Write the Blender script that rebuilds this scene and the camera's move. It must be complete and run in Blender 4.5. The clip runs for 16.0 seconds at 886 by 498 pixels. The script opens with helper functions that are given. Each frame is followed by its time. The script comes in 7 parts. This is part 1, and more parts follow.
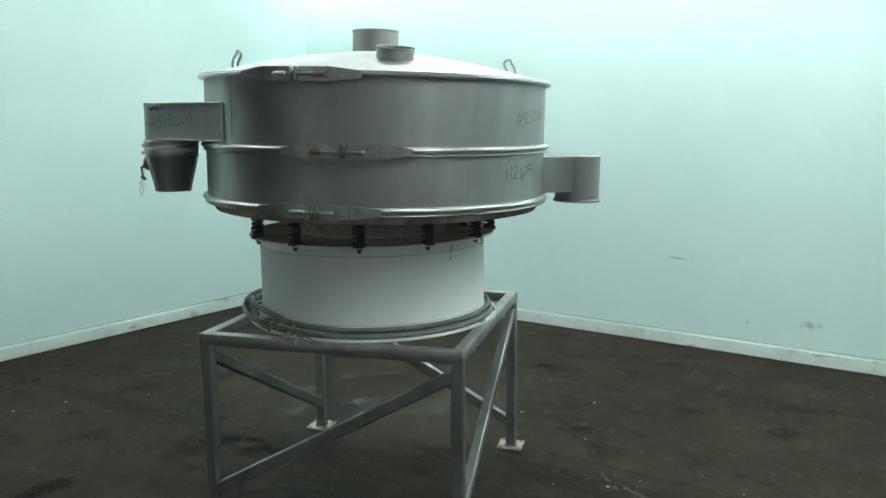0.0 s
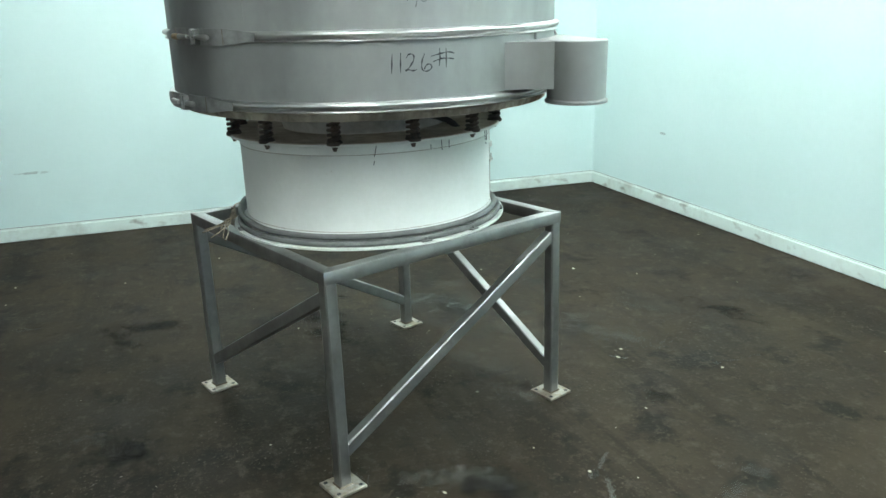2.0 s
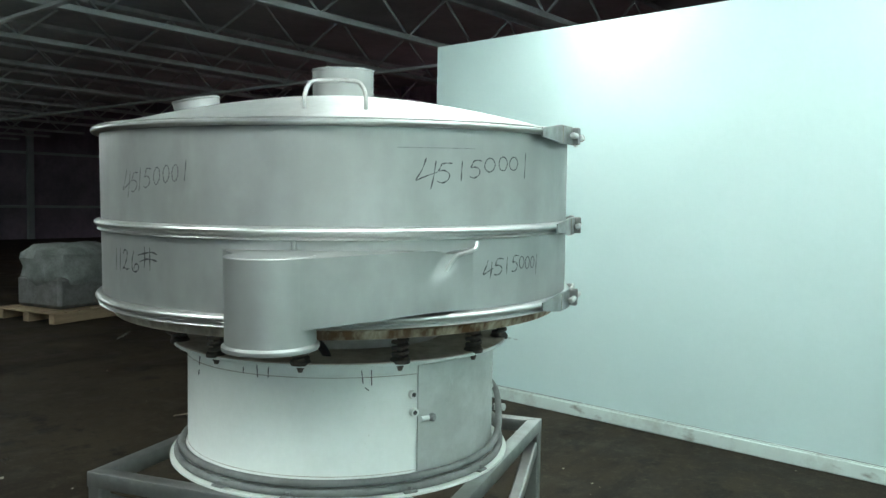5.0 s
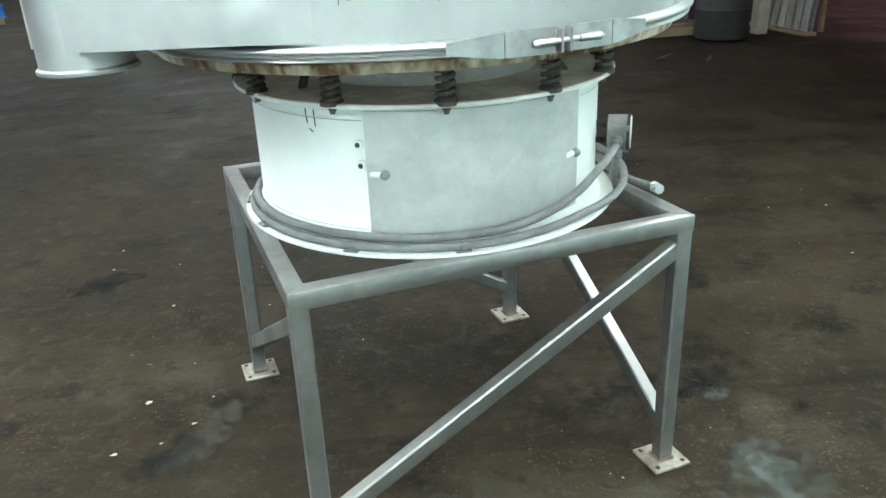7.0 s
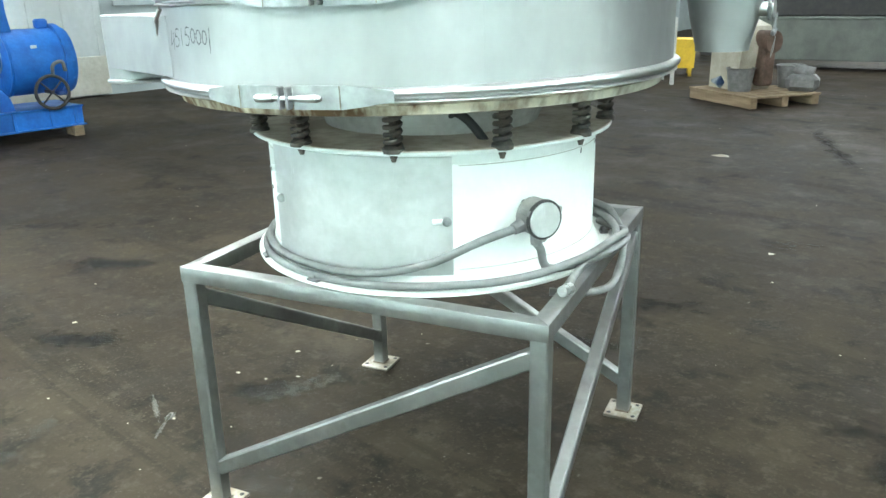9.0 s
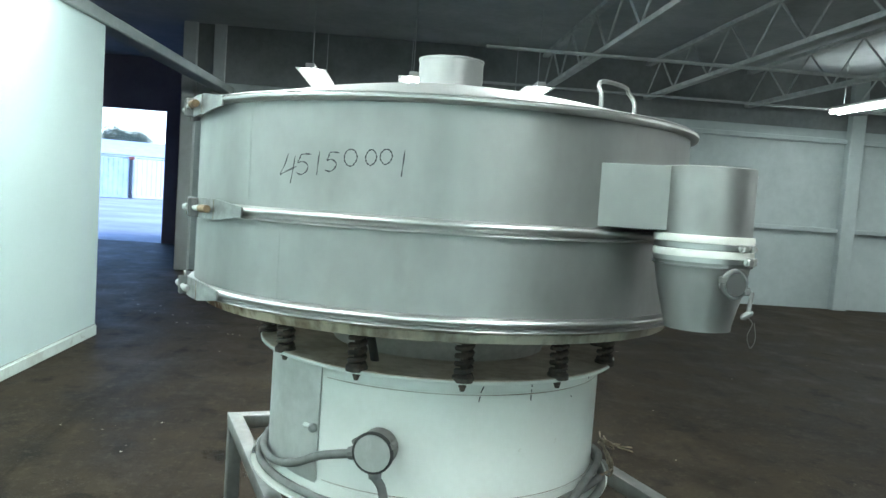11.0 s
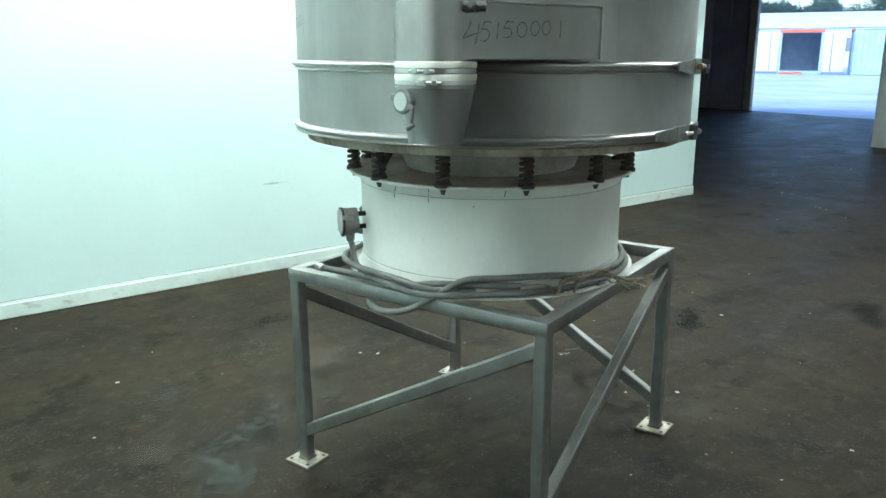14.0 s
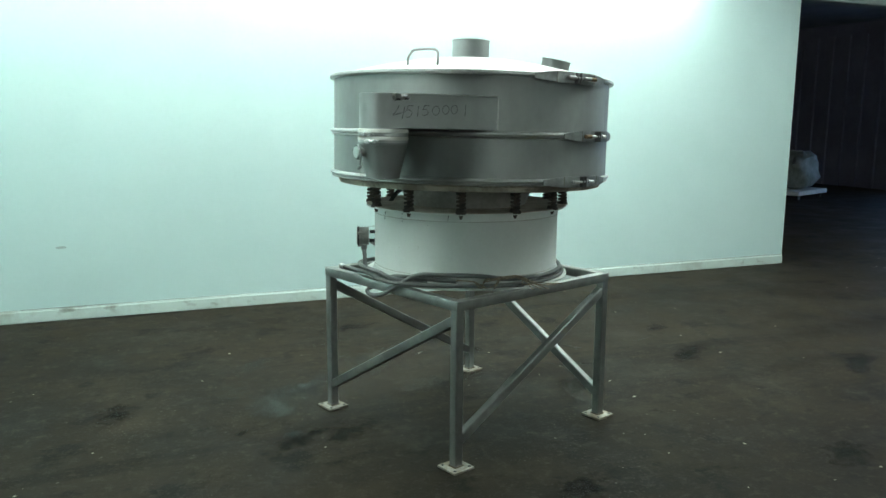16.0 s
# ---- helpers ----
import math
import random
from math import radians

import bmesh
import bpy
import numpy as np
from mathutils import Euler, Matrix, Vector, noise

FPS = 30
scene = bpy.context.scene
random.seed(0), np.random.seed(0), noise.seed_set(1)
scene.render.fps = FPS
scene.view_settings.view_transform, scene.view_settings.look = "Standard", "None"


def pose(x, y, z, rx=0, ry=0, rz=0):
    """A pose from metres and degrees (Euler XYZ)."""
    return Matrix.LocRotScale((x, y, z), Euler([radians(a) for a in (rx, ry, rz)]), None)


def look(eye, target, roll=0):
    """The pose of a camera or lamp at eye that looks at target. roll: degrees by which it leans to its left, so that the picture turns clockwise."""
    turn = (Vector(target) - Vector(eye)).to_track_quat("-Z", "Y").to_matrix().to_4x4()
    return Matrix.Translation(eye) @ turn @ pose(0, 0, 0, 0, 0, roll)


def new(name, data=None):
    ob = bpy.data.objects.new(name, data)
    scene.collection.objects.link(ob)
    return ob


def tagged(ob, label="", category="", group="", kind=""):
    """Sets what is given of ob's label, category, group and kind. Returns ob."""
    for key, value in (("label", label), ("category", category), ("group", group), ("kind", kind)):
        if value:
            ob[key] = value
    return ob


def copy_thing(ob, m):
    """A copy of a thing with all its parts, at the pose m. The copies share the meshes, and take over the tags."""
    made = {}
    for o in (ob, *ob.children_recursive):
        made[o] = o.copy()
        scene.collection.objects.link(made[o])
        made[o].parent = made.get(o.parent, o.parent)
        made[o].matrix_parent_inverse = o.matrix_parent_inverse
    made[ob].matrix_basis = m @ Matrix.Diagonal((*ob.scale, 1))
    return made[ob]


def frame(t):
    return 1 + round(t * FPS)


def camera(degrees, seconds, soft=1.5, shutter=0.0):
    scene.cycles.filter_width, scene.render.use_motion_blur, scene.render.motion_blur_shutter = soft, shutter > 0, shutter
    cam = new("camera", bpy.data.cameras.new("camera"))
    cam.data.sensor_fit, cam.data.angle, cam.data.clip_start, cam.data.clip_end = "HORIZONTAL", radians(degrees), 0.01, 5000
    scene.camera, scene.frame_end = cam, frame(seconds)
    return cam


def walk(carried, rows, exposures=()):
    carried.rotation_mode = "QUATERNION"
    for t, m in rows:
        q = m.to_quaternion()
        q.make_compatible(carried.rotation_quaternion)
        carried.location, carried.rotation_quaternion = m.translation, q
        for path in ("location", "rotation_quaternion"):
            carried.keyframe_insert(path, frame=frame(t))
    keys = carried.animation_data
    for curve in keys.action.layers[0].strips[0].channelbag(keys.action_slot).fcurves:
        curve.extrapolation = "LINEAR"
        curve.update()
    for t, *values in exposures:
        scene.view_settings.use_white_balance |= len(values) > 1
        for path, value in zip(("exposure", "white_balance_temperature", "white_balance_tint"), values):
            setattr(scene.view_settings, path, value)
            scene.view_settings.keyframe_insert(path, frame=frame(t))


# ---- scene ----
cam = camera(58.9, 16.0)
PATH = [
    (0, (1.051, -2.743, 1.387), (0.512, -0.843, 1.071), -0.4),
    (0.5, (1.403, -2.495, 1.395), (0.587, -0.696, 1.082), 0.2),
    (1, (1.775, -2.244, 1.381), (0.681, -0.603, 1.046), -0.4),
    (1.5, (1.992, -1.857, 1.384), (0.677, -0.444, 0.859), -1.4),
    (2, (2.245, -1.459, 1.362), (0.746, -0.273, 0.773), -1.9),
    (2.5, (2.338, -1.032, 1.35), (0.687, -0.106, 0.704), -1.4),
    (3, (2.43, -0.59, 1.343), (0.615, 0.039, 0.787), -1.1),
    (3.5, (2.427, -0.161, 1.355), (0.494, 0.161, 0.957), -0.9),
    (3.7, (2.373, 0.002, 1.371), (0.411, 0.214, 1.049), -0.3),
    (5.8, (1.534, 1.445, 1.351), (0.016, 0.178, 1.053), -0.2),
    (6, (1.386, 1.509, 1.334), (-0.006, 0.125, 0.953), -0.7),
    (6.5, (1.035, 1.669, 1.326), (-0.024, 0.066, 0.771), -1.6),
    (7, (0.662, 1.811, 1.325), (0.005, 0.09, 0.547), -2.3),
    (7.5, (0.293, 1.859, 1.329), (-0.046, 0.108, 0.424), -2.0),
    (8, (-0.116, 1.952, 1.321), (-0.094, 0.173, 0.406), -2.2),
    (8.5, (-0.487, 1.893, 1.307), (-0.075, 0.117, 0.486), -2.0),
    (9, (-0.876, 1.823, 1.319), (-0.073, 0.106, 0.682), -1.2),
    (9.5, (-1.208, 1.673, 1.346), (-0.052, 0.118, 0.849), -0.4),
    (10, (-1.475, 1.434, 1.364), (-0.054, 0.074, 1.003), 3.1),
    (10.2, (-1.606, 1.319, 1.37), (-0.084, 0.052, 1.087), 3.7),
    (12.3, (-1.965, -0.202, 1.398), (-0.002, 0.0, 1.073), 1.7),
    (12.5, (-1.944, -0.346, 1.38), (-0.013, 0.005, 0.998), 1.2),
    (13, (-1.989, -0.669, 1.373), (-0.199, 0.063, 0.861), 1.1),
    (13.5, (-2.115, -0.964, 1.381), (-0.461, -0.012, 0.782), -0.0),
    (14, (-2.146, -1.339, 1.374), (-0.57, -0.217, 0.868), -0.4),
    (14.5, (-2.254, -1.7, 1.357), (-0.752, -0.428, 1.007), 0.2),
    (15, (-2.314, -2.059, 1.373), (-0.885, -0.698, 1.044), 0.0),
    (15.5, (-2.318, -2.401, 1.373), (-0.976, -0.95, 1.067), 0.4),
    (16, (-2.414, -2.641, 1.372), (-1.125, -1.146, 1.046), 0.4),
]
EXPOSURES = [(0, 0.91, 6500, 9.2), (1.0, 0.95, 6500, 9.5), (1.5, 1.18, 6500, 11.5), (2.4, 1.85, 6500, 13), (3.0, 1.85, 6500, 13), (3.7, 1.52, 6500, 9.5), (5.8, 1.17, 6500, 12), (6.5, 1.88, 6500, 15), (7.0, 2.18, 6500, 17.5), (8.2, 2.90, 6500, 16.5), (9.2, 2.55, 6500, 16), (10.0, 2.02, 6500, 17), (10.2, 1.95, 6500, 16.5), (12.3, 1.18, 6500, 11.5), (13.0, 1.58, 6500, 12.5), (14.0, 1.74, 6500, 9.0), (14.5, 1.52, 6500, 3.5), (15.0, 1.32, 6500, 4.5), (16, 1.20, 6500, 3.8)]
walk(cam, [(t, look(eye, target, roll)) for t, eye, target, roll in PATH], EXPOSURES)
# ---- light ----
world = bpy.data.worlds.new("sky")
scene.world = world
world.use_nodes = True
_nt = world.node_tree
_sky = _nt.nodes.new("ShaderNodeTexSky")
_sky.sky_type = "NISHITA"
_sky.sun_disc = False
_sky.sun_elevation = radians(38)
_sky.sun_rotation = radians(250)
_tint = _nt.nodes.new("ShaderNodeMix")
_tint.data_type, _tint.blend_type = "RGBA", "MULTIPLY"
_tint.inputs["Factor"].default_value, _tint.inputs["B"].default_value = 1.0, (0.58, 0.76, 1.0, 1)
_nt.links.new(_sky.outputs[0], _tint.inputs["A"])
_nt.links.new(_tint.outputs["Result"], _nt.nodes["Background"].inputs[0])
_nt.nodes["Background"].inputs[1].default_value = 0.25
sun = new("sun", bpy.data.lights.new("sun", "SUN"))
sun.data.energy, sun.data.angle, sun.data.color = 0.6, radians(12), (0.76, 0.88, 1.0)
sun.matrix_world = look((30, -20, 25), (34, 8, 0))

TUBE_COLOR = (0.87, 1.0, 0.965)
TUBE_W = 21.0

# ---- building frame: u runs along the white partition, v away from it ----
BM = pose(0, 0, 0, 0, 0, -18.5)


# ---- materials ----
def mat(name, a, b=None, rough=0.6, metal=0.0, scale=6.0, fine=60.0, bump=0.0, spread=0.12, stretch=(1, 1, 1), coat=0.0, emit=None, power=0.0, object_space=True, contrast=(0.35, 0.65), rnd=0.0, aniso=0.0):
    """A procedural surface: two tones mixed by broad and fine noise, with varied gloss and a fine relief."""
    m = bpy.data.materials.new(name)
    m.use_nodes = True
    nt = m.node_tree
    n, l = nt.nodes, nt.links
    bs = n["Principled BSDF"]
    b = b or tuple(c * 0.8 for c in a)
    tc = n.new("ShaderNodeTexCoord")
    mp = n.new("ShaderNodeMapping")
    mp.inputs["Scale"].default_value = stretch
    l.new(tc.outputs["Object"], mp.inputs[0])
    n1, n2 = n.new("ShaderNodeTexNoise"), n.new("ShaderNodeTexNoise")
    for nn, s, d in ((n1, scale, 5), (n2, fine, 3)):
        nn.inputs["Scale"].default_value = s
        nn.inputs["Detail"].default_value = d
        nn.inputs["Roughness"].default_value = 0.6
        l.new(mp.outputs[0], nn.inputs["Vector"])
    mixf = n.new("ShaderNodeMath")
    mixf.operation = "MULTIPLY_ADD"
    l.new(n2.outputs["Fac"], mixf.inputs[0])
    mixf.inputs[1].default_value = 0.35
    l.new(n1.outputs["Fac"], mixf.inputs[2])
    ramp = n.new("ShaderNodeMapRange")
    ramp.inputs[1].default_value, ramp.inputs[2].default_value = contrast[0] + 0.17, contrast[1] + 0.17
    l.new(mixf.outputs[0], ramp.inputs[0])
    mix = n.new("ShaderNodeMix")
    mix.data_type = "RGBA"
    mix.inputs["A"].default_value, mix.inputs["B"].default_value = (*a, 1), (*b, 1)
    l.new(ramp.outputs[0], mix.inputs["Factor"])
    out = mix.outputs["Result"]
    if rnd:
        oi, hs, mr = n.new("ShaderNodeObjectInfo"), n.new("ShaderNodeHueSaturation"), n.new("ShaderNodeMapRange")
        mr.inputs[3].default_value, mr.inputs[4].default_value = 1 - rnd, 1 + rnd
        l.new(oi.outputs["Random"], mr.inputs[0])
        l.new(mr.outputs[0], hs.inputs["Value"])
        l.new(out, hs.inputs["Color"])
        out = hs.outputs[0]
    l.new(out, bs.inputs["Base Color"])
    rr = n.new("ShaderNodeMapRange")
    rr.inputs[1].default_value, rr.inputs[2].default_value = 0.3, 0.75
    rr.inputs[3].default_value, rr.inputs[4].default_value = max(rough - spread, 0.03), min(rough + spread, 1)
    l.new(mixf.outputs[0], rr.inputs[0])
    l.new(rr.outputs[0], bs.inputs["Roughness"])
    bs.inputs["Metallic"].default_value = metal
    bs.inputs["Coat Weight"].default_value = coat
    if aniso:
        tg = n.new("ShaderNodeTangent")
        tg.direction_type, tg.axis = "RADIAL", "Z"
        l.new(tg.outputs[0], bs.inputs["Tangent"])
        bs.inputs["Anisotropic"].default_value, bs.inputs["Anisotropic Rotation"].default_value = aniso, 0.25
    if bump:
        bp = n.new("ShaderNodeBump")
        bp.inputs["Strength"].default_value = 0.6
        bp.inputs["Distance"].default_value = bump
        l.new(mixf.outputs[0], bp.inputs["Height"])
        l.new(bp.outputs[0], bs.inputs["Normal"])
    if emit:
        bs.inputs["Emission Color"].default_value = (*emit, 1)
        bs.inputs["Emission Strength"].default_value = power
    return m


STEEL = mat("brushed_stainless", (0.38, 0.387, 0.38), (0.33, 0.335, 0.328), rough=0.49, metal=0.92, scale=3.2, fine=16, spread=0.07, stretch=(1, 1, 0.8), contrast=(0.36, 0.66), aniso=0.40)
STEEL_BRIGHT = mat("polished_stainless", (0.58, 0.58, 0.57), (0.53, 0.53, 0.52), rough=0.34, metal=1.0, scale=3, fine=16, spread=0.01)
STEEL_LID = mat("satin_stainless_lid", (0.58, 0.585, 0.575), (0.50, 0.503, 0.493), rough=0.46, metal=1.0, scale=3, fine=60, spread=0.08)
STAND_STEEL = mat("mill_finish_stainless_tube", (0.40, 0.40, 0.39), (0.29, 0.29, 0.28), rough=0.42, metal=1.0, scale=4, fine=25, spread=0.10)
PLATE_STEEL = mat("worn_clamp_plate_steel", (0.40, 0.405, 0.40), (0.28, 0.28, 0.275), rough=0.40, metal=1.0, scale=14, fine=60, spread=0.12)
FOOT_STEEL = mat("stained_foot_plate_steel", (0.50, 0.47, 0.42), (0.30, 0.25, 0.19), rough=0.5, metal=0.8, scale=16, fine=60, spread=0.12)
GALV = mat("scuffed_galvanised_sheet", (0.42, 0.427, 0.41), (0.60, 0.605, 0.59), rough=0.44, metal=0.82, scale=4.5, fine=30, spread=0.15, stretch=(1, 1, 1.1), bump=0.0003, contrast=(0.34, 0.66))
ENAMEL = mat("white_enamel", (0.79, 0.815, 0.785), (0.73, 0.755, 0.72), rough=0.42, scale=4, fine=70, spread=0.1, bump=0.0003)
RUST = mat("rust_stained_pan", (0.62, 0.54, 0.41), (0.13, 0.062, 0.026), rough=0.75, metal=0.15, scale=7, fine=45, bump=0.001, stretch=(1, 1, 0.5), contrast=(0.40, 0.58))
SPRING = mat("dirty_spring_steel", (0.055, 0.048, 0.043), (0.13, 0.105, 0.085), rough=0.6, metal=0.4, scale=30, fine=120)
CABLE = mat("grey_pvc_conduit", (0.19, 0.195, 0.19), (0.14, 0.142, 0.137), rough=0.55, scale=14, fine=80, spread=0.1)
WIRE = mat("bare_wire_ends", (0.33, 0.27, 0.19), (0.17, 0.13, 0.09), rough=0.5, scale=60)
RUBBER = mat("white_silicone_sleeve", (0.83, 0.82, 0.77), (0.75, 0.74, 0.68), rough=0.55, scale=20)
DARK = mat("dark_shadowed_metal", (0.05, 0.05, 0.05), (0.08, 0.075, 0.07), rough=0.6, metal=0.5, scale=8)
MOTOR = mat("grey_motor_paint", (0.58, 0.56, 0.53), (0.38, 0.35, 0.32), rough=0.55, scale=6, bump=0.0004)
BRONZE = mat("worn_brown_grip", (0.30, 0.21, 0.12), (0.17, 0.11, 0.06), rough=0.6, metal=0.3, scale=30)
SEAM = mat("rusty_seam_line", (0.46, 0.44, 0.40), (0.24, 0.17, 0.12), rough=0.7, scale=9, fine=40, contrast=(0.4, 0.7))
WELD = mat("discoloured_weld", (0.34, 0.30, 0.25), (0.20, 0.16, 0.12), rough=0.5, metal=0.8, scale=30)
INK = mat("black_marker_ink", (0.018, 0.018, 0.02), (0.05, 0.05, 0.055), rough=0.5, scale=80)
INK_SOFT = mat("soft_grey_marker_ink", (0.07, 0.07, 0.075), (0.14, 0.14, 0.145), rough=0.5, metal=0.3, scale=90)
INK_FAINT = mat("faded_marker_ink", (0.16, 0.16, 0.165), (0.30, 0.30, 0.30), rough=0.5, metal=0.5, scale=90)
WALL_WHITE = mat("white_painted_board", (0.635, 0.785, 0.775), (0.60, 0.755, 0.743), rough=0.62, scale=1.1, fine=35, spread=0.06, bump=0.0004)
BASE_WHITE = mat("scuffed_white_skirting", (0.66, 0.76, 0.72), (0.46, 0.50, 0.46), rough=0.6, scale=3.0, fine=30, contrast=(0.48, 0.8), bump=0.0005)
GAP_DARK = mat("grimy_shadow_gap", (0.16, 0.19, 0.18), (0.36, 0.41, 0.39), rough=0.8, scale=6, fine=40)
DOOR_PAINT = mat("pale_door_paint", (0.50, 0.55, 0.55), (0.42, 0.46, 0.455), rough=0.6, scale=1.2, fine=14, bump=0.0005)
DOOR_FOOT = mat("yellowed_door_paint", (0.50, 0.50, 0.44), (0.38, 0.37, 0.31), rough=0.65, scale=2.5, fine=22, bump=0.0006)
SHED_WALL = mat("pale_shed_cladding", (0.39, 0.45, 0.45), (0.32, 0.37, 0.37), rough=0.7, scale=0.8, fine=9, bump=0.0006)
SOUTH_WALL = mat("pale_blue_block_wall", (0.66, 0.77, 0.80), (0.56, 0.67, 0.70), rough=0.75, scale=0.7, fine=10, bump=0.0006)
HEAD_GREY = mat("dull_grey_head_cladding", (0.20, 0.22, 0.22), (0.14, 0.155, 0.155), rough=0.75, scale=1.2, fine=12)
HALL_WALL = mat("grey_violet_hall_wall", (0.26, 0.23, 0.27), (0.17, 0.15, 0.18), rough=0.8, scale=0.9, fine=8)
ROOM_WALL = mat("dull_tan_room_wall", (0.30, 0.265, 0.235), (0.22, 0.195, 0.175), rough=0.8, scale=0.8, fine=9)
# base tone raised and blued to make up for missing haze and daylight spill
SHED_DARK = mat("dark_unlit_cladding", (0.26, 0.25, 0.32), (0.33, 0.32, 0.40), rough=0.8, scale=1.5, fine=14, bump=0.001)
CEIL = mat("grey_roof_lining", (0.42, 0.45, 0.46), (0.32, 0.35, 0.36), rough=0.85, scale=1.0, fine=12)
TRUSS = mat("grey_painted_joist", (0.46, 0.49, 0.49), (0.34, 0.37, 0.37), rough=0.6, metal=0.2, scale=5)
FIXTURE = mat("white_lamp_housing", (0.8, 0.8, 0.8), (0.72, 0.72, 0.72), rough=0.5)
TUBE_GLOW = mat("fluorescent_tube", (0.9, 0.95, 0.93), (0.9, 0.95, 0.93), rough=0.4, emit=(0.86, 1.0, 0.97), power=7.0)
DARK_FRAME = mat("dark_grey_green_frame_paint", (0.07, 0.08, 0.075), (0.045, 0.05, 0.048), rough=0.6, scale=6, fine=40)
DEEP_BLUE = mat("dusty_dark_blue_paint", (0.01, 0.05, 0.16), (0.006, 0.03, 0.09), rough=0.5, scale=4, fine=40)
BLUE = mat("blue_machine_paint", (0.012, 0.17, 0.56), (0.008, 0.10, 0.38), rough=0.38, scale=4, fine=40, bump=0.0005)
TEAL = mat("teal_machine_paint", (0.02, 0.20, 0.24), (0.012, 0.12, 0.15), rough=0.45, scale=4)
NAVY = mat("dark_teal_press_paint", (0.015, 0.07, 0.10), (0.01, 0.045, 0.07), rough=0.5, scale=4)
YELLOW = mat("yellow_guard_paint", (0.78, 0.52, 0.03), (0.60, 0.38, 0.03), rough=0.5, scale=6)
CREAM = mat("cream_cabinet_paint", (0.46, 0.43, 0.35), (0.35, 0.31, 0.24), rough=0.55, scale=5)
OLIVE = mat("grey_green_bench_paint", (0.14, 0.155, 0.135), (0.10, 0.11, 0.10), rough=0.55, scale=4)
BLACK = mat("black_rubber_and_iron", (0.02, 0.02, 0.022), (0.04, 0.038, 0.036), rough=0.6, scale=12)
DUSTY = mat("brown_dusty_enamel", (0.62, 0.55, 0.47), (0.38, 0.31, 0.245), rough=0.8, scale=7, fine=40, bump=0.0006)
BOX_GREY = mat("dirty_grey_casting", (0.27, 0.265, 0.25), (0.17, 0.165, 0.155), rough=0.55, metal=0.2, scale=14, fine=60, bump=0.0005)
GREYMETAL = mat("grey_cast_metal", (0.24, 0.24, 0.24), (0.16, 0.16, 0.155), rough=0.5, metal=0.5, scale=10)
WOOD = mat("rough_pallet_timber", (0.33, 0.24, 0.15), (0.22, 0.155, 0.095), rough=0.8, scale=5, fine=60, stretch=(0.3, 3, 3), bump=0.001)
PLY = mat("plywood_crate", (0.52, 0.34, 0.17), (0.40, 0.25, 0.12), rough=0.75, scale=3, fine=50, stretch=(0.4, 2, 2), bump=0.0006)
CARD = mat("brown_cardboard", (0.29, 0.155, 0.10), (0.22, 0.115, 0.075), rough=0.85, scale=3, fine=40)
PLASTIC = mat("cloudy_plastic_wrap", (0.22, 0.27, 0.32), (0.015, 0.05, 0.12), rough=0.28, scale=5, fine=18, bump=0.012, contrast=(0.42, 0.56))
TARP = mat("grey_tarpaulin", (0.24, 0.26, 0.25), (0.13, 0.14, 0.135), rough=0.6, scale=5, bump=0.006)
WHITE_PAINT = mat("chalky_white_paint", (0.74, 0.74, 0.72), (0.6, 0.6, 0.58), rough=0.55, scale=6)
PAPER = mat("white_paper", (0.8, 0.8, 0.78), rough=0.8)
WEATHERED = mat("weathered_grey_sheet", (0.36, 0.34, 0.31), (0.22, 0.205, 0.19), rough=0.75, scale=5, fine=40, stretch=(1, 1, 0.3))
SCRAP = mat("dull_brown_scrap", (0.24, 0.20, 0.19), (0.06, 0.05, 0.05), rough=0.8, scale=3.5, fine=20, contrast=(0.44, 0.56))
LADDER = mat("weathered_yellow_fibreglass", (0.34, 0.25, 0.08), (0.22, 0.16, 0.06), rough=0.6, scale=9)
STICKER = mat("mint_sticker", (0.5, 0.85, 0.75), rough=0.5)
CONTAINER = mat("pale_blue_container_steel", (0.42, 0.52, 0.62), (0.34, 0.43, 0.52), rough=0.55, scale=2)
ORANGE = mat("faded_orange_container_paint", (0.62, 0.16, 0.08), (0.5, 0.12, 0.07), rough=0.6, scale=3)
ROOFING = mat("pale_metal_roofing", (0.66, 0.70, 0.72), (0.58, 0.62, 0.65), rough=0.5, scale=1.5)
YARD = mat("worn_concrete_yard", (0.50, 0.51, 0.53), (0.36, 0.365, 0.38), rough=0.75, scale=0.35, fine=4, bump=0.003)
LEAF = mat("dull_green_foliage", (0.075, 0.115, 0.085), (0.045, 0.075, 0.06), rough=0.7, scale=6)
BARK = mat("grey_bark", (0.16, 0.13, 0.10), (0.10, 0.08, 0.06), rough=0.9, scale=10, bump=0.004)
BROWN_IRON = mat("rust_brown_casting", (0.16, 0.10, 0.075), (0.09, 0.06, 0.045), rough=0.7, metal=0.2, scale=9)
# panes emit the daylight behind them, weaker for the upper rows
WINDOW_GLOW = mat("daylit_window_pane", (0.2, 0.3, 0.5), rough=0.2, emit=(0.22, 0.38, 1.0), power=0.5)
WINDOW_DIM = mat("dim_daylit_window_pane", (0.1, 0.15, 0.25), rough=0.3, emit=(0.22, 0.38, 1.0), power=0.14)


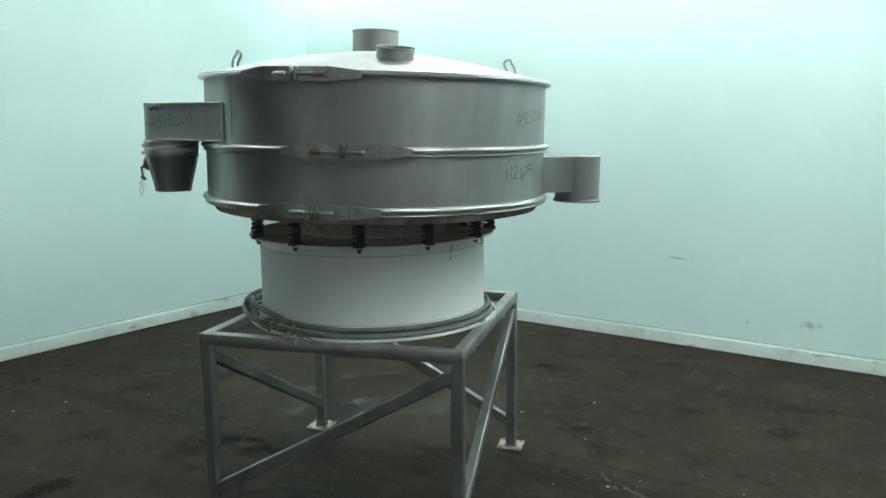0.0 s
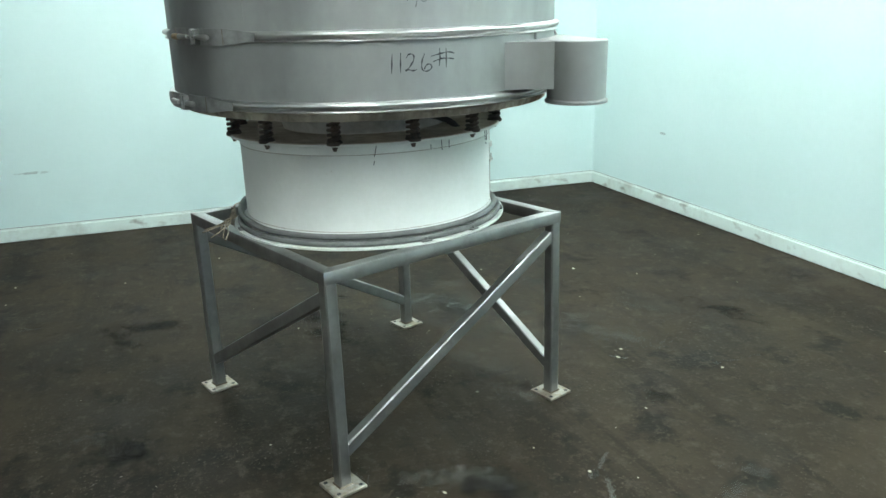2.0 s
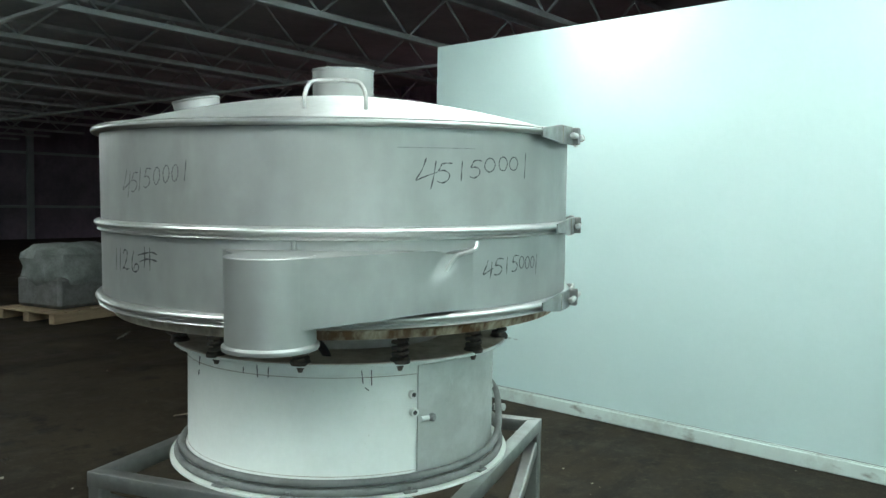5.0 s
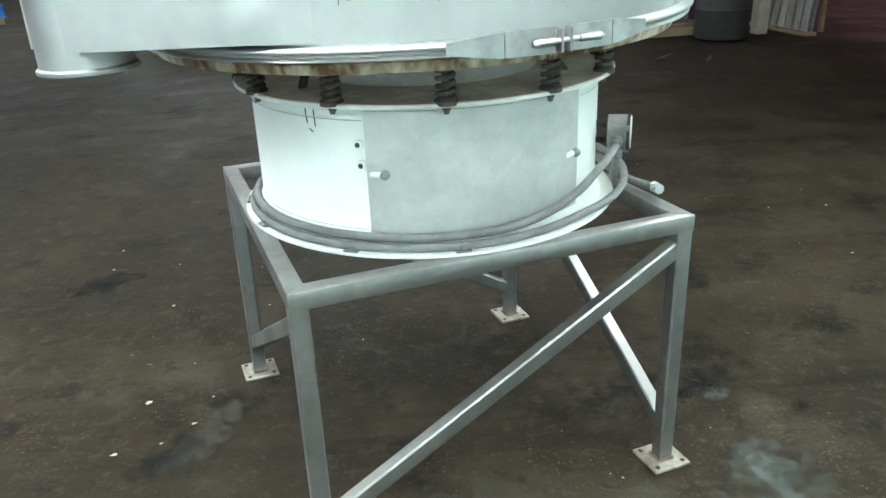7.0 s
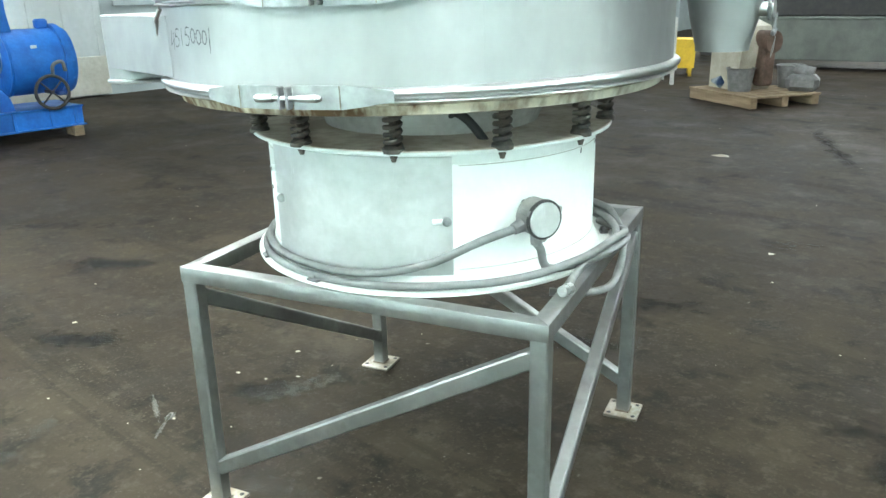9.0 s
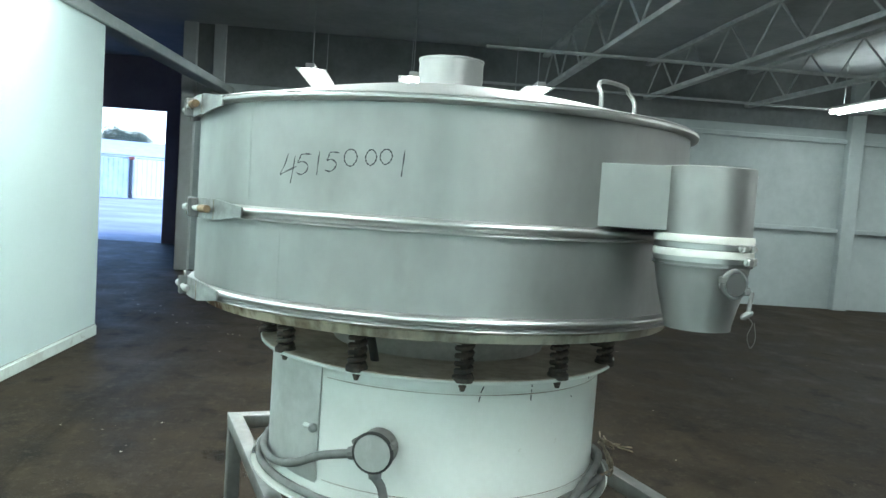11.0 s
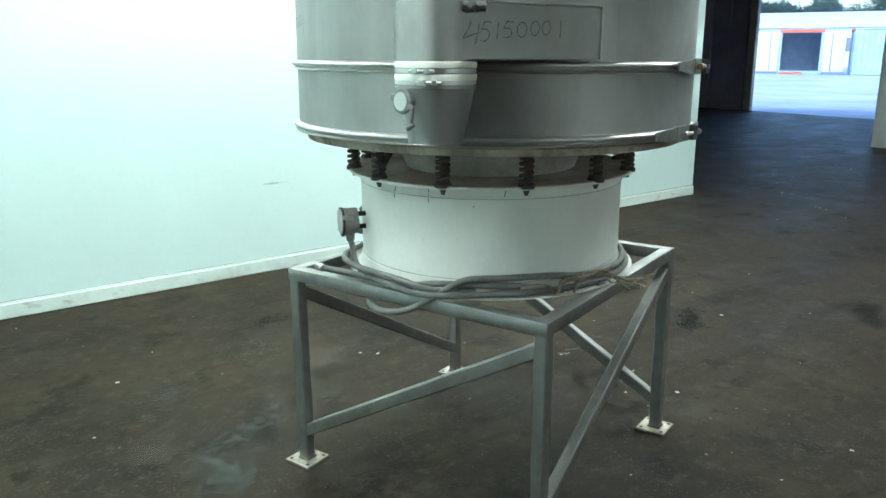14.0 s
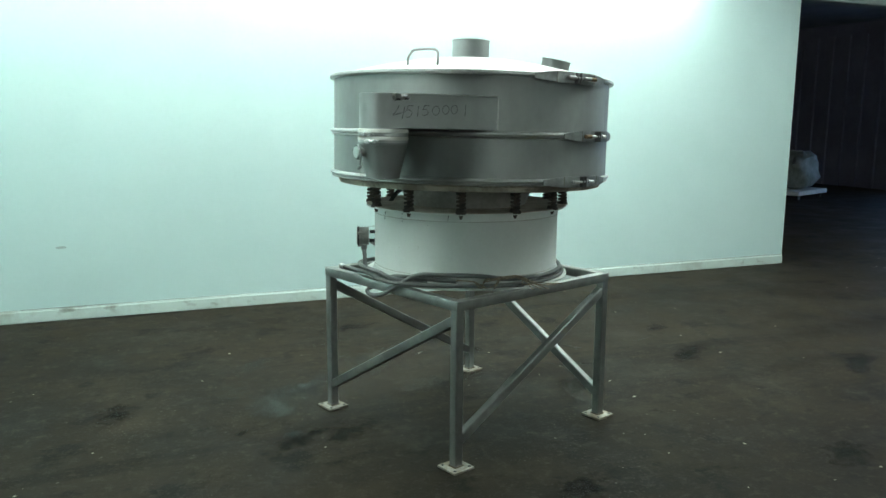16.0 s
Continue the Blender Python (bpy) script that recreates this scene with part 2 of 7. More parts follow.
def add_flecks(m, colour, lo, hi, scale, stretch, strength):
    """Lays scattered flecks and scratches of another tone over a material."""
    n, l = m.node_tree.nodes, m.node_tree.links
    bs = n["Principled BSDF"]
    old = bs.inputs["Base Color"].links[0].from_socket
    tc, mp, nz, nb = n.new("ShaderNodeTexCoord"), n.new("ShaderNodeMapping"), n.new("ShaderNodeTexNoise"), n.new("ShaderNodeTexNoise")
    mp.inputs["Scale"].default_value = stretch
    nz.inputs["Scale"].default_value, nz.inputs["Detail"].default_value = scale, 4
    nb.inputs["Scale"].default_value = scale * 0.12
    l.new(tc.outputs["Object"], mp.inputs[0]), l.new(mp.outputs[0], nz.inputs["Vector"]), l.new(tc.outputs["Object"], nb.inputs["Vector"])
    ad, mr, mx = n.new("ShaderNodeMath"), n.new("ShaderNodeMapRange"), n.new("ShaderNodeMix")
    ad.operation = "MULTIPLY_ADD"
    l.new(nb.outputs["Fac"], ad.inputs[0]), l.new(nz.outputs["Fac"], ad.inputs[2])
    ad.inputs[1].default_value = 0.5
    mr.inputs[1].default_value, mr.inputs[2].default_value, mr.inputs[4].default_value = lo, hi, strength
    l.new(ad.outputs[0], mr.inputs[0])
    mx.data_type = "RGBA"
    mx.inputs["B"].default_value = (*colour, 1)
    l.new(old, mx.inputs["A"]), l.new(mr.outputs[0], mx.inputs["Factor"])
    l.new(mx.outputs["Result"], bs.inputs["Base Color"])


def one_sided(m, colour, heading, lo, hi):
    """Keeps a material's rust to one side of a round part; the rest is a plain dirty tone with some of it."""
    n, l = m.node_tree.nodes, m.node_tree.links
    bs = n["Principled BSDF"]
    old = bs.inputs["Base Color"].links[0].from_socket
    tc, dt, nz, ad, mr, mx = n.new("ShaderNodeTexCoord"), n.new("ShaderNodeVectorMath"), n.new("ShaderNodeTexNoise"), n.new("ShaderNodeMath"), n.new("ShaderNodeMapRange"), n.new("ShaderNodeMix")
    dt.operation = "DOT_PRODUCT"
    dt.inputs[1].default_value = (math.cos(radians(heading)), math.sin(radians(heading)), 0)
    nz.inputs["Scale"].default_value, nz.inputs["Detail"].default_value = 5.0, 6
    l.new(tc.outputs["Object"], dt.inputs[0]), l.new(tc.outputs["Object"], nz.inputs["Vector"])
    ad.operation = "ADD"
    l.new(dt.outputs["Value"], ad.inputs[0]), l.new(nz.outputs["Fac"], ad.inputs[1])
    mr.inputs[1].default_value, mr.inputs[2].default_value, mr.inputs[3].default_value = lo, hi, 0.48
    l.new(ad.outputs[0], mr.inputs[0])
    mx.data_type = "RGBA"
    mx.inputs["A"].default_value = (*colour, 1)
    l.new(old, mx.inputs["B"]), l.new(mr.outputs[0], mx.inputs["Factor"])
    l.new(mx.outputs["Result"], bs.inputs["Base Color"])


one_sided(RUST, (0.40, 0.385, 0.345), 78, 0.55, 0.95)
add_flecks(GALV, (0.66, 0.67, 0.66), 0.90, 1.06, 90, (1, 1, 0.35), 0.45)
add_flecks(STEEL, (0.24, 0.24, 0.23), 0.86, 1.05, 9, (1, 1, 0.45), 0.5)
add_flecks(STEEL, (0.20, 0.205, 0.20), 0.70, 0.98, 4.5, (1, 1, 0.16), 0.5)
add_flecks(STAND_STEEL, (0.22, 0.19, 0.16), 0.88, 1.02, 18, (1, 1, 0.7), 0.55)
add_flecks(ENAMEL, (0.42, 0.38, 0.30), 0.99, 1.08, 60, (1, 1, 0.9), 0.45)
add_flecks(BASE_WHITE, (0.16, 0.14, 0.11), 0.86, 1.0, 14, (0.5, 1, 1), 0.7)


def floor_material():
    """Dark worn concrete: mottled, oil stains, pale paint scuffs, tyre-swept streaks, small specks."""
    m = bpy.data.materials.new("dark_stained_concrete")
    m.use_nodes = True
    n, l = m.node_tree.nodes, m.node_tree.links
    bs = n["Principled BSDF"]
    tc = n.new("ShaderNodeTexCoord")

    def noise_node(scale, detail=5, rough=0.6, stretch=None, dist=0.0, shift=(0, 0, 0)):
        t = n.new("ShaderNodeTexNoise")
        t.inputs["Scale"].default_value, t.inputs["Detail"].default_value = scale, detail
        t.inputs["Roughness"].default_value, t.inputs["Distortion"].default_value = rough, dist
        mp = n.new("ShaderNodeMapping")
        mp.inputs["Scale"].default_value = stretch or (1, 1, 1)
        mp.inputs["Location"].default_value = shift
        l.new(tc.outputs["Object"], mp.inputs[0])
        l.new(mp.outputs[0], t.inputs["Vector"])
        return t.outputs["Fac"]

    def band(src, lo, hi, a=0.0, b=1.0):
        r = n.new("ShaderNodeMapRange")
        r.inputs[1].default_value, r.inputs[2].default_value, r.inputs[3].default_value, r.inputs[4].default_value = lo, hi, a, b
        l.new(src, r.inputs[0])
        return r.outputs[0]

    def over(base, colour, fac):
        x = n.new("ShaderNodeMix")
        x.data_type = "RGBA"
        if isinstance(base, tuple):
            x.inputs["A"].default_value = (*base, 1)
        else:
            l.new(base, x.inputs["A"])
        x.inputs["B"].default_value = (*colour, 1)
        l.new(fac, x.inputs["Factor"])
        return x.outputs["Result"]

    big, mid, fine = noise_node(0.45, 7, 0.62), noise_node(2.3, 8, 0.66, shift=(3, 1, 0)), noise_node(60, 4)
    streak = noise_node(1.0, 7, 0.62, (0.30, 2.6, 1), 0.7, (0, 7, 0))
    c = over((0.0325, 0.0234, 0.0152), (0.0176, 0.0128, 0.0086), band(big, 0.40, 0.6))
    c = over(c, (0.0505, 0.0395, 0.0264), band(mid, 0.48, 0.64, 0, 0.72))
    c = over(c, (0.0100, 0.0076, 0.0060), band(streak, 0.53, 0.65, 0, 0.7))
    c = over(c, (0.0070, 0.0058, 0.0050), band(noise_node(3.4, 6, 0.6, shift=(11, 4, 0)), 0.56, 0.64, 0, 0.8))
    c = over(c, (0.068, 0.058, 0.045), band(noise_node(1.1, 9, 0.76, shift=(5, 9, 0)), 0.565, 0.70, 0, 0.6))
    c = over(c, (0.066, 0.054, 0.038), band(noise_node(15, 7, 0.76, shift=(8, 3, 0)), 0.53, 0.66, 0, 0.62))
    c = over(c, (0.010, 0.008, 0.007), band(noise_node(11, 7, 0.7, shift=(1, 6, 0)), 0.55, 0.66, 0, 0.6))
    c = over(c, (0.075, 0.062, 0.046), band(fine, 0.58, 0.74, 0, 0.5))
    freckle = n.new("ShaderNodeMath")
    freckle.operation = "MULTIPLY"
    l.new(band(noise_node(75, 3, 0.6, shift=(4, 9, 0)), 0.60, 0.68, 0, 0.8), freckle.inputs[0]), l.new(band(noise_node(1.9, 6, 0.7, shift=(9, 2, 0)), 0.50, 0.64), freckle.inputs[1])
    c = over(c, (0.12, 0.105, 0.080), freckle.outputs[0])
    chips = band(noise_node(26, 2, 0.4, shift=(2, 2, 0)), 0.745, 0.775, 0, 0.75)
    gate = n.new("ShaderNodeMath")
    gate.operation = "MULTIPLY"
    l.new(chips, gate.inputs[0]), l.new(band(noise_node(1.6, 4, 0.6, shift=(7, 7, 0)), 0.48, 0.6), gate.inputs[1])
    c = over(c, (0.22, 0.20, 0.17), gate.outputs[0])
    l.new(c, bs.inputs["Base Color"])
    l.new(band(mid, 0.3, 0.75, 0.50, 0.80), bs.inputs["Roughness"])
    bs.inputs["Specular IOR Level"].default_value = 0.10
    bp = n.new("ShaderNodeBump")
    bp.inputs["Strength"].default_value, bp.inputs["Distance"].default_value = 0.5, 0.002
    add = n.new("ShaderNodeMath")
    l.new(fine, add.inputs[0]), l.new(mid, add.inputs[1])
    l.new(add.outputs[0], bp.inputs["Height"])
    l.new(bp.outputs[0], bs.inputs["Normal"])
    return m


FLOOR = floor_material()


def stain_material(name, colour, density, grain=5.0, lo=0.72, weight=0.55):
    """A thin worn-in stain: its cover fades from the middle out, broken by noise."""
    m = mat(name, colour, tuple(c * 0.7 for c in colour), rough=0.85, scale=14, fine=60)
    n, l = m.node_tree.nodes, m.node_tree.links
    tc, gr, nz = n.new("ShaderNodeTexCoord"), n.new("ShaderNodeTexGradient"), n.new("ShaderNodeTexNoise")
    gr.gradient_type = "SPHERICAL"
    nz.inputs["Scale"].default_value, nz.inputs["Detail"].default_value, nz.inputs["Roughness"].default_value = grain * 3.2, 6, 0.72
    geo = n.new("ShaderNodeNewGeometry")
    l.new(tc.outputs["Object"], gr.inputs[0]), l.new(geo.outputs["Position"], nz.inputs["Vector"])
    nz2, m0 = n.new("ShaderNodeTexNoise"), n.new("ShaderNodeMath")
    nz2.inputs["Scale"].default_value, nz2.inputs["Detail"].default_value, nz2.inputs["Roughness"].default_value = grain * 0.8, 3, 0.6
    l.new(geo.outputs["Position"], nz2.inputs["Vector"])
    m0.operation = "ADD"
    l.new(nz.outputs["Fac"], m0.inputs[0]), l.new(nz2.outputs["Fac"], m0.inputs[1])
    a, r = n.new("ShaderNodeMath"), n.new("ShaderNodeMapRange")
    a.operation = "MULTIPLY_ADD"
    l.new(gr.outputs["Fac"], a.inputs[0])
    a.inputs[1].default_value = weight
    l.new(m0.outputs[0], a.inputs[2])
    r.inputs[1].default_value, r.inputs[2].default_value, r.inputs[4].default_value = lo + 0.31, lo + 0.60, density
    l.new(a.outputs[0], r.inputs[0])
    e, f = n.new("ShaderNodeMath"), n.new("ShaderNodeMapRange")
    e.operation = "MULTIPLY"
    f.inputs[1].default_value, f.inputs[2].default_value = 0.0, 0.30
    l.new(gr.outputs["Fac"], f.inputs[0])
    l.new(r.outputs[0], e.inputs[0]), l.new(f.outputs[0], e.inputs[1])
    l.new(e.outputs[0], n["Principled BSDF"].inputs["Alpha"])
    return m


SCUFF = stain_material("chalky_floor_scuff", (0.15, 0.135, 0.105), 0.46, 11.0, 0.80, 0.36)
BLUE_SCUFF = stain_material("bluish_paint_stain", (0.13, 0.155, 0.14), 0.56, 8.0, 0.775, 0.30)
SCRAPE = stain_material("pale_scrape_mark", (0.16, 0.15, 0.125), 0.6, 16.0, 0.66, 0.45)
OIL = stain_material("dark_oil_stain", (0.006, 0.005, 0.005), 0.65, 5.0, 0.88)
DOOR_MARK = stain_material("dark_scrape_mark", (0.05, 0.04, 0.03), 0.8, 12.0, 0.66)
SMUDGE = stain_material("grey_wall_smudge", (0.28, 0.32, 0.31), 0.30, 9.0, 0.84)


# ---- mesh helpers ----
def quad_box(bm, c, s, m=None):
    """A box of size s about c, turned by m."""
    v = [Vector((c[0] + s[0] * i / 2, c[1] + s[1] * j / 2, c[2] + s[2] * k / 2)) for i in (-1, 1) for j in (-1, 1) for k in (-1, 1)]
    v = [bm.verts.new(m @ p if m else p) for p in v]
    for f in ((0, 1, 3, 2), (4, 6, 7, 5), (0, 4, 5, 1), (2, 3, 7, 6), (0, 2, 6, 4), (1, 5, 7, 3)):
        bm.faces.new([v[i] for i in f])
    return v


def soft_box(bm, c, s, r=0.004, m=None, seg=1):
    """A box with rounded edges."""
    t = bmesh.new()
    quad_box(t, c, s)
    bmesh.ops.bevel(t, geom=t.edges[:], offset=min(r, min(s) * 0.45), segments=seg, affect="EDGES", profile=0.5)
    if m:
        t.transform(m)
    me = bpy.data.meshes.new("tmp")
    t.to_mesh(me)
    t.free()
    bm.from_mesh(me)
    bpy.data.meshes.remove(me)


def lathe(bm, profile, seg=96, c=(0, 0), closed=False, a0=0.0, a1=360.0):
    """Turns (radius, z) points about the upright axis at c."""
    full = abs(a1 - a0) >= 360
    n = seg if full else seg + 1
    rings = []
    for r, z in profile:
        rings.append([bm.verts.new((c[0] + r * math.cos(radians(a0 + (a1 - a0) * i / seg)), c[1] + r * math.sin(radians(a0 + (a1 - a0) * i / seg)), z)) for i in range(n)])
    pairs = list(zip(rings, rings[1:])) + ([(rings[-1], rings[0])] if closed else [])
    for a, b in pairs:
        for i in range(seg):
            j = (i + 1) % n
            bm.faces.new((a[i], a[j], b[j], b[i]))
    return rings


def rod(bm, p, q, r, r2=None, seg=12, caps=True):
    """A round bar from p to q."""
    p, q = Vector(p), Vector(q)
    r2 = r if r2 is None else r2
    d = (q - p).normalized()
    x = d.orthogonal().normalized()
    y = d.cross(x)
    a, b = ([bm.verts.new(o + (x * math.cos(k) + y * math.sin(k)) * rr) for k in (2 * math.pi * i / seg for i in range(seg))] for o, rr in ((p, r), (q, r2)))
    for i in range(seg):
        bm.faces.new((a[i], a[(i + 1) % seg], b[(i + 1) % seg], b[i]))
    if caps:
        bm.faces.new(a[::-1]), bm.faces.new(b)


def smooth_path(pts, n=8):
    """Points along a soft curve through pts."""
    p = [Vector(a) for a in pts]
    p = [2 * p[0] - p[1]] + p + [2 * p[-1] - p[-2]]
    out = []
    for i in range(1, len(p) - 2):
        for k in range(n):
            t = k / n
            a, b, c, d = p[i - 1 : i + 3]
            out.append(0.5 * (2 * b + (c - a) * t + (2 * a - 5 * b + 4 * c - d) * t * t + (3 * b - a - 3 * c + d) * t**3))
    return out + [p[-2]]


def hose(bm, pts, r, seg=10, n=8, soft=True):
    """A round tube swept along pts."""
    path = smooth_path(pts, n) if soft else [Vector(a) for a in pts]
    rings, up = [], None
    for i, p in enumerate(path):
        d = (path[min(i + 1, len(path) - 1)] - path[max(i - 1, 0)]).normalized()
        up = d.orthogonal().normalized() if up is None else (up - d * up.dot(d)).normalized()
        w = d.cross(up)
        rings.append([bm.verts.new(p + (up * math.cos(k) + w * math.sin(k)) * r) for k in (2 * math.pi * j / seg for j in range(seg))])
    for a, b in zip(rings, rings[1:]):
        for j in range(seg):
            bm.faces.new((a[j], a[(j + 1) % seg], b[(j + 1) % seg], b[j]))
    bm.faces.new(rings[0][::-1]), bm.faces.new(rings[-1])


def prism(bm, outline, z0, z1, m=None):
    """An upright prism on a plan outline."""
    a, b = ([bm.verts.new(m @ Vector((*p, z)) if m else (*p, z)) for p in outline] for z in (z0, z1))
    n = len(outline)
    for i in range(n):
        bm.faces.new((a[i], a[(i + 1) % n], b[(i + 1) % n], b[i]))
    bm.faces.new(a[::-1]), bm.faces.new(b)


def mesh_of(name, bm, material, angle=35):
    bmesh.ops.recalc_face_normals(bm, faces=bm.faces[:])
    me = bpy.data.meshes.new(name)
    bm.to_mesh(me)
    bm.free()
    for p in me.polygons:
        p.use_smooth = True
    me.set_sharp_from_angle(angle=radians(angle))
    me.materials.append(material)
    return me


def part(name, bm, material, parent=None, label="", m=None, angle=35):
    """Links a bmesh as one mesh object, under a thing or a part."""
    ob = new(name, mesh_of(name, bm, material, angle))
    if m:
        ob.matrix_basis = m
    if parent:
        ob.parent = parent
    return tagged(ob, label)


def thing(name, m, label, category, group="", kind=""):
    ob = new(name)
    ob.empty_display_size = 0.1
    ob.matrix_basis = m
    return tagged(ob, label, category, group, kind)


def bm_new(*calls):
    bm = bmesh.new()
    for f, *a in calls:
        f(bm, *a)
    return bm


def polar(a, r, z=0.0, c=(0, 0)):
    return Vector((c[0] + r * math.cos(radians(a)), c[1] + r * math.sin(radians(a)), z))


# ---- the setting ----
tagged(part("floor", bm_new((quad_box, (-6.93, -6.0, -0.06), (40.14, 40.0, 0.12))), FLOOR, m=BM), "dark brown stained concrete floor with pale scuffs", "floor", kind="structure")

tagged(part("floor_back_room", bm_new((quad_box, (14.65, -1.0, -0.06), (3.0, 10.2, 0.12))), FLOOR, m=BM), "dark concrete floor of the unlit back room", "floor", kind="structure")

CORNER, R_TURN, L_TURN = (-1.805, 3.285), -18.75, 68.7
R_LEN, L_LEN, P_HIGH = 7.27, 4.68, 2.50
RM = pose(CORNER[0], CORNER[1], 0, 0, 0, R_TURN)
LM = pose(CORNER[0], CORNER[1], 0, 0, 0, L_TURN + 180)


def partition(name, m, length, side, start, label):
    """A board partition along its own x, with its face on y = 0, a cap on top and a stepped skirting."""
    w = part(name, bm_new((quad_box, ((start + length) / 2, side * 0.06, P_HIGH / 2), (length - start, 0.12, P_HIGH))), WALL_WHITE, m=m)
    tagged(w, label, "wall", kind="structure")
    b = bmesh.new()
    soft_box(b, (length / 2, -side * 0.008, 0.039), (length, 0.016, 0.078), 0.004)
    soft_box(b, (length / 2, -side * 0.004, 0.083), (length, 0.008, 0.008), 0.002)
    rng = random.Random(len(name))
    x = 0.0
    while x < length - 0.05:
        w = min(rng.uniform(0.25, 0.9), length - x)
        # dirty grey strip that paints the shaded gap above the skirting
        c = part("gap_line", bm_new((quad_box, (x + w / 2, -side * 0.0025, 0.0885 + rng.uniform(0, 0.001)), (w - rng.choice((0.0, 0.004, 0.03)), 0.005, rng.uniform(0.0025, 0.0045)))), GAP_DARK, m=m)
        tagged(c, "grimy shadow gap along the top of the skirting", "trim", kind="structure")
        x += w
    tagged(part("baseboard", b, BASE_WHITE, m=m), "scuffed white skirting board along the partition", "skirting", kind="structure")
    return w


partition("wall_north", RM, R_LEN, 1, -0.12, "tall white painted partition wall with a scuffed foot")
partition("wall_west", LM, L_LEN, -1, 0.0, "white painted partition wall with a free end")


def shed_wall(name, boxes, material, label, m=BM):
    """A wall of the shed from upright slabs (u0, u1, v0, v1, z0, z1)."""
    b = bmesh.new()
    for u0, u1, v0, v1, z0, z1 in boxes:
        quad_box(b, ((u0 + u1) / 2, (v0 + v1) / 2, (z0 + z1) / 2), (u1 - u0, v1 - v0, z1 - z0))
    return tagged(part(name, b, material, m=m), label, "wall", kind="structure")


EU, ROOF, HALL = 9.3, 3.45, 5.6
shed_wall("wall_east", [(EU, EU + 0.15, -25.9, 0.24, 0, ROOF), (EU, EU + 0.15, 0.24, 1.98, 2.36, ROOF), (EU, EU + 0.15, 1.98, 3.15, 0, ROOF)], SHED_WALL, "pale blue-grey clad shed wall with a wide doorway")
shed_wall("wall_south", [(-8.0, EU, -24.15, -24.0, 0, ROOF)], SOUTH_WALL, "pale blue-grey far wall of the shed")
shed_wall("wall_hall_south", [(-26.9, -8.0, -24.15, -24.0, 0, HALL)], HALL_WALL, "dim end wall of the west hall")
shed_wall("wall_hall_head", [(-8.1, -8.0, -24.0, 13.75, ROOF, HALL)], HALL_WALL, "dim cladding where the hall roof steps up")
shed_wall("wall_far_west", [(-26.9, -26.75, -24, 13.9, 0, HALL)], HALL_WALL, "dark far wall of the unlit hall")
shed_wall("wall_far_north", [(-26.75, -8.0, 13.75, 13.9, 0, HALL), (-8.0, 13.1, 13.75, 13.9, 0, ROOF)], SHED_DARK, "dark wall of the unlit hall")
shed_wall("wall_yard_door", [(13.1, 13.25, 3.15, 4.45, 0, ROOF), (13.1, 13.25, 4.45, 7.62, 2.48, ROOF), (13.1, 13.25, 7.62, 13.75, 0, ROOF)], SHED_DARK, "dark ribbed wall with a wide open yard doorway")
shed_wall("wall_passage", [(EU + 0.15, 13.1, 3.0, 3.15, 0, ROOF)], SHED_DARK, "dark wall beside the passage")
shed_wall("wall_back_room", [(16.0, 16.15, -6.0, 2.88, 0, ROOF), (16.0, 16.15, 2.88, 3.46, 0, 1.10), (16.0, 16.15, 2.88, 3.46, 2.11, ROOF), (16.0, 16.15, 3.46, 4.10, 0, ROOF), (EU + 0.15, 16.15, -6.15, -6.0, 0, ROOF), (13.25, 16.0, 3.95, 4.10, 0, ROOF)], ROOM_WALL, "dark walls of the unlit back room")
tagged(part("ceiling", bm_new((quad_box, (2.6, -6.0, ROOF + 0.05), (21.3, 40.0, 0.1)), (quad_box, (-17.5, -5.0, HALL + 0.05), (19.0, 39.0, 0.1)), (quad_box, (14.7, -1.0, ROOF + 0.05), (2.9, 10.3, 0.1))), CEIL, m=BM), "dark lined shed roof", "ceiling", kind="structure")

shed_wall("wall_east_head", [(EU - 0.02, EU - 0.002, -25.9, 3.15, 2.66, ROOF)], HEAD_GREY, "dull grey cladding over the head of the shed wall")

# ribs of the dark wall beside the yard door
for i in range(14):
    v = 7.74 + i * 0.42
    tagged(part("trim", bm_new((soft_box, (13.08, v, 1.6), (0.05, 0.09, 3.2), 0.01)), SHED_DARK, m=BM), "dark upright wall rib", "trim", kind="structure")
tagged(part("door_frame", bm_new((soft_box, (13.07, 7.55, 1.24), (0.10, 0.15, 2.48), 0.01)), CREAM, m=BM), "weathered timber jamb of the yard doorway", "trim", kind="structure")

# window of the back room
win = thing("window_1", BM, "small daylit window in a dark wall", "window", kind="structure")
b = bmesh.new()
for v in (2.88, 3.17, 3.46):
    quad_box(b, (16.02, v, 1.605), (0.06, 0.04, 1.01))
for z in (1.10, 1.437, 1.773, 2.11):
    quad_box(b, (16.025, 3.17, z), (0.05, 0.58, 0.04))
part("window_frame", b, SHED_DARK, win)
for v in (3.025, 3.315):
    for z, glow in ((1.268, WINDOW_GLOW), (1.605, WINDOW_DIM), (1.942, WINDOW_DIM)):
        part("pane", bm_new((quad_box, (16.07, v, z), (0.01, 0.26, 0.30))), glow, win)
    for dv in (-0.07, 0.06):
        part("bottle", bm_new((rod, (16.04, v + dv, 1.457), (16.04, v + dv, 1.56 + dv * 0.4), 0.022, 0.014, 8)), GREYMETAL, win, "small bottle on the window bar")


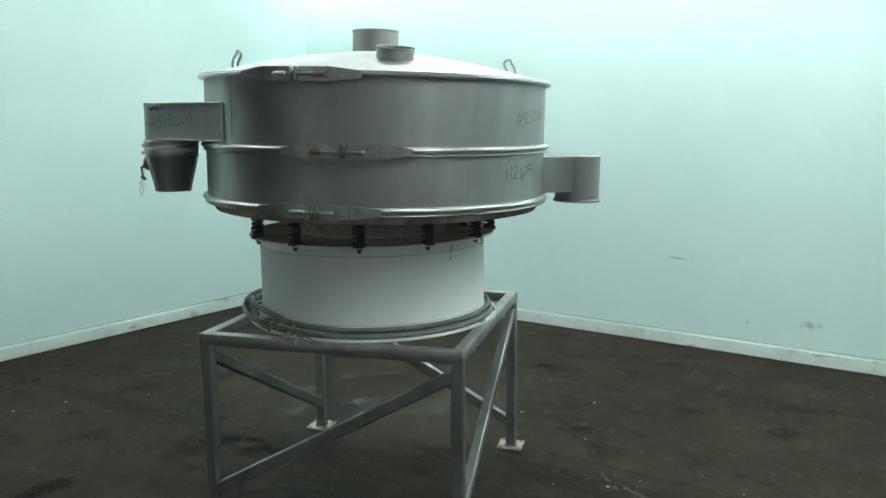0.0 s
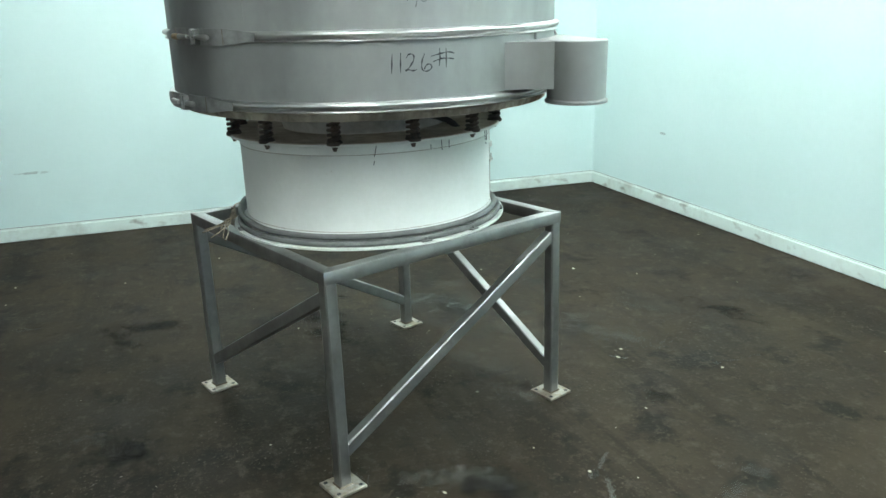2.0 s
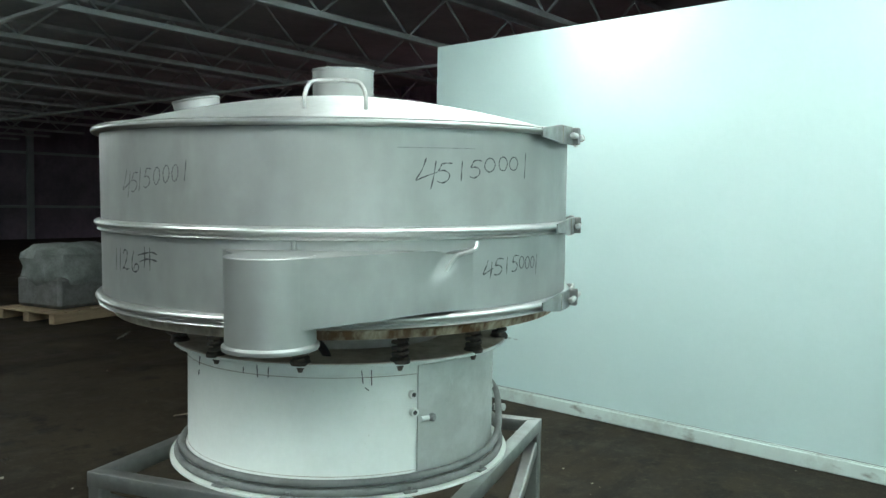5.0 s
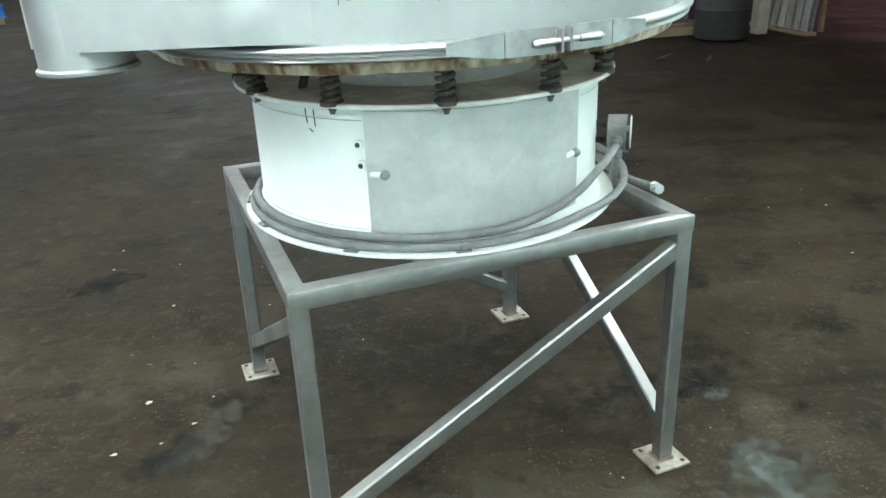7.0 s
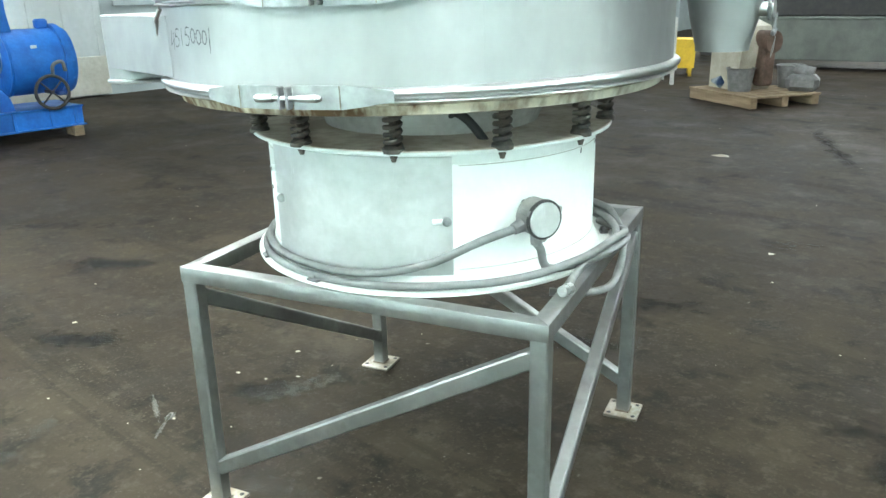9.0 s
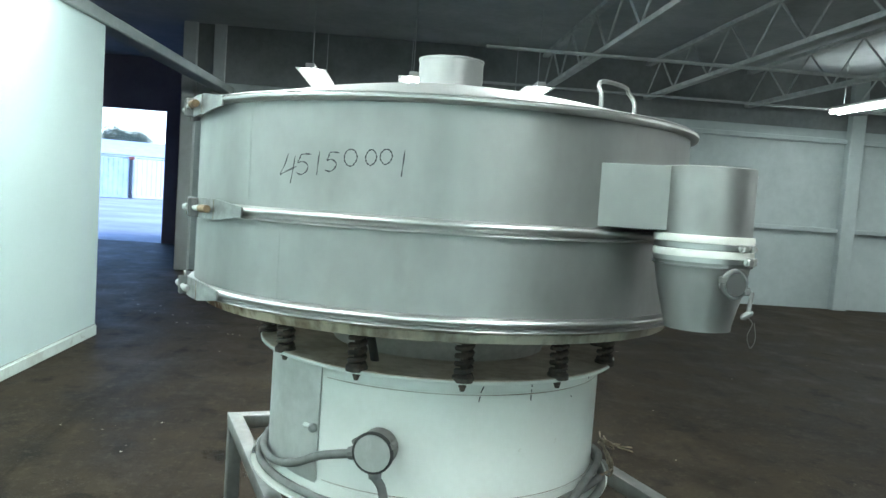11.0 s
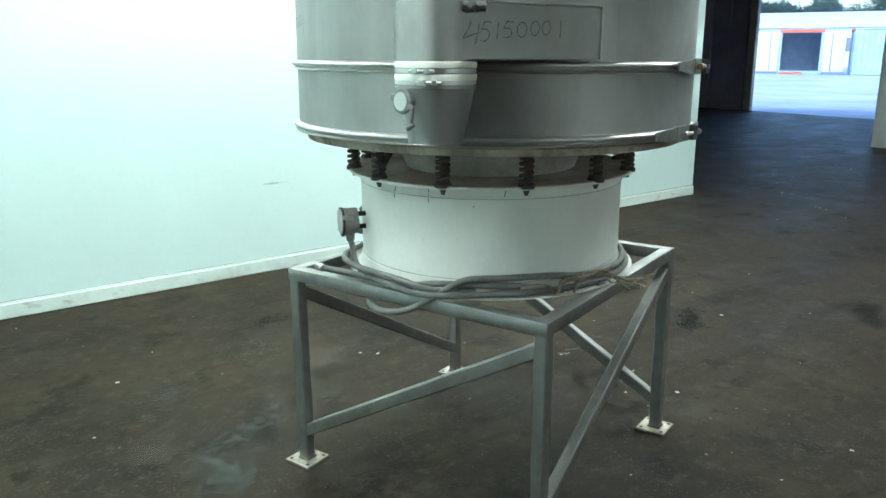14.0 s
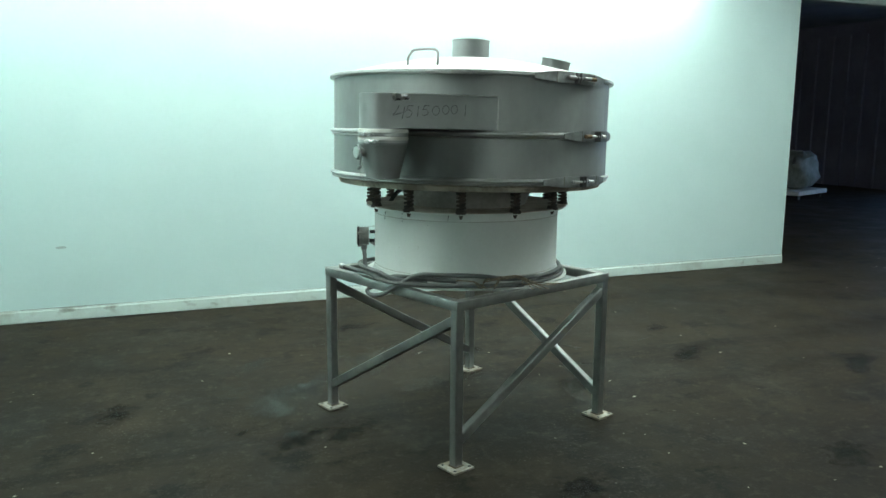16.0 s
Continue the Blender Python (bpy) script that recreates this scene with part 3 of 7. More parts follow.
# sliding doors and jamb boards of the east wall
def plank_door(name, v0, v1, z1, u, label):
    d = thing(name, BM, label, "door", kind="structure")
    part("panel", bm_new((soft_box, (u, (v0 + v1) / 2, z1 / 2 + 0.02), (0.05, v1 - v0, z1), 0.006)), DOOR_PAINT, d)
    n = max(2, round((v1 - v0) / 0.435))
    for i in range(n + 1):
        v = v0 + 0.05 + (v1 - v0 - 0.1) * i / n
        part("stile", bm_new((soft_box, (u - 0.034, v, z1 / 2 + 0.02), (0.018, 0.09, z1 - 0.02), 0.004)), DOOR_PAINT, d)
    part("kick_board", bm_new((soft_box, (u - 0.037, (v0 + v1) / 2, 0.275), (0.024, v1 - v0 - 0.01, 0.50), 0.005)), DOOR_FOOT, d, "yellowed scuffed kick board")
    for z in (z1 - 0.10,):
        part("rail", bm_new((soft_box, (u - 0.0325, (v0 + v1) / 2, z), (0.015, v1 - v0 - 0.02, 0.10), 0.004)), DOOR_PAINT, d)
    return d


plank_door("door_1", -3.3, 0.12, 2.3, EU - 0.05, "pale panelled sliding door with a scuffed foot, pushed open")
tagged(part("door_rail", bm_new((soft_box, (EU - 0.06, -0.7, 2.42), (0.08, 5.6, 0.12), 0.01)), SHED_WALL, m=BM), "painted overhead rail of the sliding door", "trim", kind="structure")
b = bmesh.new()
soft_box(b, (EU - 0.05, 2.03, 1.2), (0.10, 0.10, 2.4), 0.006)
soft_box(b, (EU - 0.05, 2.66, 1.9), (0.08, 0.16, 3.8), 0.006)
soft_box(b, (EU - 0.06, 3.06, 1.9), (0.12, 0.18, 3.8), 0.006)
tagged(part("door_jamb", b, DOOR_PAINT, m=BM), "pale boards round the doorway", "trim", kind="structure")
b = bmesh.new()
for z in (0.36, 0.83):
    soft_box(b, (EU - 0.05, 2.32, z), (0.10, 0.46, 0.025), 0.004)
tagged(part("wall_ledge", b, DOOR_PAINT, m=BM), "narrow pale ledges on the wall board", "trim", kind="structure")
b = bmesh.new()
for v in (-6.6, -12.1, -15.7, -19.3, -22.9):
    soft_box(b, (EU - 0.07, v, ROOF / 2), (0.14, 0.22, ROOF), 0.01)
for z in (1.18, 2.5):
    soft_box(b, (EU - 0.03, -13.7, z), (0.06, 20.4, 0.07), 0.006)
tagged(part("wall_posts", b, SHED_WALL, m=BM), "painted posts and rails of the shed wall", "trim", kind="structure")
b = bmesh.new()
for z in (1.02, 2.7):
    soft_box(b, (-4.0, -23.96, z), (26.0, 0.08, 0.08), 0.006)
for u in (-14, -9.5, -5, -0.5, 4):
    soft_box(b, (u, -23.94, ROOF / 2), (0.2, 0.12, ROOF), 0.01)
tagged(part("wall_posts_south", b, SHED_WALL, m=BM), "painted posts and rails of the far wall", "trim", kind="structure")

tagged(part("wall_board", bm_new((soft_box, (EU - 0.16, -12.18, 1.08), (0.03, 0.60, 1.66), 0.005)), DOOR_PAINT, m=BM), "pale board fixed over a wall post", "panel", kind="structure")

# sill beam along the partition head
tagged(part("head_beam", bm_new((soft_box, (7.6, 0.06, P_HIGH + 0.05), (15.6, 0.2, 0.10), 0.01)), SHED_WALL, m=RM), "pale beam over the head of the partition", "beam", kind="structure")


# ---- roof joists ----
def joist(v, u0=-7.95, u1=9.2):
    t = thing("roof_joist", BM @ pose(0, v, 0), "grey open-web steel roof joist", "joist", "roof joists", "structure")
    part("top_chord", bm_new((soft_box, ((u0 + u1) / 2, 0, 3.38), (u1 - u0, 0.09, 0.05), 0.005)), TRUSS, t)
    part("bottom_chord", bm_new((soft_box, ((u0 + u1) / 2, 0, 2.90), (u1 - u0, 0.09, 0.05), 0.005)), TRUSS, t)
    b, n = bmesh.new(), int((u1 - u0) / 0.55)
    for i in range(n):
        a, c = u0 + (u1 - u0) * i / n, u0 + (u1 - u0) * (i + 1) / n
        rod(b, (a, 0, 2.91 if i % 2 else 3.37), (c, 0, 3.37 if i % 2 else 2.91), 0.013, seg=6)
    part("web", b, TRUSS, t)
    return t


j0 = joist(-1.9)
for v in (-3.4, -4.9, -6.5, -8.1, -9.7, -11.9, -13.5, -15.1, -17.4, -19.2, -21.0):
    copy_thing(j0, BM @ pose(0, v, 0))
b = bmesh.new()
for u in (-5.2, -1.4, 2.4, 6.0, 8.6):
    soft_box(b, (u, -11.2, 2.86), (0.05, 21.0, 0.03), 0.005)
tagged(part("roof_bridging", b, TRUSS, m=BM), "grey bridging bars across the roof joists", "joist", kind="structure")


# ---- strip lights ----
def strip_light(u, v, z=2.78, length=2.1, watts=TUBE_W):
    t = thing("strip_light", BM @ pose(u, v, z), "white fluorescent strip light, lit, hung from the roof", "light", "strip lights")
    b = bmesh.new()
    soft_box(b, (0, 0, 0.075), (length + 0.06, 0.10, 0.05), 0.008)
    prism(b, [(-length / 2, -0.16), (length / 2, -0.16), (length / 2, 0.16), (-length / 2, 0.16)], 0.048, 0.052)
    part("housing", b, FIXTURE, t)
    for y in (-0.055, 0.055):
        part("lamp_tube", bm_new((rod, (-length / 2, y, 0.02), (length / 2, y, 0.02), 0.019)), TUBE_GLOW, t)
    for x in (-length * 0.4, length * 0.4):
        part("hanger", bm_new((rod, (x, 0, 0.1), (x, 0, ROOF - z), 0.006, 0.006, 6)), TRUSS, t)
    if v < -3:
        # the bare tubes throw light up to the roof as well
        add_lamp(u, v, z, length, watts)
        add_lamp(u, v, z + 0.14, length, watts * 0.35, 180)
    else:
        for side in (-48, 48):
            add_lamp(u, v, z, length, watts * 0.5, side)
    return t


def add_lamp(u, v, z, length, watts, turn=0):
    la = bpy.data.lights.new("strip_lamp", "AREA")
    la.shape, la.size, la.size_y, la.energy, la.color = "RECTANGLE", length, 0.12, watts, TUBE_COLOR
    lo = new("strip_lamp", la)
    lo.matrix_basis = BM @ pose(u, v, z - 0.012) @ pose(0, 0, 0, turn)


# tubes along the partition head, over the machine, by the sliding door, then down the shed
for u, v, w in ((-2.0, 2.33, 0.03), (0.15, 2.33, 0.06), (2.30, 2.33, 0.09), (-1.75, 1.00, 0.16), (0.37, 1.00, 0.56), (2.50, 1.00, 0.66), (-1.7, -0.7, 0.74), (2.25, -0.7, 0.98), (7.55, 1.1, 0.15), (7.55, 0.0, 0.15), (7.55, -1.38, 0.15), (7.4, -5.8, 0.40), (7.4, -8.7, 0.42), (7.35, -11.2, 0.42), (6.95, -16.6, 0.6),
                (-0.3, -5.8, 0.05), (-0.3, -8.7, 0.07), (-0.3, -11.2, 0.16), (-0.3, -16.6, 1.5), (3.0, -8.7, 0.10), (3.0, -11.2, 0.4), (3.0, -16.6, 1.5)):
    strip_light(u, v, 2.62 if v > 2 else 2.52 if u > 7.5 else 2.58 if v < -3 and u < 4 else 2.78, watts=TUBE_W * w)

# dull pinkish lamps, unseen and added to light the dim west hall
for u, v in ((-15.0, -14.5), (-12.0, -2.5), (-17.0, -8.0), (-18.0, 1.5), (-9.4, -7.0)):
    t = thing("high_bay_lamp", BM @ pose(u, v, 4.66), "grey bell-shaped lamp added out of view to light the west hall", "light", "high bay lamps")
    b = bmesh.new()
    lathe(b, [(0.05, 0.30), (0.07, 0.2), (0.20, 0.06), (0.22, 0.0), (0.21, 0.0), (0.19, 0.06), (0.06, 0.19)], 24)
    part("shade", b, GREYMETAL, t)
    part("hanger", bm_new((rod, (0, 0, 0.3), (0, 0, 0.94), 0.008)), TRUSS, t)
    la = bpy.data.lights.new("hall_fill", "AREA")
    la.shape, la.size, la.energy, la.color, la.spread = "DISK", 0.36, 98.0 if u > -10 else 76.0, (1.0, 0.66, 0.93), radians(140)
    lo = new("hall_fill", la)
    lo.matrix_basis = BM @ pose(u, v, 4.65)


# ---- tubular stand ----
S, T = 0.466, 0.040
stand = thing("machine_stand", pose(0, 0, 0), "square stainless tube stand with diagonal braces on four foot plates", "stand")
ZT = 0.684
BASE = pose(0, 0, ZT - 0.692)
for k in range(4):
    m = pose(0, 0, 0, 0, 0, 90 * k)
    b = bm_new((prism, [(-S, -S), (S, -S), (S - T, -S + T), (-S + T, -S + T)], ZT - T, ZT))
    bmesh.ops.bevel(b, geom=[e for e in b.edges if abs(e.verts[0].co.y - e.verts[1].co.y) < 1e-6 and abs(e.verts[0].co.z - e.verts[1].co.z) < 1e-6], offset=0.0035, segments=2, affect="EDGES", profile=0.5)
    part("top_beam", b, STAND_STEEL, stand, m=m)
    part("mitre_weld", bm_new((soft_box, (0, 0, 0), (T * 1.38, 0.0024, 0.0012), 0.0005, pose(-S + T / 2, -S + T / 2, ZT + 0.0002, 0, 0, 45))), STAND_STEEL, stand, m=m)
    leg = part("leg", bm_new((soft_box, (-S + T / 2, -S + T / 2, (ZT - T) / 2 + 0.008), (T - 0.0006, T - 0.0006, ZT - T - 0.004), 0.004)), STAND_STEEL, stand, m=m)
    b = bmesh.new()
    soft_box(b, (-S + T / 2, -S + T / 2, 0.005), (0.105, 0.105, 0.010), 0.002)
    plate = part("foot_plate", b, FOOT_STEEL, stand, "dull steel foot plate with bolt holes", m=m)
    for i in (-1, 1):
        for j in (-1, 1):
            p = Vector((-S + T / 2 + i * 0.038, -S + T / 2 + j * 0.038, 0.0095))
            part("bolt_hole", bm_new((rod, p, p + Vector((0, 0, 0.0013)), 0.0065)), BLACK, plate)
    part("weld_bead", bm_new((hose, [(-S - 0.001, -S - 0.001, 0.012), (-S + T + 0.001, -S - 0.001, 0.012), (-S + T + 0.001, -S + T + 0.001, 0.012), (-S - 0.001, -S + T + 0.001, 0.012), (-S - 0.001, -S - 0.001, 0.012)], 0.0032, 6, 1, False)), WELD, leg, m=Matrix())
    b = bmesh.new()
    x0, x1, z0, z1 = -S + T, S - T, 0.121, 0.598
    d = math.atan2(z1 - z0, x1 - x0)
    soft_box(b, (0, 0, 0), (math.hypot(x1 - x0, z1 - z0) + 0.02, 0.034, 0.040), 0.004, pose(0, -S + 0.021, (z0 + z1) / 2, 0, -math.degrees(d), 0))
    part("brace", b, STAND_STEEL, stand, m=m)

# ---- vibratory separator ----
DC = (0.024, 0.006)
sep = thing("vibratory_separator", BASE, "round stainless vibratory separator with two decks on a white spring base", "separator")

RB, ZB, ZTOP = 0.416, 0.6935, 1.003
b = bmesh.new()
lathe(b, [(RB - 0.004, ZB + 0.006), (RB, ZB + 0.006), (RB, ZB + 0.040), (RB + 0.0015, ZB + 0.0425), (RB, ZB + 0.045), (RB, 0.968), (RB + 0.002, 0.972), (RB, 0.976), (RB, ZTOP - 0.004), (RB - 0.004, ZTOP - 0.004)], 128, closed=True)
drum = part("base_drum", b, ENAMEL, sep, "white enamelled steel base drum")
b = bmesh.new()
lathe(b, [(RB + 0.0005, ZB + 0.042), (RB + 0.003, ZB + 0.040), (RB + 0.010, ZB + 0.013), (RB + 0.016, ZB + 0.0065)], 128)
lathe(b, [(RB - 0.01, ZB), (0.462, ZB), (0.4625, ZB + 0.003), (0.462, ZB + 0.006), (RB - 0.01, ZB + 0.006)], 128, closed=True)
part("bottom_flange", b, ENAMEL, drum)
b = bmesh.new()
lathe(b, [(RB - 0.05, ZTOP - 0.004), (0.452, ZTOP - 0.004), (0.4535, ZTOP), (0.452, ZTOP + 0.003), (RB - 0.05, ZTOP + 0.003)], 128, closed=True)
part("top_flange", b, ENAMEL, drum)
b = bmesh.new()
lathe(b, [(0.4505, ZTOP + 0.0032), (0.4500, ZTOP + 0.0050), (0.18, ZTOP + 0.0050), (0.18, ZTOP + 0.0032)], 96, closed=True)
part("spring_plate", b, DUSTY, drum, "brown dust-covered plate under the springs")

for z in (0.9685, ZB + 0.0445):
    for k in range(9):
        a0, a1 = 123 + 32 * k, 123 + 32 * k + (32 if k < 8 else 34)
        part("seam_line", bm_new((lathe, [(RB + 0.0006, z - 0.0009), (RB + 0.0013, z - 0.0004), (RB + 0.0013, z + 0.0004), (RB + 0.0006, z + 0.0009)], 24, (0, 0), False, a0, min(a1, 412))), SEAM, drum)

# access panel with its screws
b = bmesh.new()
for seg in range(36):
    a0, a1 = 52.5 + 68.5 * seg / 36, 52.5 + 68.5 * (seg + 1) / 36
    vs = [b.verts.new(polar(a, r, z)) for a, r, z in ((a0, RB + 0.0045, ZB + 0.012), (a1, RB + 0.0045, ZB + 0.012), (a1, RB + 0.0045, ZTOP - 0.014), (a0, RB + 0.0045, ZTOP - 0.014))]
    b.faces.new(vs)
bmesh.ops.remove_doubles(b, verts=b.verts[:], dist=0.0005)
bmesh.ops.solidify(b, geom=b.faces[:], thickness=0.0035)
panel = part("access_panel", b, GALV, sep, "scuffed grey galvanised access panel")
for a, z in ((57.8, 0.860), (119.2, 0.850)):
    b = bmesh.new()
    rod(b, polar(a, RB + 0.003, z), polar(a, RB + 0.012, z), 0.0105, 0.0100, 16)
    rod(b, polar(a, RB + 0.012, z), polar(a, RB + 0.018, z), 0.0100, 0.005, 16)
    part("knob", b, STEEL, panel)
    b = bmesh.new()
    side = -1
    p, q = polar(a + side * 1.0, RB + 0.006, z), polar(a + side * 4.2, RB + 0.006, z)
    rod(b, p, q, 0.0062, seg=8)
    part("latch_tab", b, ENAMEL, panel)
for a, z in ((50.6, 0.921), (51.1, 0.878)):
    b = bmesh.new()
    rod(b, polar(a, RB - 0.002, z), polar(a, RB + 0.010, z), 0.011, 0.010, 14)
    part("boss", b, ENAMEL, drum)
    part("plug", bm_new((rod, polar(a, RB + 0.0085, z), polar(a, RB + 0.0106, z), 0.0055)), BLACK, drum)

# marker ticks and small chips on the drum
for a, z0, z1, lean in ((-29.2, 0.993, 0.962, -1.0), (-30.3, 0.950, 0.938, -0.3), (-0.7, 0.991, 0.962, 0.3), (3.5, 0.988, 0.964, -0.1), (-6.0, 0.982, 0.968, 0.0), (171.9, 0.988, 0.974, -0.8), (171.0, 0.966, 0.954, -0.3), (-172.0, 0.998, 0.984, -0.2), (-172.2, 0.978, 0.972, 0.0), (-172.3, 0.966, 0.954, 0.1), (-141.9, 0.998, 0.976, -0.6), (-154.4, 0.950, 0.947, 0.4), (33.5, 0.985, 0.955, 0.5), (36.6, 0.985, 0.950, 0.2), (34.6, 0.945, 0.938, 1.2)):
    part("marker_tick", bm_new((rod, polar(a, RB + 0.001, z0), polar(a + lean, RB + 0.001, z1), 0.0012, 0.0012, 5)), INK, drum)
for a in (78, -12, -102, 168, 48, 200, 12):
    b = bmesh.new()
    soft_box(b, (0.449, 0, ZB + 0.008), (0.022, 0.034, 0.006), 0.002, pose(0, 0, 0, 0, 0, a))
    rod(b, polar(a, 0.447, ZB + 0.006), polar(a, 0.447, ZB + 0.020), 0.008, seg=6)
    part("hold_down_clip", b, GREYMETAL, drum)

# motor inside the drum
b = bmesh.new()
lathe(b, [(0.0, 0.74), (0.15, 0.74), (0.17, 0.76), (0.17, 0.86), (0.155, 0.88), (0.155, 0.99), (0.17, 1.0), (0.17, 1.06), (0.13, 1.085), (0.0, 1.085)], 40, c=(0.0, 0.0))
for a in range(0, 360, 15):
    soft_box(b, (0.165, 0, 0.93), (0.03, 0.006, 0.10), 0.001, pose(0, 0, 0, 0, 0, a), 1)
part("motor", b, MOTOR, sep, "grey ribbed vibration motor")
b = bmesh.new()
lathe(b, [(0.30, 1.088), (0.27, 1.02), (0.25, 0.96), (0.255, 0.96), (0.275, 1.02), (0.305, 1.088)], 48)
part("motor_cone", b, MOTOR, sep)
b = bmesh.new()
hose(b, [polar(-8, 0.20, 0.95), polar(0, 0.27, 1.05), polar(18, 0.33, 1.03), polar(24, 0.37, 0.97), polar(26, 0.36, 0.90)], 0.010)
part("motor_lead", b, BLACK, sep)
b = bmesh.new()
hose(b, [polar(118, 0.20, 0.95), polar(125, 0.29, 1.06), polar(135, 0.35, 1.00), polar(140, 0.36, 0.90)], 0.010)
part("motor_lead", b, BLACK, sep)

# springs with seats and bolts; the decks lean a little on them
TILT_SLOPE = 0.0175
sb = bmesh.new()
pts = []
for i in range(0, 66):
    a = i * 2 * math.pi * 4.6 / 65
    pts.append((0.0165 * math.cos(a), 0.0165 * math.sin(a), 1.013 + 0.064 * i / 65))
hose(sb, pts, 0.0052, seg=6, soft=False)
lathe(sb, [(0.0, 1.003), (0.024, 1.003), (0.024, 1.011), (0.017, 1.018), (0.0, 1.018)], 14)
lathe(sb, [(0.0, 1.072), (0.017, 1.072), (0.024, 1.080), (0.024, 1.0895), (0.0, 1.0895)], 14)
rod(sb, (0, 0, 1.0), (0, 0, 1.09), 0.008, seg=8)
rod(sb, (0, 0, 0.993), (0, 0, 0.9995), 0.0090, seg=6)
rod(sb, (0, 0, 0.985), (0, 0, 0.993), 0.0050, 0.0075, seg=8)
spring_mesh = mesh_of("spring", sb, SPRING)
for k in range(12):
    o = new("spring", spring_mesh)
    lean = 0.05 * math.sin(k * 2.3)
    seat = polar(15 + 30 * k, 0.437)
    tall = (0.0935 - seat.x * TILT_SLOPE) / 0.0865
    o.matrix_basis = Matrix.Translation(seat + Vector((0, 0, 1.003 * (1 - tall)))) @ pose(0, 0, 0, 0, 0, 47 * k) @ Matrix.Diagonal((1, 1, tall, 1))
    o.parent = sep
    tagged(o, "blackened coil spring with seats")

# pan below the decks
b = bmesh.new()
lathe(b, [(0.0, 1.096), (0.571, 1.096), (0.584, 1.099), (0.590, 1.117), (0.607, 1.124), (0.609, 1.13), (0.0, 1.13)], 128, c=DC)
pan = part("bottom_pan", b, RUST, sep, "rust-stained cream bottom pan rim")

RS = 0.609


def shell(name, z0, z1, label):
    b = bmesh.new()
    lathe(b, [(RS - 0.003, z0), (RS, z0), (RS, z1), (RS - 0.003, z1)], 144, c=DC, closed=True)
    return part(name, b, STEEL, sep, label)


lower = shell("lower_deck", 1.130, 1.316, "brushed stainless lower deck ring with marker writing")
upper = shell("upper_deck", 1.318, 1.543, "brushed stainless upper deck ring with marker writing")
for a, z0, z1 in ((-64, 1.345, 1.53), (118, 1.345, 1.53), (127, 1.155, 1.29), (-54, 1.155, 1.29), (-118, 1.35, 1.53)):
    part("weld_seam", bm_new((soft_box, (RS + 0.0004, 0, (z0 + z1) / 2), (0.0008, 0.0022, z1 - z0), 0.0003, pose(*DC, 0, 0, 0, a), 1)), STEEL, upper if z0 > 1.3 else lower)


def bead(name, z, parent, lip=0.0):
    """A rolled clamp ring: a full bright round on top and a thin lower lip."""
    b = bmesh.new()
    prof = [(RS + 0.001, z - 0.014), (RS + 0.008, z - 0.014), (RS + 0.010, z - 0.012), (RS + 0.008, z - 0.009), (RS + 0.004, z - 0.007)]
    for i in range(9):
        a = radians(-80 + 160 * i / 8)
        prof.append((RS + 0.005 + 0.0115 * math.cos(a), z + 0.004 + 0.0080 * math.sin(a)))
    prof += [(RS + 0.001, z + 0.0135)]
    lathe(b, prof, 144, c=DC)
    return part(name, b, STEEL_BRIGHT, parent, "polished rolled clamp ring")


ring_low = bead("lower_clamp_ring", 1.139, sep)
ring_mid = bead("middle_clamp_ring", 1.318, sep)
b = bmesh.new()
lathe(b, [(RS + 0.001, 1.537), (RS + 0.010, 1.537), (RS + 0.016, 1.539), (RS + 0.019, 1.543), (RS + 0.019, 1.547), (RS + 0.016, 1.550), (RS + 0.002, 1.551)], 144, c=DC)
ring_top = part("lid_clamp_ring", b, STEEL_BRIGHT, sep, "polished lid clamp ring")


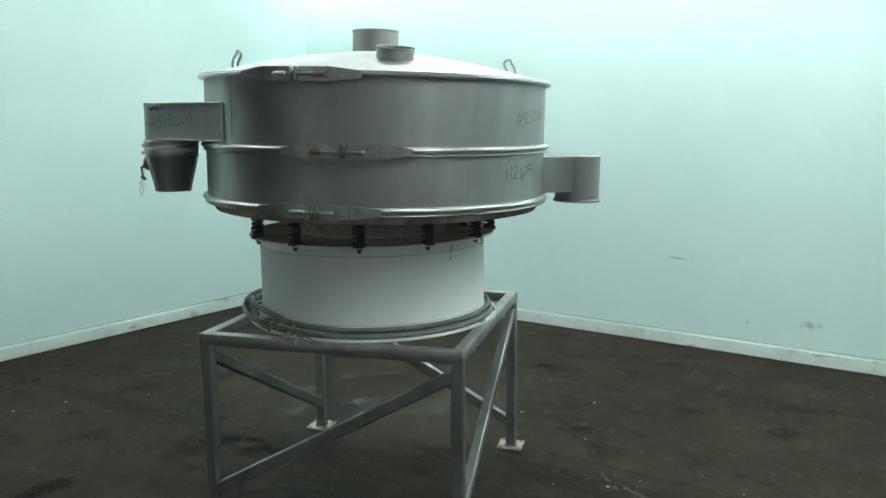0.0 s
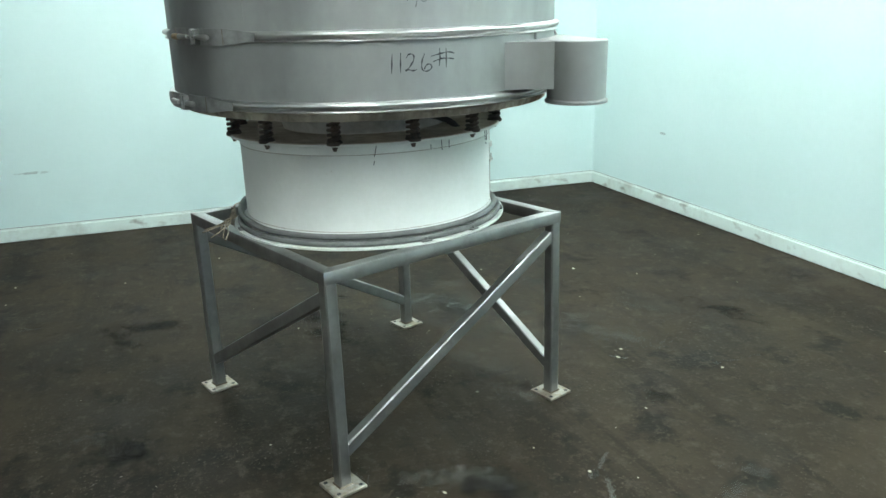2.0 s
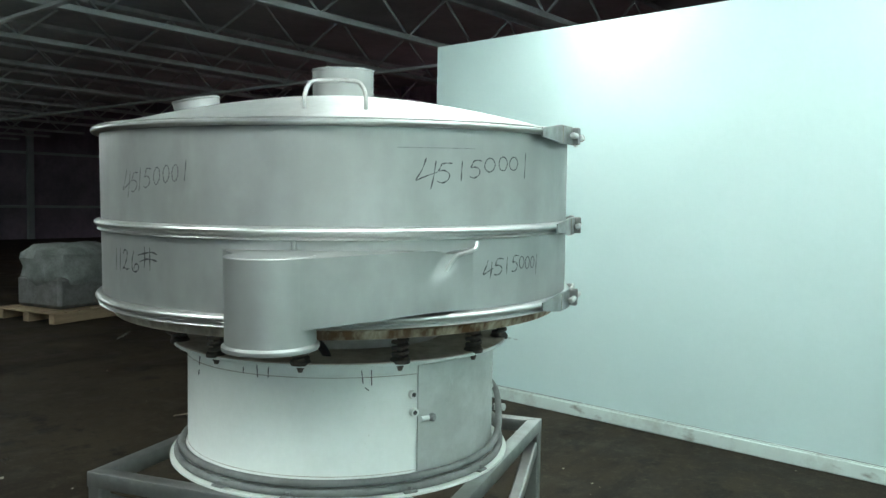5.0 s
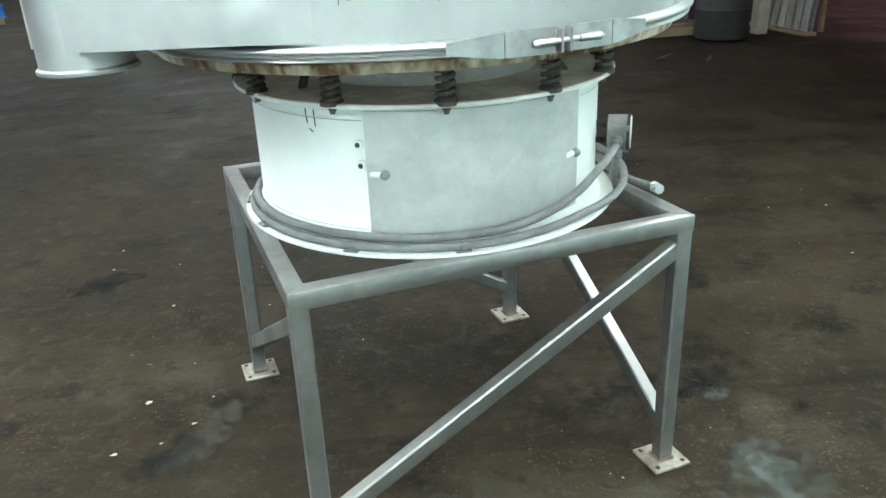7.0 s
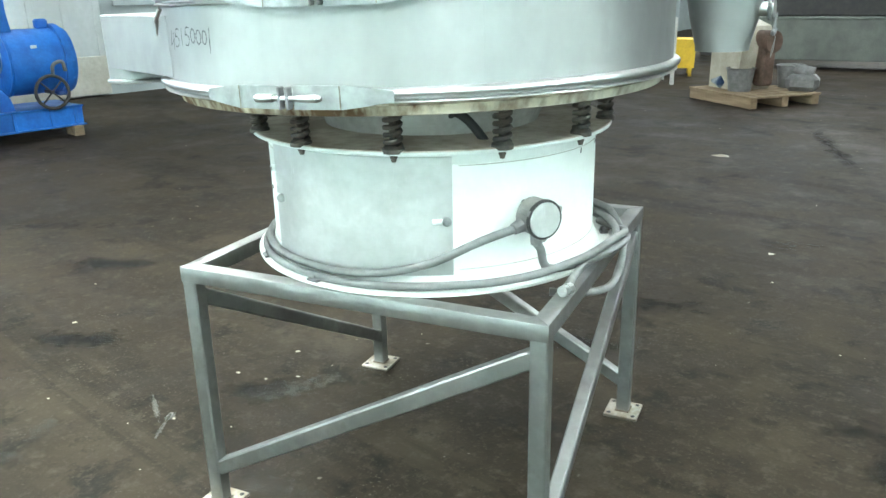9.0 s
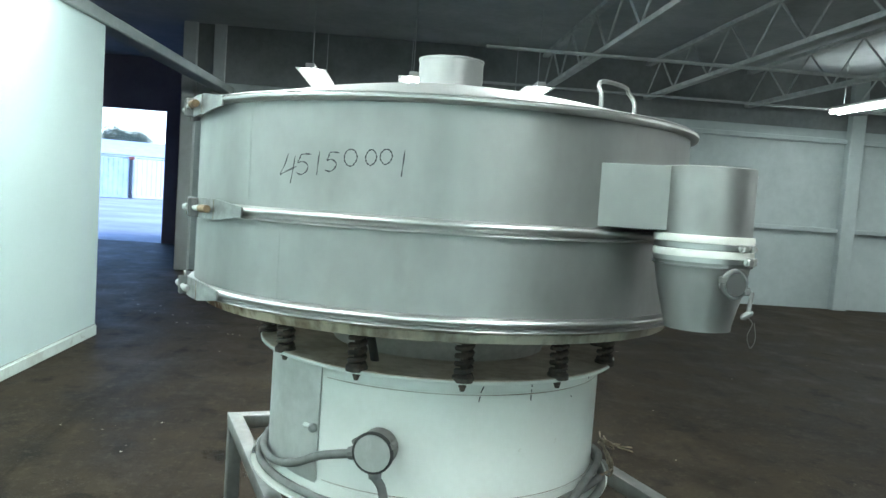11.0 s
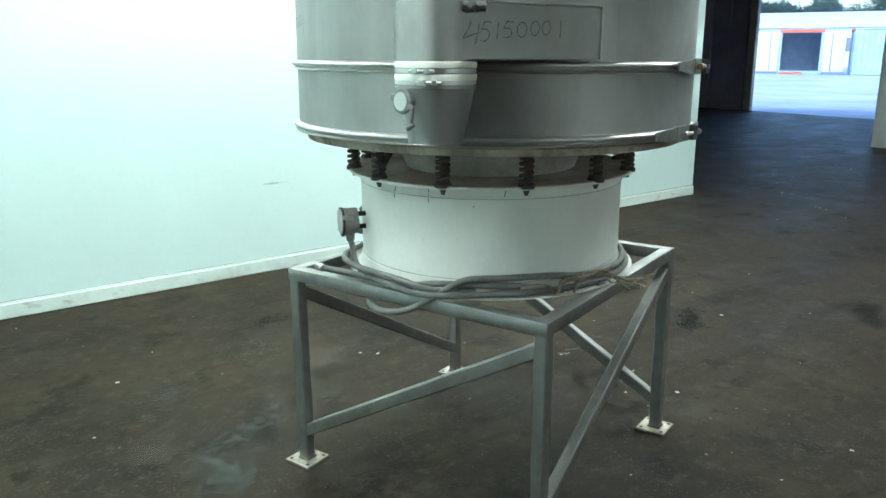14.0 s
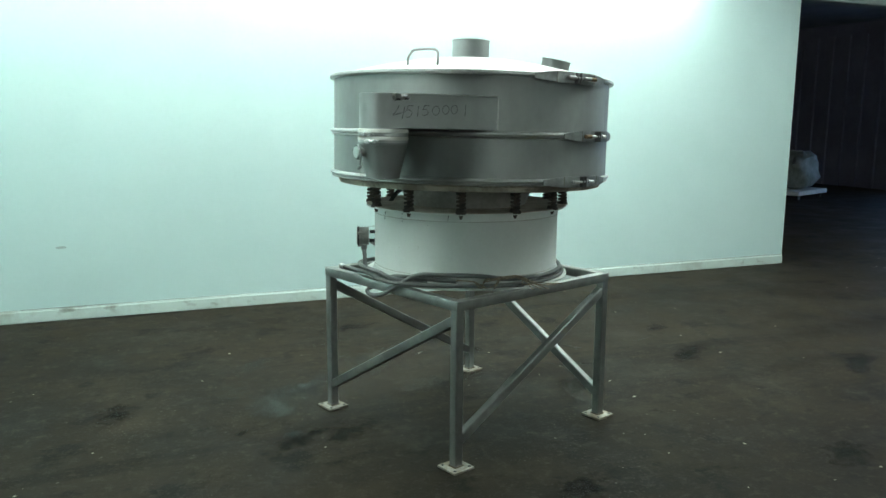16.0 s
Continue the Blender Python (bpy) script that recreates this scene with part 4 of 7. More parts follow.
def clamp(ring, a, z, flip=1, tipped=True):
    """A clamp: two tapered saddle plates with a gap, a bolt lying along them, dark lugs, a bullet nut and a long nut."""
    R = RS + 0.0235
    for s in (-1, 1):
        b = bmesh.new()
        cols = []
        for k in (1.3, 3.5, 5.7, 7.9, 10.2, 12.3, 14.4, 16.5, 18.4):
            hgt = 0.0215 if k < 10.5 else 0.0215 - 0.0115 * (k - 10.2) / 8.2
            rr = R if k < 10.5 else R - 0.0035 * (k - 10.2) / 8.2
            cols.append([b.verts.new(polar(a + s * k, rr, z + hgt, DC)), b.verts.new(polar(a + s * k, rr, z - hgt, DC))])
        for p, q in zip(cols, cols[1:]):
            b.faces.new((p[0], q[0], q[1], p[1]))
        bmesh.ops.recalc_face_normals(b, faces=b.faces[:])
        bmesh.ops.solidify(b, geom=b.faces[:], thickness=0.004)
        plate = part("saddle_plate", b, PLATE_STEEL, ring)
        part("weld_line", bm_new((soft_box, (R + 0.0022, 0, z), (0.0012, 0.0022, 0.041), 0.0004, pose(*DC, 0, 0, 0, a + s * 9.6))), WELD, plate)
    B = R + 0.0115
    b = bmesh.new()
    rod(b, polar(a - flip * 4.4, B, z, DC), polar(a + flip * 6.6, B, z, DC), 0.0046)
    rod(b, polar(a - flip * 5.6, B, z - 0.001, DC), polar(a - flip * 5.0, B, z - 0.001, DC), 0.0050, 0.0080)
    rod(b, polar(a - flip * 5.0, B, z - 0.001, DC), polar(a - flip * 2.0, B, z, DC), 0.0080, 0.0068)
    rod(b, polar(a + flip * 2.4, B, z, DC), polar(a + flip * 6.0, B + 0.001, z, DC), 0.0055, 0.0080)
    if not tipped:
        rod(b, polar(a + flip * 6.0, B + 0.001, z, DC), polar(a + flip * 6.8, B + 0.001, z, DC), 0.0080, 0.0045)
    part("clamp_bolt", b, STEEL_BRIGHT, ring)
    if tipped:
        part("bolt_grip", bm_new((rod, polar(a + flip * 5.9, B + 0.001, z, DC), polar(a + flip * 8.9, B + 0.001, z, DC), 0.0086, 0.0082)), BRONZE, ring, "worn brown bolt grip")
    b = bmesh.new()
    for s in (-0.75, 0.75):
        soft_box(b, (R + 0.006, 0, z), (0.020, 0.0055, 0.041), 0.002, pose(*DC, 0, 0, 0, a + s))
    part("clamp_lug", b, GREYMETAL, ring)


for ring, z, angles in ((ring_top, 1.541, (-92.0, 91.8)), (ring_mid, 1.318, (-78.5, 100.1)), (ring_low, 1.139, (-86.9, 93.2))):
    for i, a in enumerate(angles):
        clamp(ring, a, z, 1 if i or ring is ring_top else -1, ring is not ring_low)

# lid with its inlet, sight port and two handles
b = bmesh.new()
prof = [(RS + 0.015, 1.5595), (RS + 0.017, 1.562), (RS + 0.013, 1.5645), (RS - 0.01, 1.565), (0.584, 1.568)]
for i in range(1, 13):
    r = 0.584 * (1 - i / 12)
    prof.append((max(r, 0.001), 1.568 + 0.095 * (1 - (r / 0.584) ** 1.7)))
lathe(b, prof, 128, c=DC)
lid = part("lid", b, STEEL_LID, sep, "shallow domed satin stainless lid")


def open_tube(b, r, z0, z1, c=(0, 0), lip=0.002):
    lathe(b, [(r, z0), (r, z1 - 0.006), (r + lip, z1 - 0.004), (r + lip, z1), (r - 0.003, z1), (r - 0.003, z0)], 48, c=c)


b = bmesh.new()
open_tube(b, 0.0825, 1.640, 1.737, (DC[0] - 0.009, DC[1]))
part("inlet_tube", b, STEEL, lid, "short open stainless inlet tube")
# dark disc that paints the shade down inside the inlet
b = bmesh.new()
lathe(b, [(0.0005, 1.675), (0.079, 1.675)], 32, c=(DC[0] - 0.009, DC[1]))
part("inlet_shadow_plate", b, DARK, lid)
tilt = Matrix.Translation((0.206, -0.326, 1.619)) @ pose(0, 0, 0, 0, 10, -57)
b = bmesh.new()
open_tube(b, 0.060, -0.03, 0.032)
b.transform(tilt)
part("sight_port", b, STEEL, lid, "short tilted stainless sight port")
for p, q in (((-0.457, -0.146), (-0.406, -0.267)), ((0.499, 0.169), (0.446, 0.285))):
    p, q = Vector((*p, 1.572)), Vector((*q, 1.572))
    up = Vector((0, 0, 1))
    inn = (Vector((DC[0], DC[1], 1.572)) - (p + q) / 2).normalized() * 0.012
    d = (q - p)
    b = bmesh.new()
    hose(b, [p, p + up * 0.040, p + up * 0.064 + d * 0.05 + inn, p + up * 0.076 + d * 0.20 + inn, q + up * 0.076 - d * 0.20 + inn, q + up * 0.064 - d * 0.05 + inn, q + up * 0.040, q], 0.0048, seg=8, n=5)
    for w in (p, q):
        rod(b, w - up * 0.004, w + up * 0.004, 0.009)
    part("handle", b, STAND_STEEL, lid, "bent steel rod handle")


def hull(points):
    """The convex outline of plan points, counter-clockwise."""
    pts = sorted({(round(p[0], 6), round(p[1], 6)) for p in points})

    def half(seq):
        out = []
        for p in seq:
            while len(out) > 1 and (out[-1][0] - out[-2][0]) * (p[1] - out[-2][1]) - (out[-1][1] - out[-2][1]) * (p[0] - out[-2][0]) <= 0:
                out.pop()
            out.append(p)
        return out

    a, b = half(pts), half(pts[::-1])
    return a[:-1] + b[:-1]


def spout(parent, right, left, c, r, z0, z1, label, dent=False):
    """A box that leaves the shell at two points and wraps round the tube at c."""
    arc = [(c[0] + 0.62 * r * math.cos(2 * math.pi * i / 48), c[1] + 0.62 * r * math.sin(2 * math.pi * i / 48)) for i in range(48)]
    # the long side runs tangent to the tube, the short side meets it in a crease
    far, near = max((right, left), key=lambda p: (Vector(p) - Vector(c)).length), min((right, left), key=lambda p: (Vector(p) - Vector(c)).length)
    d = (Vector(c) - Vector(far)).normalized()
    n = Vector((-d.y, d.x))
    n = n if n.dot(Vector(near) - Vector(c)) < 0 else -n
    arc += [(c[0] + 0.985 * r * (n.x * math.cos(k) + d.x * math.sin(k)), c[1] + 0.985 * r * (n.y * math.cos(k) + d.y * math.sin(k))) for k in (radians(i * 3) for i in range(-12, 13))]
    sp = bmesh.new()
    prism(sp, hull(arc + [tuple(right), tuple(left)]), z0, z1)
    if dent:
        lp = Vector(left)
        face = max((f for f in sp.faces if any((v.co.xy - lp).length < 1e-4 for v in f.verts) and abs(f.normal.z) < 0.5 and all((v.co.xy - Vector(right)).length > 1e-4 for v in f.verts)), key=lambda f: f.calc_area())
        bmesh.ops.subdivide_edges(sp, edges=face.edges[:], cuts=23, use_grid_fill=True)
        out = Vector((c[0] - lp.x, c[1] - lp.y)).normalized()
        nrm = Vector((-out.y, out.x))
        nrm = nrm if nrm.dot(lp) > 0 else -nrm
        for v in sp.verts:
            s, h = (v.co.xy - lp).dot(out), (v.co.z - z0) / (z1 - z0)
            if s < 0.24 and (v.co.xy - lp).length < 0.26:
                ridge = math.exp(-(((s - 0.035 - 0.10 * (1 - h)) / 0.022) ** 2)) * h
                hollow = math.exp(-(((s - 0.070 - 0.05 * (1 - h)) / 0.035) ** 2)) * math.exp(-(((h - 0.85) / 0.35) ** 2))
                push = 0.008 * ridge - 0.013 * hollow
                v.co.x += nrm.x * push
                v.co.y += nrm.y * push
                v.co.z -= 0.010 * math.exp(-(((s - 0.06) / 0.03) ** 2)) * max(0.0, h - 0.6) * 2.5
    return part("spout_box", sp, STEEL, parent, label, angle=40 if dent else 12)


up_out = spout(upper, polar(-122.5, RS + 0.0005, 0, DC).xy, polar(-172.0, RS + 0.0005, 0, DC).xy, (-0.664, -0.267), 0.089, 1.337, 1.459, "flat-sided stainless discharge spout")
b = bmesh.new()
lathe(b, [(0.002, 1.461), (0.086, 1.461), (0.0885, 1.459), (0.0885, 1.276), (0.0855, 1.276), (0.0855, 1.345), (0.002, 1.345)], 48, c=(-0.664, -0.267), closed=True)
part("spout_tube", b, STEEL, up_out)
b = bmesh.new()
for z in (1.325, 1.298):
    lathe(b, [(0.089, z - 0.0075), (0.0935, z - 0.0065), (0.0945, z), (0.0935, z + 0.0065), (0.089, z + 0.0075)], 40, c=(-0.664, -0.267))
part("sleeve", b, RUBBER, up_out, "white silicone sleeve bands")
b = bmesh.new()
lathe(b, [(0.0935, 1.2765), (0.0935, 1.2735), (0.089, 1.2725), (0.080, 1.225), (0.064, 1.162), (0.063, 1.150), (0.060, 1.150), (0.061, 1.162), (0.077, 1.225), (0.086, 1.2765)], 40, c=(-0.664, -0.267), closed=True)
cone = part("reducer_cone", b, STEEL, up_out, "tapered stainless reducer below the spout")
TC = (-0.664, -0.267)
for z, a in ((1.312, 196), (1.287, 206)):
    b = bmesh.new()
    lathe(b, [(0.091, z - 0.005), (0.0925, z - 0.005), (0.0925, z + 0.005), (0.091, z + 0.005)], 40, c=TC, closed=True)
    rod(b, polar(a - 16, 0.099, z, TC), polar(a + 18, 0.099, z, TC), 0.0035)
    soft_box(b, (0.0965, 0, z), (0.012, 0.016, 0.014), 0.002, pose(*TC, 0, 0, 0, a - 8))
    soft_box(b, (0.0965, 0, z), (0.012, 0.012, 0.014), 0.002, pose(*TC, 0, 0, 0, a + 8))
    part("band_clamp", b, STEEL_BRIGHT, up_out)
# small sanitary clamp port on the cone
pa = 173.0
b = bmesh.new()
base, tip = polar(pa, 0.078, 1.247, TC), polar(pa, 0.112, 1.247, TC)
rod(b, base, tip, 0.016, 0.016, 20)
rod(b, tip - (tip - base).normalized() * 0.012, tip + (tip - base).normalized() * 0.002, 0.0205, 0.0205, 24)
part("clamp_port", b, STEEL_BRIGHT, cone, "small capped port with a hinged clamp")
b = bmesh.new()
n = (tip - base).normalized()
t = Vector((-n.y, n.x, 0))
ringpts = [tip - n * 0.005 + (t * math.cos(k) + Vector((0, 0, 1)) * math.sin(k)) * 0.0235 for k in (2 * math.pi * i / 24 for i in range(25))]
hose(b, ringpts, 0.0055, seg=8, soft=False)
for s in (1, -1):
    soft_box(b, (0, 0, 0), (0.010, 0.014, 0.014), 0.002, Matrix.Translation(tip - n * 0.004 + t * s * 0.026 + Vector((0, 0, -0.012 if s > 0 else 0.008))))
rod(b, tip + t * 0.036 + Vector((0, 0, -0.012)), tip + t * 0.030 + Vector((0, 0, -0.050)), 0.004)
soft_box(b, (0, 0, 0), (0.012, 0.026, 0.012), 0.004, Matrix.Translation(tip + t * 0.028 + Vector((0, 0, -0.054))) @ pose(0, 0, 0, 30, 0, pa))
part("hinged_clamp", b, GREYMETAL, cone)
b = bmesh.new()
w0 = tip + t * 0.030 + Vector((0, 0, -0.058))
dn = Vector((0, 0, -1))
hose(b, [w0, w0 + t * 0.010 + dn * 0.012 + n * 0.002, w0 + t * 0.004 + dn * 0.036 - n * 0.002, w0 + t * 0.016 + dn * 0.058 - n * 0.006, w0 + t * 0.022 + dn * 0.040 - n * 0.002, w0 + t * 0.014 + dn * 0.010 + n * 0.002], 0.0007, seg=5)
part("tie_wire", b, STAND_STEEL, cone)
low_out = spout(lower, polar(4.8, RS + 0.0005, 0, DC).xy, polar(54.7, RS + 0.0005, 0, DC).xy, (0.735, 0.235), 0.083, 1.157, 1.284, "flat-sided stainless discharge spout with a dented corner", True)
b = bmesh.new()
lathe(b, [(0.002, 1.286), (0.080, 1.286), (0.0825, 1.284), (0.0825, 1.128), (0.088, 1.124), (0.0885, 1.119), (0.087, 1.116), (0.080, 1.116), (0.0795, 1.165), (0.002, 1.165)], 48, c=(0.735, 0.235), closed=True)
part("spout_tube", b, STEEL, low_out)
# dented corner where the box meets the shell
b = bmesh.new()
p1 = polar(54.7, RS + 0.006, 1.28, DC)
dv = (Vector((0.735, 0.235, 0)) - Vector((p1.x, p1.y, 0))).normalized()
nv = Vector((-dv.y, dv.x, 0)) if Vector((-dv.y, dv.x, 0)).dot(Vector((p1.x, p1.y, 0))) > 0 else Vector((dv.y, -dv.x, 0))
hose(b, [p1 + nv * 0.004 - dv * 0.004 + Vector((0, 0, 0.018)), p1 + nv * 0.010 + dv * 0.006 + Vector((0, 0, 0.004)), p1 + nv * 0.010 + dv * 0.030 + Vector((0, 0, -0.004)), p1 + nv * 0.006 + dv * 0.052 + Vector((0, 0, -0.012)), p1 + nv * 0.002 + dv * 0.075 + Vector((0, 0, -0.042))], 0.0045, seg=6)
part("dent_ridge", b, STEEL_BRIGHT, low_out, "crumpled bright dent")
b = bmesh.new()
soft_box(b, (RS + 0.004, 0, 1.2925), (0.008, 0.010, 0.022), 0.002, pose(*DC, 0, 0, 0, 18.9))
part("stop_tab", b, STEEL, lower)


# ---- handwriting in marker ----
# the strokes of each figure in a unit box, as a pen would draw them
OVAL = [(0.55 + 0.42 * math.sin(0.5 - 6.5 * i / 16) , 0.5 + 0.48 * math.cos(0.5 - 6.5 * i / 16)) for i in range(17)]
STROKES = {
    "0": [OVAL],
    "1": [[(0.5, 1.0), (0.45, 0.5), (0.4, 0.0)]],
    "2": [[(0.05, 0.78), (0.25, 0.98), (0.60, 0.95), (0.72, 0.72), (0.50, 0.40), (0.12, 0.06), (0.05, 0.10), (0.30, 0.10), (0.65, 0.02), (1.0, 0.08)]],
    "4": [[(0.42, 1.0), (0.25, 0.62), (0.02, 0.28), (0.30, 0.36), (0.98, 0.56)], [(0.86, 0.92), (0.80, 0.45), (0.70, 0.0)]],
    "5": [[(1.0, 0.94), (0.62, 0.96), (0.28, 0.93)], [(0.28, 0.93), (0.22, 0.74), (0.12, 0.56), (0.50, 0.60), (0.84, 0.44), (0.78, 0.18), (0.42, 0.02), (0.04, 0.08)]],
    "6": [[(0.30, 1.0), (0.10, 0.62), (0.06, 0.25), (0.25, 0.02), (0.62, 0.0), (0.95, 0.18), (0.82, 0.38), (0.50, 0.34), (0.30, 0.10)]],
    "#": [[(0.35, 1.0), (0.38, 0.5), (0.36, 0.08)], [(0.62, 0.98), (0.64, 0.5), (0.66, 0.0)], [(0.0, 0.60), (0.35, 0.72), (0.72, 0.78), (1.0, 0.70)], [(0.12, 0.34), (0.45, 0.46), (0.75, 0.48), (1.0, 0.42)]],
}


def writing(parent, text, layout, place, seed, material=None, pen=0.0016, slant=0.06):
    """Marker writing: one figure at each (position, height above the floor, width, height) of the layout, its strokes laid on the surface by place."""
    rng = random.Random(seed)
    for ch, (a, z, w, h) in zip(text, layout):
        b = bmesh.new()
        w = max(w, 0.006 if ch == "1" else 0.014)
        for stroke in STROKES[ch]:
            pts = [Vector(((x - 0.5) * w + slant * (y - 0.5) * h + rng.uniform(-0.0006, 0.0006), (y - 0.5) * h + rng.uniform(-0.0006, 0.0006), 0)) for x, y in stroke]
            line = smooth_path(pts, 5)
            rows = []
            for i, p in enumerate(line):
                d = (line[min(i + 1, len(line) - 1)] - line[max(i - 1, 0)]).normalized()
                side = Vector((-d.y, d.x, 0)) * pen * (0.72 + 0.28 * math.sin(0.9 * i + seed)) * (0.7 if i in (0, len(line) - 1) else 1.0)
                rows.append([b.verts.new(place(a, q.x, z + q.y)) for q in (p + side, p - side)])
            for p, q in zip(rows, rows[1:]):
                b.faces.new((p[0], q[0], q[1], p[1]))
        part("marker_figure", b, material or INK, parent, "hand-written marker figure")


def on_shell(a, x, z):
    return polar(a + math.degrees(x / RS), RS + 0.0012, z, DC)


writing(lower, "1126#", [(-27.43, 1.245, 0.006, 0.048), (-25.3, 1.247, 0.006, 0.049), (-22.7, 1.247, 0.031, 0.044), (-18.8, 1.246, 0.031, 0.043), (-14.6, 1.255, 0.068, 0.049)], on_shell, 3, pen=0.0021)
writing(upper, "45150001", [(-21.5, 1.414, 0.035, 0.063), (-18.5, 1.417, 0.028, 0.044), (-16.5, 1.423, 0.008, 0.049), (-14.0, 1.426, 0.024, 0.043), (-11.2, 1.430, 0.022, 0.037), (-8.5, 1.434, 0.020, 0.037), (-6.1, 1.436, 0.020, 0.035), (-3.4, 1.441, 0.006, 0.043)], on_shell, 5, INK_SOFT, slant=0.12)
writing(upper, "45150001", [(44.2, 1.440, 0.050, 0.063), (47.8, 1.442, 0.034, 0.043), (51.7, 1.446, 0.006, 0.041), (55.0, 1.451, 0.031, 0.039), (58.5, 1.460, 0.034, 0.030), (62.2, 1.464, 0.031, 0.031), (65.4, 1.465, 0.032, 0.030), (69.4, 1.461, 0.006, 0.059)], on_shell, 7)
writing(lower, "45150001", [(58.6, 1.236, 0.028, 0.041), (61.5, 1.241, 0.029, 0.038), (64.0, 1.242, 0.006, 0.037), (66.5, 1.245, 0.022, 0.038), (68.7, 1.246, 0.020, 0.028), (70.8, 1.244, 0.020, 0.028), (72.8, 1.244, 0.018, 0.026), (74.5, 1.238, 0.006, 0.048)], on_shell, 9)
writing(upper, "45150001", [(128.4, 1.410, 0.040, 0.057), (131.7, 1.419, 0.032, 0.042), (134.9, 1.422, 0.006, 0.045), (137.6, 1.426, 0.028, 0.039), (141.1, 1.435, 0.030, 0.033), (144.9, 1.437, 0.025, 0.030), (147.6, 1.440, 0.027, 0.029), (150.8, 1.429, 0.006, 0.048)], on_shell, 11)
_c, _r = Vector((-0.664, -0.267)), Vector(polar(-122.5, RS + 0.0005, 0, DC).xy)
_d = (_c - _r).normalized()
_n = Vector((_d.y, -_d.x)) if Vector((_d.y, -_d.x)).dot(_r) > 0 else Vector((-_d.y, _d.x))
_t = math.asin(0.089 / (_c - _r).length)
_opts = [Matrix.Rotation(s * _t, 2) @ _d for s in (-1, 1)]
_d2 = max(_opts, key=lambda d: (_r + d * 0.4 - Vector(DC)).length)
_n2 = Vector((_d2.y, -_d2.x)) if Vector((_d2.y, -_d2.x)).dot(_n) > 0 else Vector((-_d2.y, _d2.x))


def on_box(s, x, z):
    p = _r + _d2 * (s - x) + _n2 * 0.0012
    return Vector((p.x, p.y, z))


writing(up_out, "45150001", [(0.387, 1.393, 0.048, 0.049), (0.351, 1.397, 0.029, 0.044), (0.318, 1.398, 0.006, 0.038), (0.289, 1.402, 0.028, 0.038), (0.251, 1.402, 0.032, 0.034), (0.213, 1.406, 0.029, 0.033), (0.180, 1.408, 0.029, 0.033), (0.135, 1.405, 0.006, 0.043)], on_box, 13, INK_SOFT)
b = bmesh.new()
hose(b, [polar(38.1 + 16.7 * i / 8, RS + 0.0008, 1.491 + 0.0003 * i, DC) for i in range(9)], 0.0011, seg=4, soft=False)
part("pen_line", b, INK_FAINT, upper)

# torn strip on the spout's top edge
e0, e1 = _r + _d2 * 0.425 + _n2 * 0.002, _r + _d2 * 0.004 + _n2 * 0.002
e0, e1 = Vector((e0.x, e0.y, 1.460)), Vector((e1.x, e1.y, 1.460))
along = (e1 - e0).normalized()
part("folded_lip", bm_new((rod, e0 + along * 0.07, e1, 0.0022, 0.0022, 6)), STEEL_BRIGHT, up_out)
part("end_fold", bm_new((rod, e1, Vector((e1.x, e1.y, 1.337)), 0.0026, 0.0026, 8)), STEEL_BRIGHT, up_out)
part("lower_fold", bm_new((rod, Vector((e0.x, e0.y, 1.3375)) + along * 0.03, Vector((e1.x, e1.y, 1.3375)), 0.0020, 0.0020, 6)), STEEL, up_out)
b = bmesh.new()
cols = []
for k in range(9):
    p = e0 + along * (0.008 + 0.0085 * k)
    w = 0.006 * math.sin(2.1 * k) + 0.004 * math.sin(5.3 * k + 1)
    n3 = Vector((_n2.x, _n2.y, 0))
    cols.append([b.verts.new(p + n3 * (0.002 + w * 0.4)), b.verts.new(p + n3 * (0.006 + w) + Vector((0, 0, -0.010 - 0.004 * math.sin(3.1 * k)))), b.verts.new(p + n3 * 0.0016 + Vector((0, 0, -0.020 - 0.006 * math.sin(1.7 * k))))])
for p, q in zip(cols, cols[1:]):
    for y in (0, 1):
        b.faces.new((p[y], q[y], q[y + 1], p[y + 1]))
bmesh.ops.solidify(b, geom=b.faces[:], thickness=0.001)
part("torn_edge", b, STEEL_BRIGHT, up_out, "crumpled torn sheet edge")
part("tear_gap", bm_new((soft_box, (0, 0, 0), (0.055, 0.0016, 0.007), 0.0005, Matrix.Translation(e0 + along * 0.045 + Vector((_n2.x, _n2.y, 0)) * 0.0005 + Vector((0, 0, -0.020))) @ pose(0, 0, 0, 0, -6, math.degrees(math.atan2(along.y, along.x))))), BLACK, up_out)

# the lid leans a little further than the decks
EXTRA = pose(0, 0, 1.545) @ pose(0, 0, 0, 0, 0.57, 0) @ pose(0, 0, -1.545)
ring_top.matrix_basis = EXTRA @ ring_top.matrix_basis
lid.matrix_basis = EXTRA @ pose(0, 0, -0.010) @ lid.matrix_basis
for v in upper.data.vertices:
    if v.co.z > 1.5:
        v.co.z -= (v.co.x - DC[0]) * 0.010
TILT = pose(0, 0, 1.32) @ pose(0, 0, 0, 0, math.degrees(TILT_SLOPE), 0) @ pose(0, 0, -1.32)
for o in (lower, upper, ring_low, ring_mid, ring_top, lid, pan):
    o.matrix_basis = TILT @ o.matrix_basis

